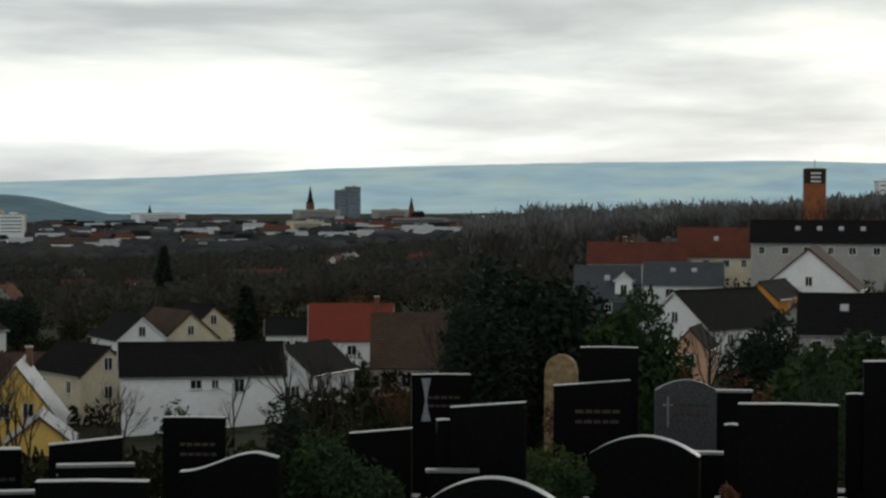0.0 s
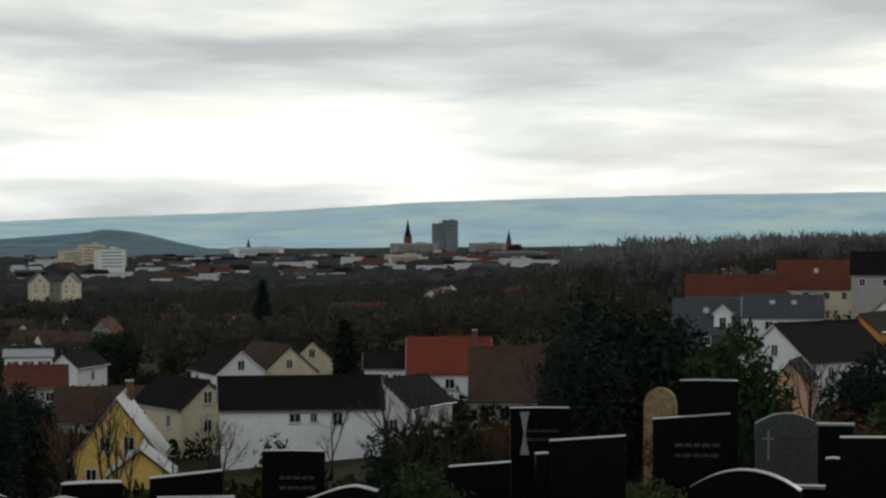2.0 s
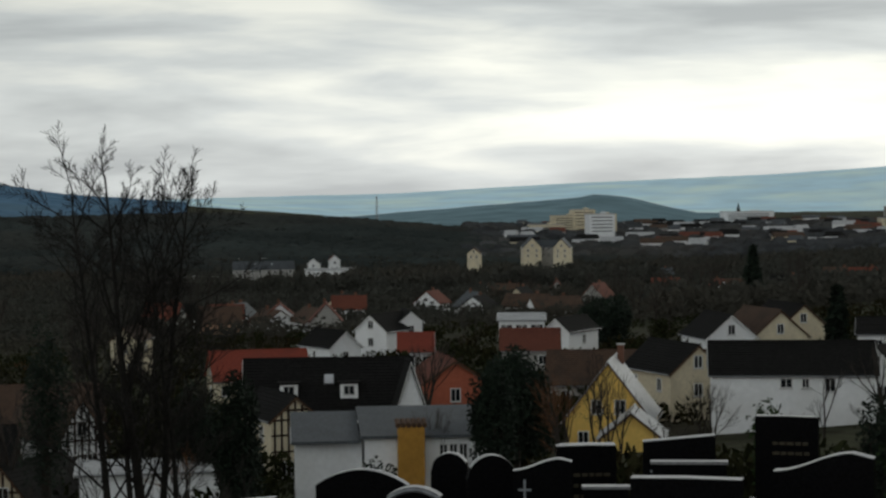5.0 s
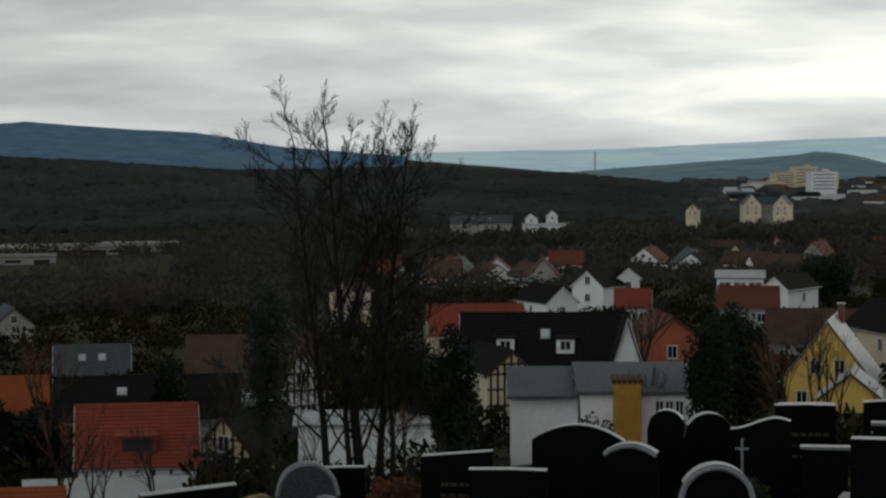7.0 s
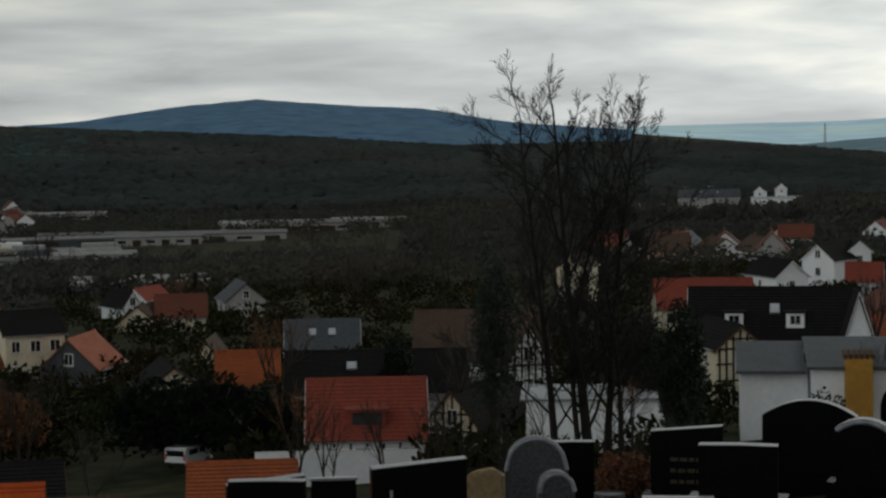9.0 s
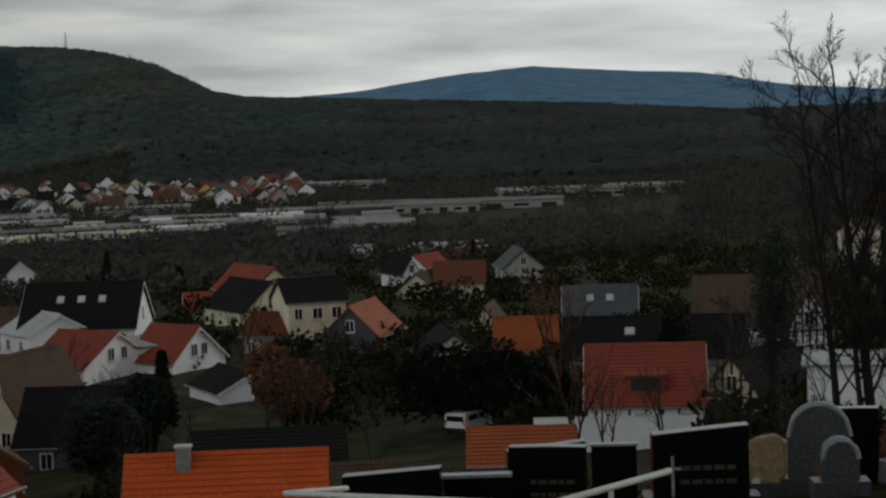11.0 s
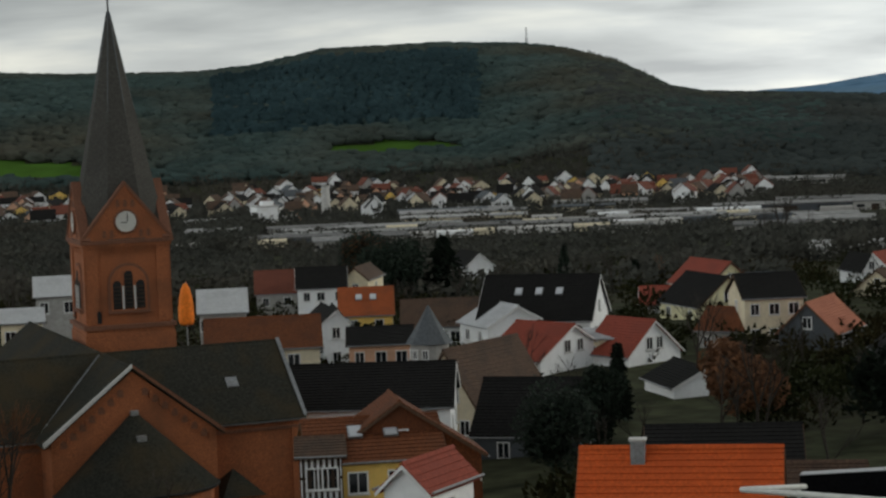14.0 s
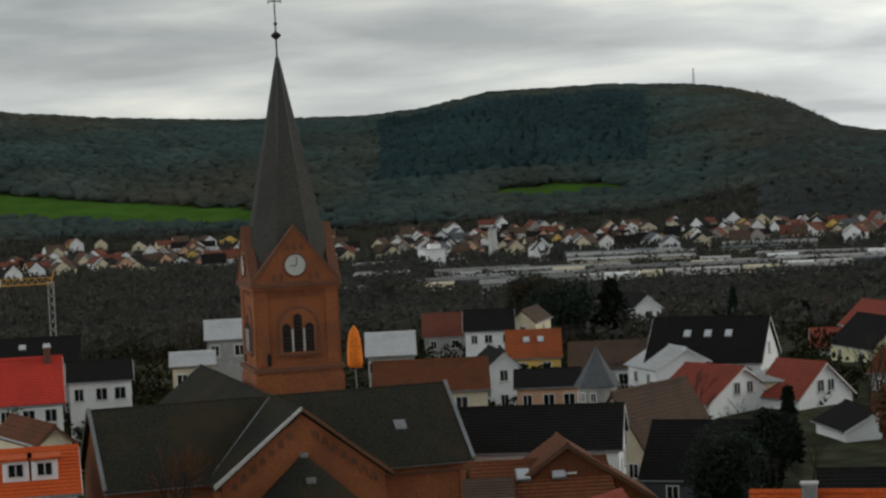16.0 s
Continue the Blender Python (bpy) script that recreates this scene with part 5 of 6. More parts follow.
house("house", "small white gabled house with red roof", -321.04, 957.62, -34.6, 112.0, 8.0, 5.0, 2.2, PLASTER_WHITE, ROOF_REDBROWN, win=(1, 2, 2))
house("house", "white twin gabled hall wing", -264.1, 1119.25, -31.2, 108.0, 16.0, 9.8, 5.0, PLASTER_CREAM, ROOF_SLATE, win=(3, 2, 2))
house("house", "white twin gabled hall wing", -245.36, 1113.28, -31.5, 96.0, 16.0, 8.4, 4.6, PLASTER_CREAM, ROOF_SLATE, win=(3, 2, 2))
house("house", "grey roofed hall between two gables", -256.73, 1123.19, -32.9, 12.8, 12.0, 9.0, 3.4, PLASTER_GREY, ROOF_SLATE, win=(4, 1, 2))
house("house", "pale gabled house at the wood's edge", -268.03, 1015.21, -33.2, 100.0, 8.0, 6.3, 2.6, PLASTER_CREAM, ROOF_BROWN, win=(1, 2, 1))

# houses of the village centre
house("house", "house with bright orange tiled roof and small chimney", -64.24, 74.04, -16.51, 36.9, 8.74, 9.5, 4.2, PLASTER_CREAM, ROOF_ORANGE, win=(3, 1, 1), chimney=3)
house("house", "house with brown tiled roof", -65.48, 85.91, -19.04, 37.27, 4.26, 8.0, 3.0, PLASTER_GREY, ROOF_BROWN, win=(2, 1, 1))
house("house", "yellow rendered house with rust roof and two skylights", -93.6, 80.6, -18.45, 55.41, 7.4, 7.0, 1.75, PLASTER_YELLOW, ROOF_RUST, win=(4, 1, 2), skylights=2)
house("house", "tile hung house with rust brown gable", -93.22, 82.23, -17.37, 146.41, 4, 9.40, 3.15, ROOF_RUST, ROOF_RUST, win=(0, 1, 0))
house("house", "small white gabled house with red roof", -75.67, 68.77, -17.25, 108.42, 4.5, 2.43, 1.11, PLASTER_WHITE, ROOF_RED, win=(1, 1, 1))
house("house", "large black roofed house with white walls", -119.54, 103.37, -19.6, 44.12, 12.0, 10.0, 2.4, PLASTER_WHITE, ROOF_DARK, win=(5, 2, 1))
house("house", "beige barn with large brown tiled roof", -129.77, 124.54, -20.84, 103.19, 11, 6.00, 4.51, PLASTER_CREAM, ROOF_BROWN, win=(1, 3, 1))
house("house", "white gabled house with red tiled roof", -153.18, 156.23, -23.53, 181.62, 7.6, 10.03, 2.96, PLASTER_WHITE, ROOF_RED, win=(2, 3, 2))
house("house", "white gabled house with red tiled roof", -147.36, 162.80, -23.45, 176.47, 6.6, 7.43, 3.14, PLASTER_WHITE, ROOF_RED, win=(2, 3, 2))
house("house", "flat roofed beige link building", -150.51, 163.23, -24.76, 42.66, 6.43, 7.0, 0.5, PLASTER_CREAM, ROOF_PALE, win=(3, 1, 1))
house("house", "large house with black roof and white gable", -171.61, 174.9, -20.88, 32.44, 12.85, 11.0, 4.34, PLASTER_WHITE, ROOF_DARK, win=(4, 2, 2), skylights=3)
house("house", "white gabled house front with flat porch", -172.74, 169.43, -23.65, 159.12, 8, 7.27, 2.0, PLASTER_WHITE, ROOF_PALE, win=(2, 2, 1))
house("house", "house with orange red tiled roof", -208.23, 179.68, -24.2, 49.19, 6.6, 9.0, 2.9, PLASTER_YELLOW, ROOF_TAN, win=(2, 1, 1), skylights=2)
house("house", "house with brown tiled roof", -191.93, 178.39, -24.82, 47.08, 10.34, 9.0, 2.7, PLASTER_WHITE, ROOF_BROWN, win=(4, 1, 1))
house("house", "small white gabled house", -194.59, 162.97, -24.38, 144.96, 7, 2.77, 1.84, PLASTER_WHITE, ROOF_DARK, win=(1, 1, 1))
house("house", "house with rust red tiled roof", -157.64, 123.15, -20.0, 51.98, 10.26, 9.0, 2.23, PLASTER_CREAM, ROOF_RUST, win=(2, 1, 1))
house("house", "salmon house with dark roof", -161.97, 141.44, -22.93, 48.85, 6.22, 9.0, 1.18, PLASTER_SALMON, ROOF_DARK, win=(3, 1, 1))
house("house", "white house with dark roof", -238.81, 197.72, -24.04, 50.36, 6.93, 9.0, 2.45, PLASTER_WHITE, ROOF_DARK, win=(3, 1, 1))
house("house", "house with red tiled roof", -246.85, 195.74, -24.68, 51.57, 5.8, 9.0, 2.75, PLASTER_GREY, ROOF_REDBROWN, win=(2, 1, 1))
house("house", "beige gabled house with tiled roof", -239.73, 206.47, -24.5, 124.46, 9.0, 3.83, 1.61, PLASTER_CREAM, ROOF_BROWN, win=(1, 1, 1))
house("house", "white gabled house with tiled roof", -278.09, 265.19, -28.0, 156.12, 9.0, 5.11, 2.15, PLASTER_WHITE, ROOF_DARK, win=(1, 1, 1))
house("house", "pale yellow gabled house", -177.07, 210.26, -23.9, 157.55, 11.0, 8.0, 3.36, PLASTER_LEMON, ROOF_DARK, win=(2, 2, 2))
house("house", "pale yellow house with red roof", -195.89, 233.51, -24.52, 159.46, 11.0, 7.29, 3.06, PLASTER_LEMON, ROOF_RED, win=(2, 1, 1))
house("house", "house with grey roof and pale wall", -171.03, 215.38, -23.93, 38.44, 5.79, 9.0, 2.13, PLASTER_CREAM, ROOF_SLATE, win=(3, 1, 2))
house("house", "house with rounded orange tiled roof", -149.32, 181.49, -24.15, 19.43, 5.26, 8.0, 1.99, PLASTER_GREY, ROOF_RUST, win=(2, 1, 1))
house("house", "house with red tiled roof", -190.5, 218.69, -26.72, 41.04, 8.01, 9.0, 1.88, PLASTER_WHITE, ROOF_RED, win=(4, 1, 1))
house("house", "white gabled house behind a bare tree", -126.40, 147.26, -24.90, 150.19, 8, 5.85, 1.50, PLASTER_WHITE, ROOF_DARK, win=(2, 2, 2))
house("house", "dark roofed shed row", -81.93, 98.37, -20.23, 39.76, 8.76, 8.0, 2.2, PLASTER_GREY, ROOF_DARK, win=(2, 1, 1))
house("house", "dark barn with black roof", -116.07, 117.31, -22.06, 32.67, 7.99, 10.0, 3.4, CLAD_GREY, ROOF_DARK, win=(2, 1, 1))
house("house", "house with bright red tiled roof", -182.17, 94.13, -18.21, 62.66, 6.2, 9.0, 3.59, PLASTER_WHITE, ROOF_SCARLET, win=(3, 1, 1), chimney=1)
house("house", "house with orange tiled roof and dormer", -113.69, 58.93, -16.76, 62.57, 4.55, 8.0, 1.96, PLASTER_WHITE, ROOF_ORANGE, win=(2, 1, 1), dormer=1)
house("house", "cream gabled house with brown roof", -127.68, 66.19, -16.89, 172.02, 8.0, 2.35, 0.99, PLASTER_CREAM, ROOF_RUST, win=(1, 1, 1))
house("house", "white shop building with dark roof", -187.68, 104.99, -19.78, 60.76, 5.94, 10.0, 1.36, PLASTER_WHITE, ROOF_DARK, win=(3, 1, 1))
house("house", "dark roofed house row", -221.65, 115.76, -19.94, 62.41, 9.87, 10.0, 2.4, PLASTER_GREY, ROOF_DARK, win=(4, 1, 1), skylights=2)
house("house", "cream house behind the church", -161.73, 99.8, -17.22, 58.3, 3.5, 8.0, 0.7, PLASTER_CREAM, ROOF_PALE, win=(2, 1, 1))
house("house", "shed with pale metal roof", -197.97, 126.7, -17.98, 57.36, 4.33, 7.0, 1.6, PLASTER_GREY, ROOF_PALE, win=(2, 1, 1))
house("house", "dark house with pale roof", -179.82, 135.31, -19.41, 53.02, 4.74, 9.0, 1.8, PLASTER_GREY, ROOF_PALE, win=(3, 1, 1))
house("house", "white gabled dormer house", -184.06, 153.19, -23.02, 150.02, 9.0, 2.83, 1.19, PLASTER_WHITE, ROOF_DARK, win=(1, 1, 1))
house("house", "white half timbered house front below the church", -93.55, 76.8, -19.12, 50.58, 2.29, 4.0, 0.6, PLASTER_WHITE, ROOF_BROWN, win=(2, 1, 2))

# headstones of the burial ground
gravestone("black polished granite headstone with painted sky shine on top", -4.55, 21.52, -2.73, 11.94, 0.61, "flat", GRANITE_BLACK, text=3)
gravestone("black polished granite headstone with painted sky shine on top", -3.29, 19.73, -2.42, 9.46, 0.67, "slant", GRANITE_BLACK, cross=1)
gravestone("black polished granite headstone with painted sky shine on top", -2.58, 15.79, -2.23, 9.29, 0.83, "flat", GRANITE_BLACK)
gravestone("black polished granite headstone with painted sky shine on top", -2.76, 23.84, -2.65, 6.59, 0.69, "flat", GRANITE_BLACK, text=2)
gravestone("black granite headstone with painted sky shine on curved top", -1.68, 16.92, -2.16, 5.66, 0.78, "wave", GRANITE_BLACK)
gravestone("black polished granite headstone with painted sky shine on top", -0.63, 21.99, -2.58, 1.63, 0.64, "slant", GRANITE_BLACK)
gravestone("black granite headstone with pale carved stripe", -0.02, 28.0, -2.54, 0.05, 0.77, "flat", GRANITE_BLACK, stripe=1, text=2)
gravestone("black polished granite headstone with painted sky shine on top", 0.43, 20.0, -2.1, -1.24, 0.71, "slant", GRANITE_BLACK)
gravestone("black polished granite headstone with painted sky shine on top", 0.02, 20.1, -2.25, -0.07, 0.15, "flat", GRANITE_BLACK)
gravestone("rough sandstone headstone with rounded top", 1.44, 25.96, -2.11, -3.17, 0.39, "round", SANDSTONE)
gravestone("black polished granite headstone with painted sky shine on top", 1.6, 22.94, -2.17, -4.0, 0.82, "slant", GRANITE_BLACK, text=2)
gravestone("black polished granite headstone with painted sky shine on top", 1.9, 24.43, -1.9, -4.46, 0.66, "flat", GRANITE_BLACK)
gravestone("grey granite headstone with carved cross", 2.94, 25.83, -2.4, -6.5, 0.75, "arch", GRANITE_GREY, cross=1, text=2)
gravestone("dark granite headstone with curved top", 1.7, 17.92, -2.14, -5.43, 0.92, "arch", GRANITE_BLACK)
gravestone("black polished granite headstone with painted sky shine on top", 2.87, 17.77, -1.85, -9.18, 0.82, "flat", GRANITE_BLACK)
gravestone("black polished granite headstone with painted sky shine on top", 2.43, 17.94, -2.04, -7.71, 0.13, "flat", GRANITE_BLACK)
gravestone("black polished granite headstone with painted sky shine on top", 3.93, 18.59, -1.56, -11.94, 0.55, "flat", GRANITE_BLACK)
gravestone("black polished granite headstone with painted sky shine on top", 3.62, 18.75, -1.86, -10.93, 0.17, "flat", GRANITE_BLACK)
gravestone("dark granite headstone with gilt lines and curved top", 0.35, 14.5, -2.02, -1.4, 0.84, "arch", GRANITE_BLACK, text=4)
gravestone("dark granite headstone with curved top", -6.77, 20.94, -2.96, 17.86, 0.96, "arch", GRANITE_BLACK)
gravestone("dark granite headstone with rounded top", -6.17, 22.16, -2.93, 15.5, 0.41, "round", GRANITE_BLACK)
gravestone("dark granite headstone with rounded top", -5.5, 21.31, -2.83, 14.4, 0.51, "round", GRANITE_BLACK)
gravestone("black polished granite headstone with painted sky shine on top", -4.76, 20.46, -2.74, 13.02, 0.58, "wave", GRANITE_BLACK, cross=1)
gravestone("black polished granite headstone with painted sky shine on top", -4.64, 22.02, -2.78, 11.83, 0.58, "flat", GRANITE_BLACK, text=4)
gravestone("dark granite headstone with pale rim and lines", -3.83, 15.02, -2.36, 14.18, 0.56, "round", GRANITE_BLACK, text=2, rim=1)
gravestone("dark granite headstone with pale rim", -5.55, 18.7, -2.79, 16.42, 0.49, "arch", GRANITE_BLACK, rim=1)
gravestone("dark granite headstone on a plinth", -7.59, 19.59, -3.11, 21.09, 0.7, "slant", GRANITE_BLACK, text=3)
gravestone("black polished granite headstone with painted sky shine on top", -6.11, 16.94, -2.8, 19.73, 0.66, "flat", GRANITE_BLACK)
gravestone("grey granite headstone with half round rim", -8.95, 19.01, -3.18, 25.1, 0.62, "round", GRANITE_GREY, rim=1)
gravestone("black polished granite headstone with painted sky shine on top", -9.06, 20.06, -3.39, 24.22, 0.49, "flat", GRANITE_BLACK)
gravestone("grey granite headstone with half round rim", -7.53, 16.36, -3.02, 24.57, 0.31, "round", GRANITE_GREY, rim=1)
gravestone("black polished granite headstone with painted sky shine on top", -10.22, 16.04, -3.23, 32.36, 0.7, "slant", GRANITE_BLACK)
gravestone("black polished granite headstone with painted sky shine on top", -9.55, 17.59, -3.27, 28.36, 0.83, "slant", GRANITE_BLACK, cross=1)
gravestone("golden sandstone headstone on a plinth", -9.36, 18.81, -3.5, 26.34, 0.24, "round", SANDSTONE)
gravestone("golden sandstone headstone on a plinth", -10.28, 20.58, -3.84, 26.39, 0.41, "arch", SANDSTONE)
gravestone("black polished granite headstone with painted sky shine on top", -9.67, 15.2, -3.06, 32.28, 0.65, "flat", GRANITE_BLACK, text=3)
gravestone("black polished granite headstone with painted sky shine on top", -8.09, 14.96, -2.78, 28.19, 0.76, "slant", GRANITE_BLACK, cross=1, text=2)
gravestone("low black granite headstone with cross", -10.17, 13.65, -3.06, 36.48, 0.79, "slant", GRANITE_BLACK, cross=1, text=1)

# the white modern house
modern_house(-43.85, 143.2, -16.25, 13.5, 17.1)

# the church
church(-121.9, 81.3, -16.72, 68.6)
church_tower(-130.55, 89.08, -9.5, 65.66)
round_tower(-140.24, 128.23, -18.44, 4.1, 47.54)
brick_tower(102.22, 591.23, 3.54, 6.0, -9.81)

# single things of the village
parked_van(-89.3, 130.4, 95.0)
tower_crane(-308.83, 164.81, -16.99, 1.84, 61.9)
orange_tarp(-165.88, 120.53, -16.81, 1.62, 53.98)
mast(-534.76, 1708.26, -12.52, 1.41, 17.38)
mast(-1405.75, 1422.66, 60.56, 1.58, 44.66)
low_wall(-69.98, 118.96, -21.66, 10.53, 30.44, PLASTER_WHITE, label='long white rendered garden wall with coping', high=1.5)

# kerbs, flowers and shrubs of the burial ground
low_wall(-9.89, 14.45, -3.19, 0.55, 34.16)
low_wall(-3.04, 18.76, -2.5, 0.65, 9.19)
low_wall(2.5, 19.84, -2.51, 0.32, -7.18)
low_wall(0.09, 19.0, -2.57, 0.45, -0.26)
low_wall(3.24, 23.78, -2.32, 0.38, -7.77)
low_wall(-3.76, 18.62, -2.72, 0.4, 11.31)
low_wall(-6.22, 15.83, -3.07, 0.54, 21.3)
low_wall(-12.24, 20.66, -4.07, 0.51, 30.54)
handrail([(-9.54, 12.24, -2.9), (-9.26, 11.19, -2.73), (-6.21, 9.7, -2.28), (-6.12, 10.91, -2.29)], [(0, 1, 0.1), (1, 2, 0.3), (1, 2, 0.5), (1, 2, 0.72), (1, 2, 0.95), (2, 3, 0.5)])
flowers(-7.9, 18.38, -3.09, 0.32, 23.12)
flowers(2.26, 16.85, -2.49, 0.18, -7.64)
flowers(1.3, 24.97, -2.48, 0.2, -2.97)
flowers(0.08, 18.0, -2.48, 0.24, -0.26)
flowers(-8.46, 18.13, -3.7, 0.32, 24.84)
shrub(-0.84, 17.98, -2.12, 1.02, 2.69, count=3200)
shrub(-2.99, 25.32, -2.64, 0.87, 6.74, label='clipped green bush behind a headstone')
shrub(0.95, 20.98, -2.45, 1.02, -2.6, LEAF_LIGHT, label='yellow green spreading shrub on a grave')
shrub(1.03, 17.97, -2.39, 0.52, -3.29, label='low green bush on a grave')
shrub(-1.95, 26.93, -2.72, 0.71, 4.15, NEEDLES, label='dark rounded yew bush', count=2200)
shrub(3.39, 29.81, -2.63, 0.47, -6.5, HEATHER, label='rust brown winter heather bush')
shrub(4.71, 32.66, -2.92, 1.04, -8.21, HEATHER, label='rust brown low hedge plants')
shrub(5.35, 29.52, -2.48, 1.11, -10.27, LEAF_GREEN, label='green bush among the headstones', count=2600)
shrub(-7.17, 22.91, -3.03, 0.69, 17.28, NEEDLES, label='dark low yew bush')
shrub(-3.88, 16.55, -2.72, 0.27, 13.08, LEAF_GREEN, label='small green bush on a grave')
shrub(-8.51, 20.29, -3.44, 0.58, 22.64, HEATHER, label='rust and green winter planting')

# trees below the burial ground
evergreen(3.57, 95.93, -4.2, 5.94, -2.13, count=5200)
evergreen(1.85, 91.98, -4.88, 3.63, -1.15, count=3600)
evergreen(5.42, 99.85, -4.76, 3.68, -3.11, count=3600)
evergreen(8.0, 87.64, -5.2, 3.94, -5.22, 'broad green yew with light upper leaves', LEAF_GREEN, count=4200)
evergreen(21.96, 148.38, -9.95, 5.13, -8.42, 'dark green evergreen hedge tree')
evergreen(11.82, 60.86, -4.31, 2.94, -10.99, 'green bush beside the burial ground', LEAF_GREEN, count=3800)
evergreen(9.11, 54.24, -4.57, 1.59, -9.53, 'green bush beside the burial ground', LEAF_GREEN, count=3000)
evergreen(-35.54, 145.73, -12.06, 4.74, 13.69, count=3800)
evergreen(-34.58, 135.66, -12.44, 2.95, 14.28)
evergreen(-81.97, 148.95, -17.82, 2.68, 28.81)
evergreen(-66.28, 134.57, -9.47, 3.55, 26.2, 'dark evergreen behind the bare tree')
evergreen(-90.45, 132.0, -19.17, 9.26, 34.4, 'dark green garden thicket', count=3600)
evergreen(-88.97, 138.98, -21.01, 5.64, 32.61, 'dark green garden thicket')
evergreen(-52.83, 129.66, -12.27, 4.05, 22.15, 'dark evergreen behind the bare tree')
evergreen(-43.4, 111.88, -10.62, 2.84, 21.19)
evergreen(-65.11, 323.51, -17.81, 7.38, 11.38, 'dark round evergreen between houses')
evergreen(-74.02, 372.72, -20.56, 7.5, 11.23, 'dark round evergreen between houses')
evergreen(-258.25, 228.81, -22.9, 9.0, 48.45, 'dark evergreen between houses')
evergreen(-317.96, 274.47, -25.74, 9.95, 49.19, 'brown green bushy tree')
evergreen(-107.99, 115.37, -20.77, 4.37, 43.08, 'dark green garden thicket', count=2600)
evergreen(-104.69, 107.46, -20.49, 4.74, 44.22, 'dark olive garden thicket')
evergreen(-133.77, 67.99, -17.32, 1.97, 63.03, 'olive green garden tree', LEAF_GREEN)
evergreen(-89.88, 144.31, -22.15, 5.82, 31.89, 'dark green garden thicket')
conifer(-21.38, 234.03, -11.27, 3.71, 5.22)
conifer(-77.39, 594.99, -18.08, 7.58, 7.41)
conifer(-256.38, 238.31, -22.3, 9.6, 47.08)
conifer(-252.49, 227.75, -25.22, 4.47, 47.94)
conifer(-120.37, 131.16, -20.72, 2.11, 42.52)
conifer(-254.14, 282.55, -29.79, 3.5, 41.96)
conifer(-270.25, 281.23, -27.51, 3.08, 43.85)
conifer(-213.18, 314.59, -27.05, 2.0, 34.12)
evergreen(-106.38, 130.05, -20.21, 5.53, 39.26, 'round rust brown garden tree', TWIG_RUST, count=2600)
evergreen(-317.97, 274.45, -26.3, 8.84, 49.19, 'rust brown bushy tree', TWIG_RUST)

# far works and town
silo(-786.0, 618.28, -48.08, 12.63, 51.81)
silo(-794.2, 640.1, -54.18, 6.44, 51.13, PLASTER_GREY)
stack(-790.91, 659.87, -40.59, 3.79, 50.16)
shed(-680.42, 509.5, -48.84, 21.47, 53.17, 22.0)
shed(-528.26, 443.95, -44.06, 13.62, 49.95, 13.8)
shed(-536.25, 465.39, -44.54, 24.1, 49.04, 13.8, skew=10.0)
shed(-704.48, 652.2, -50.93, 32.59, 47.2, 16.5)
shed(-704.04, 681.76, -51.13, 24.76, 45.92, 16.5)
shed(-686.67, 740.7, -51.2, 42.79, 42.83, 16.5)
shed(-578.56, 552.55, -47.63, 31.79, 46.31, 12.1, skew=6.0)
shed(-547.85, 569.22, -46.95, 35.76, 43.9, 12.1, skew=6.0)
shed(-424.88, 568.86, -43.52, 26.16, 36.75, 13.8, skew=8.0)
shed(-416.34, 524.96, -42.31, 20.81, 38.41, 12.1)
shed(-788.84, 943.76, -51.77, 66.03, 39.89, 22.0)
shed(-744.89, 966.23, -52.1, 51.69, 37.63, 22.0)
shed(-507.49, 755.37, -48.07, 69.69, 33.89, 19.2)
shed(-519.08, 866.42, -49.3, 54.22, 30.92, 22.0)
shed(-506.59, 896.82, -49.24, 34.97, 29.46, 16.5)
shed(-279.24, 390.44, -35.12, 29.31, 35.56, 22.0)
shed(-287.38, 384.49, -35.12, 8.08, 36.77, 16.5)
shed(-537.74, 878.5, -49.93, 70.2, 31.47, 22.0)
shed(-511.31, 728.49, -47.85, 35.37, 35.06, 16.5)
shed(-530.07, 859.74, -49.53, 51.56, 31.65, 22.0)
shed(-457.48, 1227.53, -46.76, 40.68, 20.44, 16.5)
shed(-389.78, 1156.06, -49.14, 27.61, 18.63, 11.0)
shed(-434.48, 1053.96, -49.53, 38.7, 22.4, 11.0)
town_block(-406.51, 1856.01, -32.49, 25.0, 12.35, 16.0, PLASTER_CREAM)
town_block(-391.86, 1859.15, -27.52, 20.0, 11.9, 16.0, PLASTER_CREAM)
town_block(-370.79, 1843.07, -31.2, 22.26, 11.37, 16.0, PLASTER_CREAM)
town_block(-414.65, 1813.2, -39.61, 29.37, 12.88, 16.0, PLASTER_CREAM)
town_block(-137.46, 2896.74, -14.73, 13.74, 2.72, 24.0, TOWN_HAZE)
town_block(-122.26, 2897.42, -10.11, 16.79, 2.42, 24.0, TOWN_HAZE)
town_block(-20.63, 1999.89, -36.73, 50.0, 0.59, 20.0, TOWN_HAZE)
town_block(13.25, 1949.95, -37.74, 30.79, -0.39, 20.0, PLASTER_GREY)
town_block(-328.85, 2478.28, -40.11, 59.21, 7.56, 20.0, PLASTER_WHITE)
town_block(-121.85, 1896.09, -37.2, 30.0, 3.68, 20.0, PLASTER_CREAM)
town_block(-147.27, 2495.66, -35.77, 52.63, 3.38, 20.0, PLASTER_GREY)
town_block(-61.99, 2499.23, -35.51, 39.47, 1.42, 20.0, PLASTER_GREY)
town_block(-337.29, 1666.2, -28.28, 20.13, 11.44, 20.0, PLASTER_WHITE)
town_block(260.48, 1273.64, -0.27, 6.84, -11.56, 14.0, PLASTER_WHITE)
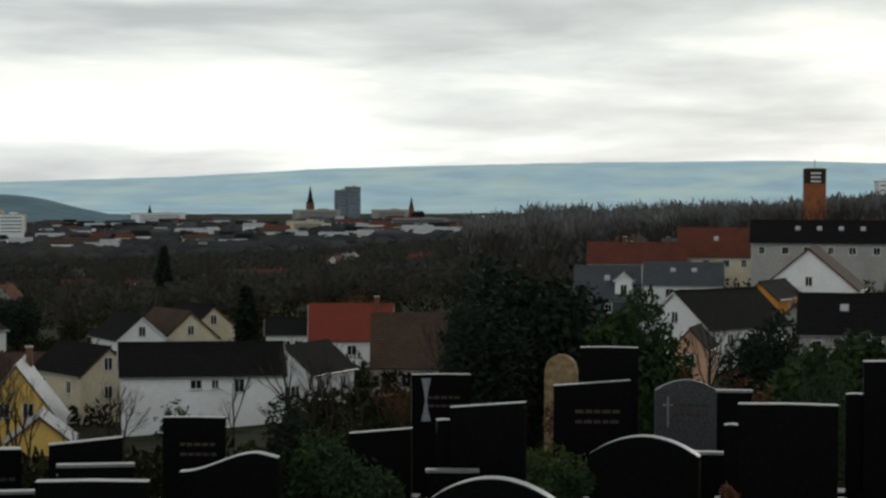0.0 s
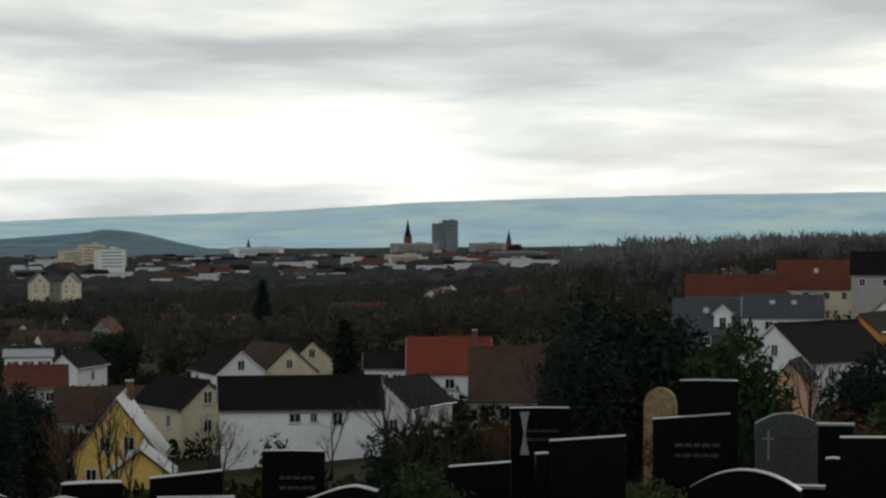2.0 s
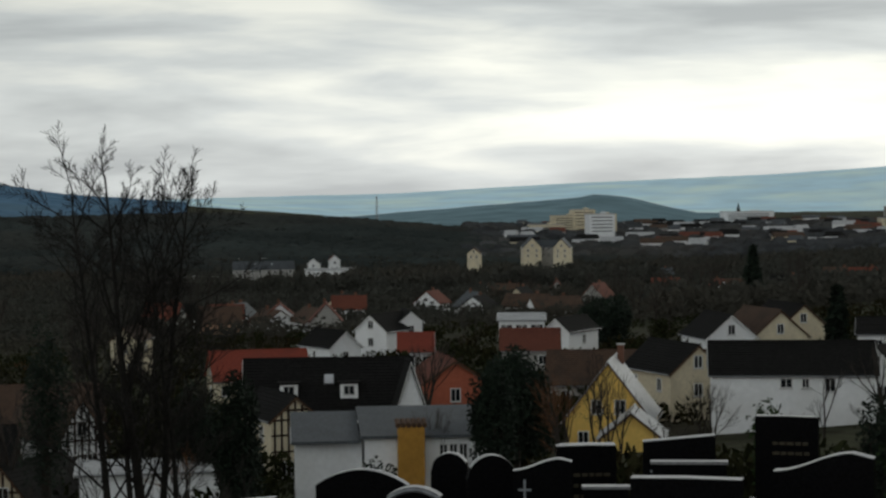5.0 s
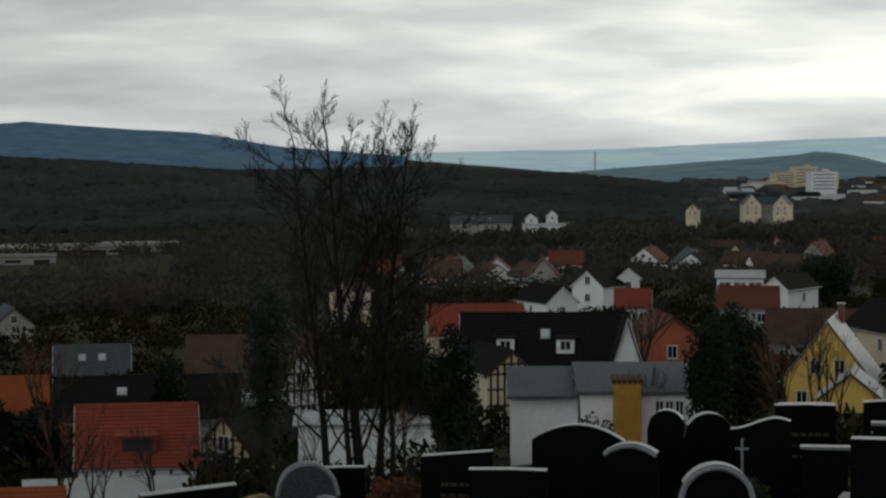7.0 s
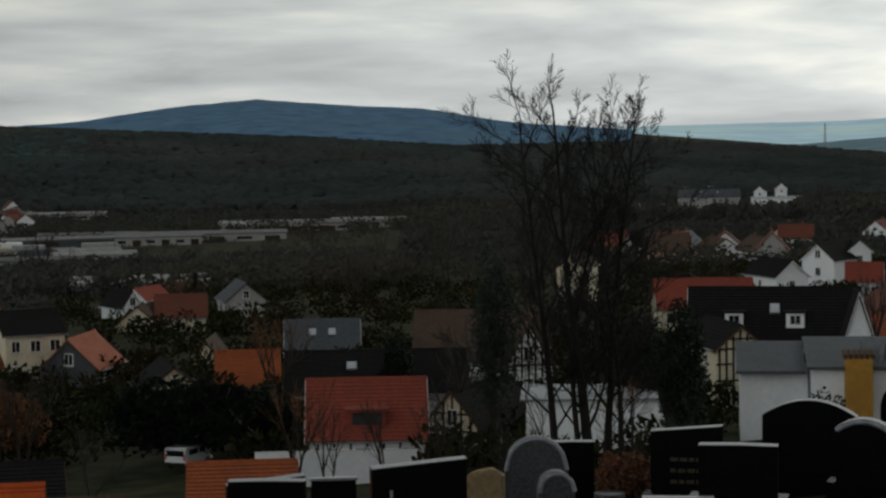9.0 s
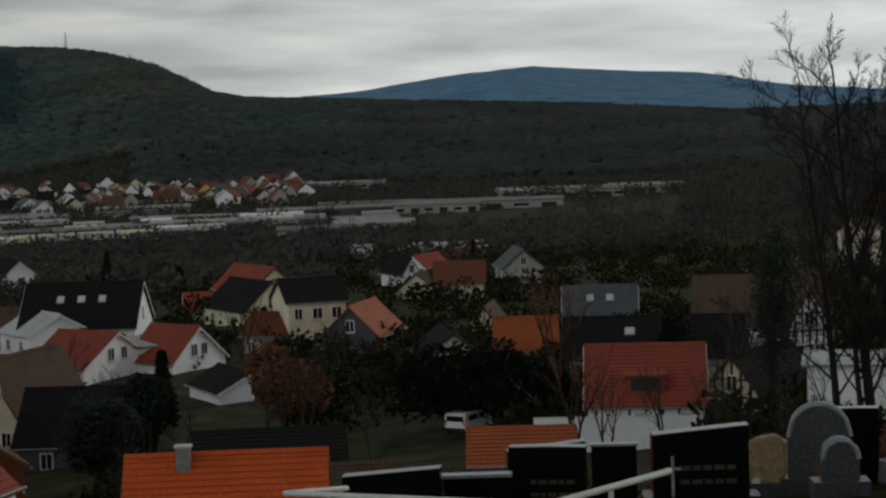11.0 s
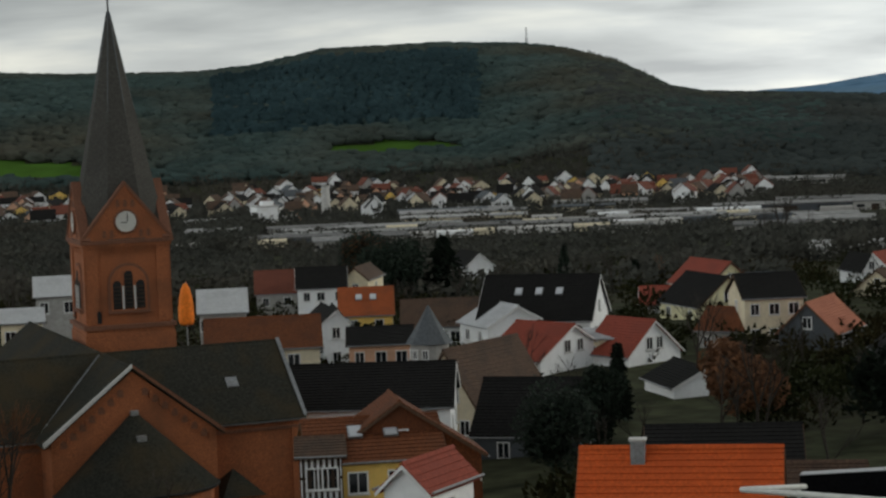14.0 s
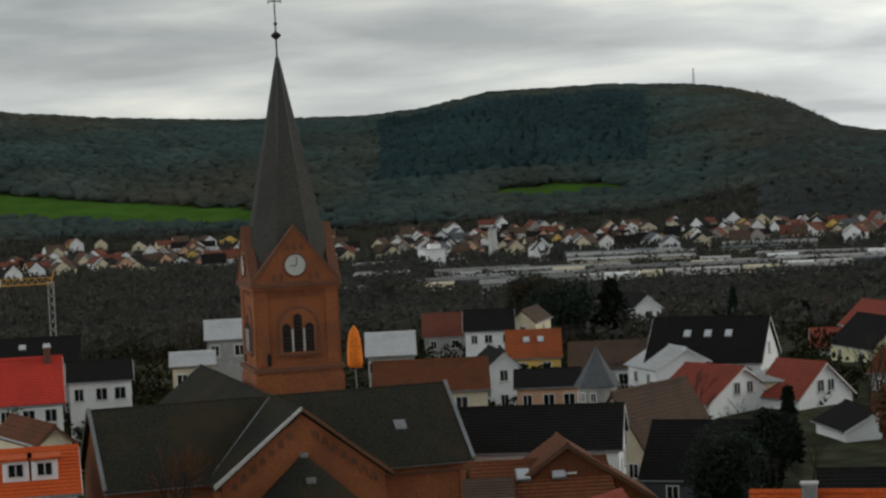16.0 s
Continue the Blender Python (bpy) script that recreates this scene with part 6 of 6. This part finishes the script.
far_spire(-166.88, 2694.84, -7.47, 9.95, 3.54)
far_spire(-44.47, 2999.67, -23.57, 7.11, 0.85)
far_spire(-379.06, 2774.22, -33.26, 6.63, 7.78)


# ---- the tall bare tree and the other winter trees ----
def at(bearing, r):
    return -r * math.sin(radians(bearing)), r * math.cos(radians(bearing))


def bough(wood, twigs, rng, p, d, length, radius, level, rise):
    """A limb in bent lengths that turns upwards and carries the next finer limbs."""
    n = (9, 6, 4, 2)[level]
    count = (21, 9, 8, 0)[level]
    path = [Vector(p)]
    for i in range(n):
        d = (d + Vector((rng.gauss(0, 1), rng.gauss(0, 1), rng.gauss(0, 0.5))) * (0.05, 0.13, 0.2, 0.2)[level] + Vector((0, 0, rise))).normalized()
        path.append(path[-1] + d * length / n)
    for i in range(n):
        a, b = max(0.012, radius * (1 - 0.88 * i / n)), max(0.011, radius * (1 - 0.88 * (i + 1) / n))
        (wood if level < 2 else twigs).tube(path[i], path[i + 1], a, b, (8, 5, 3, 3)[level])
    for k in range(count):
        f = (0.22, 0.25, 0.2)[level] + (0.98 - 0.22) * (k + rng.random()) / count
        f = min(0.99, f)
        i = min(n - 1, int(f * n))
        q = path[i].lerp(path[i + 1], f * n - i)
        along = (path[i + 1] - path[i]).normalized()
        g = k * 2.4 + rng.uniform(-0.5, 0.5)
        side = along.orthogonal().normalized()
        side = side * math.cos(g) + along.cross(side) * math.sin(g)
        way = (along * rng.uniform(0.8, 1.1) + side * rng.uniform(0.45, 0.8)).normalized()
        size = length * (0.31, 0.42, 0.55)[level] * rng.uniform(0.65, 1.15) * (1.15 - 0.62 * f)
        bough(wood, twigs, rng, q, way, size, radius * (0.30, 0.42, 0.5)[level] * (1.1 - 0.5 * f), level + 1, (0.0, 0.10, 0.07, 0.03)[level])


def big_tree(x, y, top, turn):
    """A tall tree of five stems that part near the ground, with low spreading limbs."""
    rng = random.Random(14)
    base = land(x, y) - 0.2
    h = (top - base) * 0.94
    wood, twigs = Geo(), Geo()
    for px, py, lean, tall, r in ((0.25, 0.0, -0.035, 1.0, 0.27), (0.6, 0.3, 0.07, 0.96, 0.2), (-0.7, 0.2, -0.15, 0.96, 0.2), (-0.1, -0.5, -0.08, 0.93, 0.16), (0.9, -0.2, 0.14, 0.9, 0.15)):
        bough(wood, twigs, rng, (px, py, 0), Vector((lean, rng.uniform(-0.05, 0.05), 1)).normalized(), h * tall, r, 0, 0.012)
    for px, lean in ((-0.5, -1.0), (0.7, 0.9), (0.9, 1.25), (-0.3, -0.6), (0.3, 0.5)):
        bough(wood, twigs, rng, (px, 0, 0.3), Vector((lean, rng.uniform(-0.3, 0.3), 1)).normalized(), h * 0.33, 0.1, 1, 0.1)
    t = thing("bare_tree", "tall bare winter tree with several stems", "tree", pose(x, y, base, 0, 0, turn))
    part("trunk", wood, TWIG_DARK, t)
    part("crown", twigs, TWIG_DARK, t)
    return t


x, y = at(23.75, 88)
big_tree(x, y, 88 * math.tan(radians(1.05)), 23.75)

VARIANTS = []
for i, (height, depth, spread) in enumerate(((7.0, 4, 0.6), (9.5, 4, 0.5), (6.0, 4, 0.75), (11.0, 4, 0.45), (8.0, 4, 0.65))):
    wood, twigs = bare_tree_meshes(20 + i, height, depth, 1 + i % 2, spread)
    VARIANTS.append((height, wood.mesh("trunk", BARK), twigs.mesh("crown", TWIG), twigs.mesh("crown", TWIG_RUST)))


def bare_tree(x, y, scale, kind, turn, rust=False):
    height, wood, twigs, rusty = VARIANTS[kind]
    t = thing("bare_tree", "leafless rust brown garden tree" if rust else "leafless dark brown winter tree", "tree", pose(x, y, land(x, y) - 0.2, 0, 0, turn), "winter trees of the valley")
    s = Matrix.Diagonal((scale, scale, scale, 1))
    part("trunk", wood, BARK, t, m=s)
    part("crown", rusty if rust else twigs, TWIG, t, m=s)
    return t


rng = random.Random(5)
# gardens between the houses
for i in range(140):
    b, r = rng.uniform(-12, 62), 130 * (420 / 130) ** rng.random()
    x, y = at(b, r)
    bare_tree(x, y, rng.uniform(0.6, 1.0), rng.randrange(5), rng.uniform(0, 360), rng.random() < 0.12)
# the wooded valley floor
for i in range(60):
    b, r = rng.uniform(-3, 40), 420 * (750 / 420) ** rng.random()
    x, y = at(b, r)
    bare_tree(x, y, rng.uniform(0.9, 1.5), rng.randrange(5), rng.uniform(0, 360))
# edge of the wood on the rise
for i in range(75):
    b, r = rng.uniform(-13, 0.3), rng.uniform(545, 620)
    x, y = at(b, r)
    bare_tree(x, y, rng.uniform(1.0, 1.35), (1, 3)[rng.randrange(2)], rng.uniform(0, 360))
x, y = at(39.4, 165)
bare_tree(x, y, 1.0, 2, 30, True)
x, y = at(39.8, 160)
bare_tree(x, y, 0.9, 4, 130)
for b, r, s in ((5.6, 170, 0.9), (4.2, 165, 0.8), (3.0, 150, 1.0), (2.2, 140, 0.9), (47.9, 112, 0.6), (-8.6, 235, 0.9), (-10.2, 240, 1.0), (-9.4, 250, 1.1), (-11.0, 230, 0.9), (-7.6, 245, 0.8), (-11.6, 255, 1.1), (21.5, 95, 0.7), (26.0, 100, 0.8), (25.2, 92, 0.6), (27.6, 120, 0.8)):
    x, y = at(b, r)
    bare_tree(x, y, s, 0, b * 40)


# ---- small houses of the valley and of the far village ----
def small_house(rng, label, wall, roof, L, W, eave, rise, detail):
    """A prototype of a small house, built at the origin."""
    h = thing("small_house", label, "house", pose(0, 0, 0), "houses of the valley")
    part("wall", Geo().extrude([(-L / 2, -W / 2, -3), (-L / 2, W / 2, -3), (-L / 2, W / 2, eave), (-L / 2, 0, eave + rise), (-L / 2, -W / 2, eave)][::-1], (L, 0, 0)), wall, h)
    for s in (-1, 1):
        o = [(-L / 2 - 0.4, 0, eave + rise + 0.25), (-L / 2 - 0.4, s * (W / 2 + 0.5), eave - 0.1), (-L / 2 - 0.4, s * (W / 2 + 0.5), eave - 0.35), (-L / 2 - 0.4, 0, eave + rise)]
        part("roof", Geo().extrude(o[::-s], (L + 0.8, 0, 0)), roof, h)
    if detail:
        part("chimney", Geo().box(L * 0.2, 0.3, eave + rise + 0.3, 0.7, 0.6, 1.4), CHIMNEY_BRICK, h)
    for i in range(detail):
        for k in (0, 1):
            if eave - 1.4 - 2.6 * k > 0.3:
                part("window", Geo().box(((i + 0.5) / detail - 0.5) * L, -W / 2 - 0.03, eave - 1.4 - 2.6 * k, 1.1, 0.08, 1.2), GLASS, h)
    for py in (-W * 0.2, W * 0.2) if detail else (0,):
        for end in (-1, 1):
            part("window", Geo().box(end * (L / 2 + 0.03), py, eave - 1.2, 0.08, 1.0, 1.2), GLASS, h)
    return h


LOOKS = [
    ("small white house with dark roof", PLASTER_WHITE, ROOF_DARK), ("small white house with red roof", PLASTER_WHITE, ROOF_REDBROWN),
    ("small cream house with brown roof", PLASTER_CREAM, ROOF_BROWN), ("small white cottage with dark roof", PLASTER_WHITE, ROOF_DARK),
    ("small cream house with dark roof", PLASTER_CREAM, ROOF_DARK), ("small grey house with red brown roof", PLASTER_GREY, ROOF_REDBROWN),
    ("small white house with slate roof", PLASTER_WHITE, ROOF_SLATE), ("small salmon house with brown roof", PLASTER_SALMON, ROOF_BROWN),
    ("small white house with brown roof", PLASTER_WHITE, ROOF_BROWN),
]
rng = random.Random(8)
PROTOTYPES = [small_house(rng, label, wall, roof, rng.uniform(9, 13), rng.uniform(7.5, 9.5), rng.uniform(4.0, 5.4), rng.uniform(3.0, 4.4), 3) for label, wall, roof in LOOKS]
PROTOTYPES += [small_house(rng, label, wall, roof, rng.uniform(8, 12), rng.uniform(7, 9), rng.uniform(3.6, 5.0), rng.uniform(3.0, 4.4), 0) for label, wall, roof in LOOKS]
used = set()


def put_house(b, r, turn, scale=1.0):
    x, y = at(b, r)
    k = rng.randrange(len(LOOKS)) + (len(LOOKS) if r > 1000 else 0)
    m = pose(x, y, land(x, y) + 0.2 - 2.2 * (scale < 1), 0, 0, turn)
    if r > 1000:
        m = m @ pose(0, 0, 1.0)
    if k in used:
        return copy_thing(PROTOTYPES[k], m)
    used.add(k)
    PROTOTYPES[k].matrix_basis = m
    return PROTOTYPES[k]


# scattered among the trees of the valley
for i in range(26):
    b = rng.uniform(-1, 18)
    put_house(b, 620 * (1000 / 620) ** rng.random(), b + rng.choice((0, 20, 70, 90, 110, -25)), 0.72)
for i in range(18):
    b = rng.uniform(9, 24)
    put_house(b, rng.uniform(510, 650), b + rng.choice((0, 20, 70, 90, 110, -25)), 0.72)
# beyond the works, at the foot of the hill
for i in range(185):
    b = rng.uniform(38.5, 64)
    r = rng.uniform(1020, 1230 + 110 * min(1, max(0, (b - 42) / 6)))
    put_house(b, r, b + rng.choice((0, 75, 90, 100, 110, 65)))
# on the rise
for i in range(12):
    b = rng.uniform(-13, -4)
    put_house(b, rng.uniform(410, 520), b + rng.choice((0, 15, 75, 100)))


# low sheds, loading platforms and rows of waggons of the works
for i in range(18):
    b, r = rng.uniform(35.5, 53), rng.uniform(680, 990)
    x, y = at(b, r)
    shed(x, y, land(x, y) + rng.uniform(2.6, 4.2), rng.uniform(20, 60), b, rng.uniform(5, 9), rng.choice((SHED_ROOF, ROOF_SLATE, SHED_ROOF)), rng.choice((PLASTER_GREY, PLASTER_CREAM, CLAD_GREY)), rng.uniform(-8, 14), "low loading shed of the goods yard", 3)


def waggon_row(b, r, skew, count):
    """A row of goods waggons standing on one track."""
    for i in range(count):
        if rng.random() < 0.25:
            continue
        mat = rng.choice((COPING, PLASTER_CREAM, PLASTER_GREY, CLAD_GREY, PLASTER_WHITE))
        x, y = at(b, r)
        a = radians(b + skew)
        x, y = x + math.cos(a) * 13.2 * (i - count / 2), y + math.sin(a) * 13.2 * (i - count / 2)
        t = thing("goods_waggon", "covered goods waggon standing on a siding", "waggon", pose(x, y, land(x, y), 0, 0, b + skew), "waggons of the goods yard")
        part("body", Geo().extrude([(-6.1, -1.4, 1.1), (-6.1, 1.4, 1.1), (-6.1, 1.4, 3.3), (-6.1, 0.8, 3.8), (-6.1, -0.8, 3.8), (-6.1, -1.4, 3.3)][::-1], (12.2, 0, 0)), mat, t)
        part("underframe", Geo().box(0, 0, 0.7, 11.6, 2.2, 0.8), RUBBER, t)


for b, r, skew, count in ((47.8, 720, 5, 6), (43.6, 735, 6, 5), (40.2, 770, 7, 6), (45.4, 820, 4, 6), (41.2, 860, 5, 7), (51.2, 705, 4, 5), (38.0, 830, 8, 5)):
    waggon_row(b, r, skew, count)


# ---- far roofs of the town: pale, red and grey blocks in the plain ----
def town_house(b, r, w, h, mat, roof):
    x, y = at(b, r)
    t = thing("town_house", "distant pale town building with flat pitched roof", "building", pose(x, y, land(x, y) - 0.5, 0, 0, b + rng.uniform(-25, 25)), "roofs of the town")
    part("wall", Geo().box(0, 0, h / 2, w, 12, h), mat, t)
    part("roof", Geo().extrude([(-w / 2 - 0.4, -6.6, h), (-w / 2 - 0.4, 6.6, h), (-w / 2 - 0.4, 0, h + 3.4)][::-1], (w + 0.8, 0, 0)), roof, t)
    part("window_band", Geo().box(0, -6.06, h * 0.6, w * 0.8, 0.12, 1.3), GLASS, t)


for i in range(190):
    town_house(rng.uniform(-2.5, 14), rng.uniform(1500, 2450), rng.uniform(8, 24), rng.uniform(5, 9), rng.choice((PLASTER_WHITE, PLASTER_CREAM, PLASTER_GREY, PLASTER_WHITE, PLASTER_WHITE)), rng.choice((ROOF_REDBROWN, ROOF_DARK, ROOF_BROWN, ROOF_PALE, ROOF_SLATE)))


# ---- far woods: countless small crowns on the ridges and in the plain ----
def woods(name, label, mat, spots, seed):
    rng = random.Random(seed)
    vs, fs = [], []
    for x, y, h, w in spots(rng):
        z = land(x, y) - 0.5
        n = len(vs)
        a0 = rng.uniform(0, 6.28)
        mid = rng.uniform(0.4, 0.65)
        vs.append((x + rng.gauss(0, 0.12) * w, y + rng.gauss(0, 0.12) * w, z + h))
        for ring, f, k in ((0, 0.9, 0.33), (1, mid, 0.52), (2, 0.05, 0.36)):
            for i in range(5):
                g = a0 + 1.2566 * i + 0.4 * ring
                q = w * k * rng.uniform(0.6, 1.3)
                vs.append((x + q * math.cos(g), y + q * math.sin(g), z + h * min(0.98, f * rng.uniform(0.85, 1.15))))
        for i in range(5):
            j = (i + 1) % 5
            fs.append((n, n + 1 + i, n + 1 + j))
            fs.append((n + 1 + i, n + 6 + i, n + 6 + j, n + 1 + j))
            fs.append((n + 6 + i, n + 11 + i, n + 11 + j, n + 6 + j))
    me = bpy.data.meshes.new(name)
    me.from_pydata(vs, [], fs)
    me.materials.append(mat)
    me.polygons.foreach_set("use_smooth", [True] * len(me.polygons))
    return tagged(new(name, me), label, "woods", kind="stuff")


def ridge_spots(b0, b1, r0, r1, count, h, w):
    def spots(rng):
        for i in range(count):
            b, r = rng.uniform(b0, b1), math.sqrt(rng.uniform(r0 * r0, r1 * r1))
            if in_field(b, r):
                continue
            x, y = at(b, r)
            yield x, y, h * rng.uniform(0.6, 1.2), w * rng.uniform(0.7, 1.3)
    return spots


def twigs_of(name, label, mat, spots, seed, pieces, wide, long, lean=0.5):
    """Leafless crowns far off: sprays of thin upright slivers round short trunks."""
    rng = random.Random(seed)
    vs, fs = [], []
    for x, y, h, w in spots(rng):
        z = land(x, y) - 0.3
        for i in range(pieces):
            g, q = rng.uniform(0, 6.28), w * 0.5 * math.sqrt(rng.random())
            f = rng.uniform(0.05, 0.8) * (1 - 0.35 * q / w)
            p = Vector((x + q * math.cos(g), y + q * math.sin(g), z + h * f))
            u = Vector((math.cos(g) * lean * rng.random(), math.sin(g) * lean * rng.random(), 1)).normalized() * h * long * rng.uniform(0.6, 1.3)
            k = rng.uniform(0, 3.14)
            d = Vector((math.cos(k), math.sin(k), 0)) * wide * w * rng.uniform(0.5, 1.2)
            n = len(vs)
            vs += [p - d, p + d, p + u + d * 0.4, p + u - d * 0.2]
            fs.append((n, n + 1, n + 2, n + 3))
    me = bpy.data.meshes.new(name)
    me.from_pydata(vs, [], fs)
    me.materials.append(mat)
    return tagged(new(name, me), label, "woods", kind="stuff")


def garden_spots(b0, b1, r0, r1, count, h, w):
    """Between the houses, but not on the open ground before the fronts that stand free."""
    free = ((3.6, 9.6, 120, 192), (9.6, 13.4, 120, 184), (14.0, 20.8, 100, 150), (27.6, 33.8, 105, 150), (44.8, 64, 90, 175), (37.2, 44.5, 60, 100), (39.0, 46.5, 140, 214), (-9, -5, 150, 228), (33.5, 35.2, 95, 172), (34.5, 38.5, 120, 165))

    def spots(rng):
        for i in range(count):
            b, r = rng.uniform(b0, b1), r0 * (r1 / r0) ** rng.random()
            if any(a < b < c and d < r < e for a, c, d, e in free):
                continue
            x, y = at(b, r)
            yield x, y, h * rng.uniform(0.5, 1.2), w * rng.uniform(0.6, 1.3)
    return spots


def crest_spots(rng):
    """Single trees that stand out against the sky on the hill's steep end and along its top."""
    for i in range(60):
        x, y = at(rng.uniform(41.2, 43.4), 1975 + rng.gauss(0, 8))
        yield x, y, rng.uniform(6, 10), rng.uniform(5, 8)
    for i in range(110):
        x, y = at(rng.uniform(43.4, 64), 1995 + rng.gauss(0, 10))
        yield x, y, rng.uniform(4, 8), rng.uniform(6, 10)


woods("ridge_woods", "bare brown winter woods covering the near ridge", WOODS_RIDGE, ridge_spots(10, 43, 1250, 1790, 15000, 6, 12), 1)
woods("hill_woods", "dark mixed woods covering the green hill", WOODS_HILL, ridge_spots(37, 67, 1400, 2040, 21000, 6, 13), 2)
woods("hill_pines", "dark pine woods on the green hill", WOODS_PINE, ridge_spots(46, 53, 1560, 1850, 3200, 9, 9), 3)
twigs_of("rise_woods", "bare grey winter wood on the rise", WOODS_RISE, ridge_spots(-14, -0.7, 612, 720, 2600, 17, 6), 4, 60, 0.07, 0.1, 0.9)
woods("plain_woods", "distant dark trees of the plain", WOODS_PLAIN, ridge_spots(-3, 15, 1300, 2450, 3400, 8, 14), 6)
twigs_of("crest_trees", "thin bare trees along the crest of the hill", WOODS_RIDGE, crest_spots, 12, 30, 0.06, 0.3, 0.8)
twigs_of("foot_woods", "bare dark trees before the ridge", WOODS, ridge_spots(10, 23, 820, 900, 700, 12, 9), 13, 34, 0.11, 0.15, 1.2)
for n, spots in enumerate((ridge_spots(-3, 28.5, 650, 1300, 3900, 8, 8), ridge_spots(-3, 10, 470, 650, 700, 8, 8), ridge_spots(10, 28.5, 470, 650, 500, 5, 7), ridge_spots(28.5, 39, 450, 610, 700, 7, 8), ridge_spots(28.5, 39, 960, 1300, 700, 7, 8), ridge_spots(29, 39, 610, 960, 160, 3.5, 6))):
    twigs_of("valley_woods", "bare dark trees of the valley floor", WOODS, spots, 50 + n, 40, 0.09, 0.14, 1.2)
twigs_of("yard_woods", "bare dark trees between the tracks and sheds", WOODS, ridge_spots(39, 54, 690, 990, 750, 5, 7), 17, 34, 0.1, 0.15, 1.2)
twigs_of("meadow_woods", "bare dark trees beyond the church", WOODS, ridge_spots(52, 66, 640, 1010, 1300, 7, 8), 18, 36, 0.1, 0.15, 1.2)
twigs_of("works_woods", "bare dark trees round the works", WOODS, ridge_spots(38, 66, 330, 680, 1500, 5, 6), 7, 30, 0.12, 0.16, 1.3)
twigs_of("village_woods", "dark bushes between the far houses", WOODS, ridge_spots(38, 66, 990, 1420, 4200, 6.5, 8), 8, 18, 0.10, 0.3, 1.0)
twigs_of("slope_bushes", "dark bushes and hedges between the houses", BUSHES, garden_spots(-12, 64, 100, 470, 3600, 3.4, 3.8), 9, 72, 0.075, 0.15, 1.4)


# ---- the rest of the far village, too small to pick apart ----
def far_village(count):
    vs, fs, ms = [], [], []
    rng = random.Random(31)
    for i in range(count):
        b = rng.uniform(38.5, 65)
        x, y = at(b, rng.uniform(1080, 1250 + 110 * min(1, max(0, (b - 42) / 6))))
        z, a = land(x, y) - 1, radians(b + rng.choice((0, 75, 90, 100, 20)))
        L, W, e, h = rng.uniform(4.5, 6.5), rng.uniform(3.8, 4.8), rng.uniform(5, 6.2), rng.uniform(8.4, 9.8)
        c, s = math.cos(a), math.sin(a)
        n = len(vs)
        for px, py, pz in ((-L, -W, 0), (L, -W, 0), (L, W, 0), (-L, W, 0), (-L, -W, e), (L, -W, e), (L, W, e), (-L, W, e), (-L, 0, h), (L, 0, h)):
            vs.append((x + px * c - py * s, y + px * s + py * c, z + pz))
        wall, roof = rng.choice((0, 0, 1, 1, 2)), rng.choice((3, 3, 3, 4, 5))
        for f in ((0, 1, 5, 4), (2, 3, 7, 6), (1, 2, 6, 9, 5), (3, 0, 4, 8, 7)):
            fs.append(tuple(k + n for k in f))
            ms.append(wall)
        m = len(vs)
        for px, py, pz in ((-L, -W, e), (L, -W, e), (L, W, e), (-L, W, e), (-L, 0, h), (L, 0, h)):
            px, py = px * 1.07, py * 1.14
            vs.append((x + px * c - py * s, y + px * s + py * c, z + pz + 0.15))
        for f in ((0, 1, 5, 4), (2, 3, 4, 5)):
            fs.append(tuple(k + m for k in f))
            ms.append(roof)
    me = bpy.data.meshes.new("far_village_houses")
    me.from_pydata(vs, [], fs)
    for k in (PLASTER_WHITE, PLASTER_CREAM, PLASTER_YELLOW, ROOF_DARK, ROOF_REDBROWN, ROOF_BROWN):
        me.materials.append(k)
    me.polygons.foreach_set("material_index", ms)
    return tagged(new("far_village_houses", me), "small far houses at the foot of the hill", "houses", kind="stuff")


far_village(150)
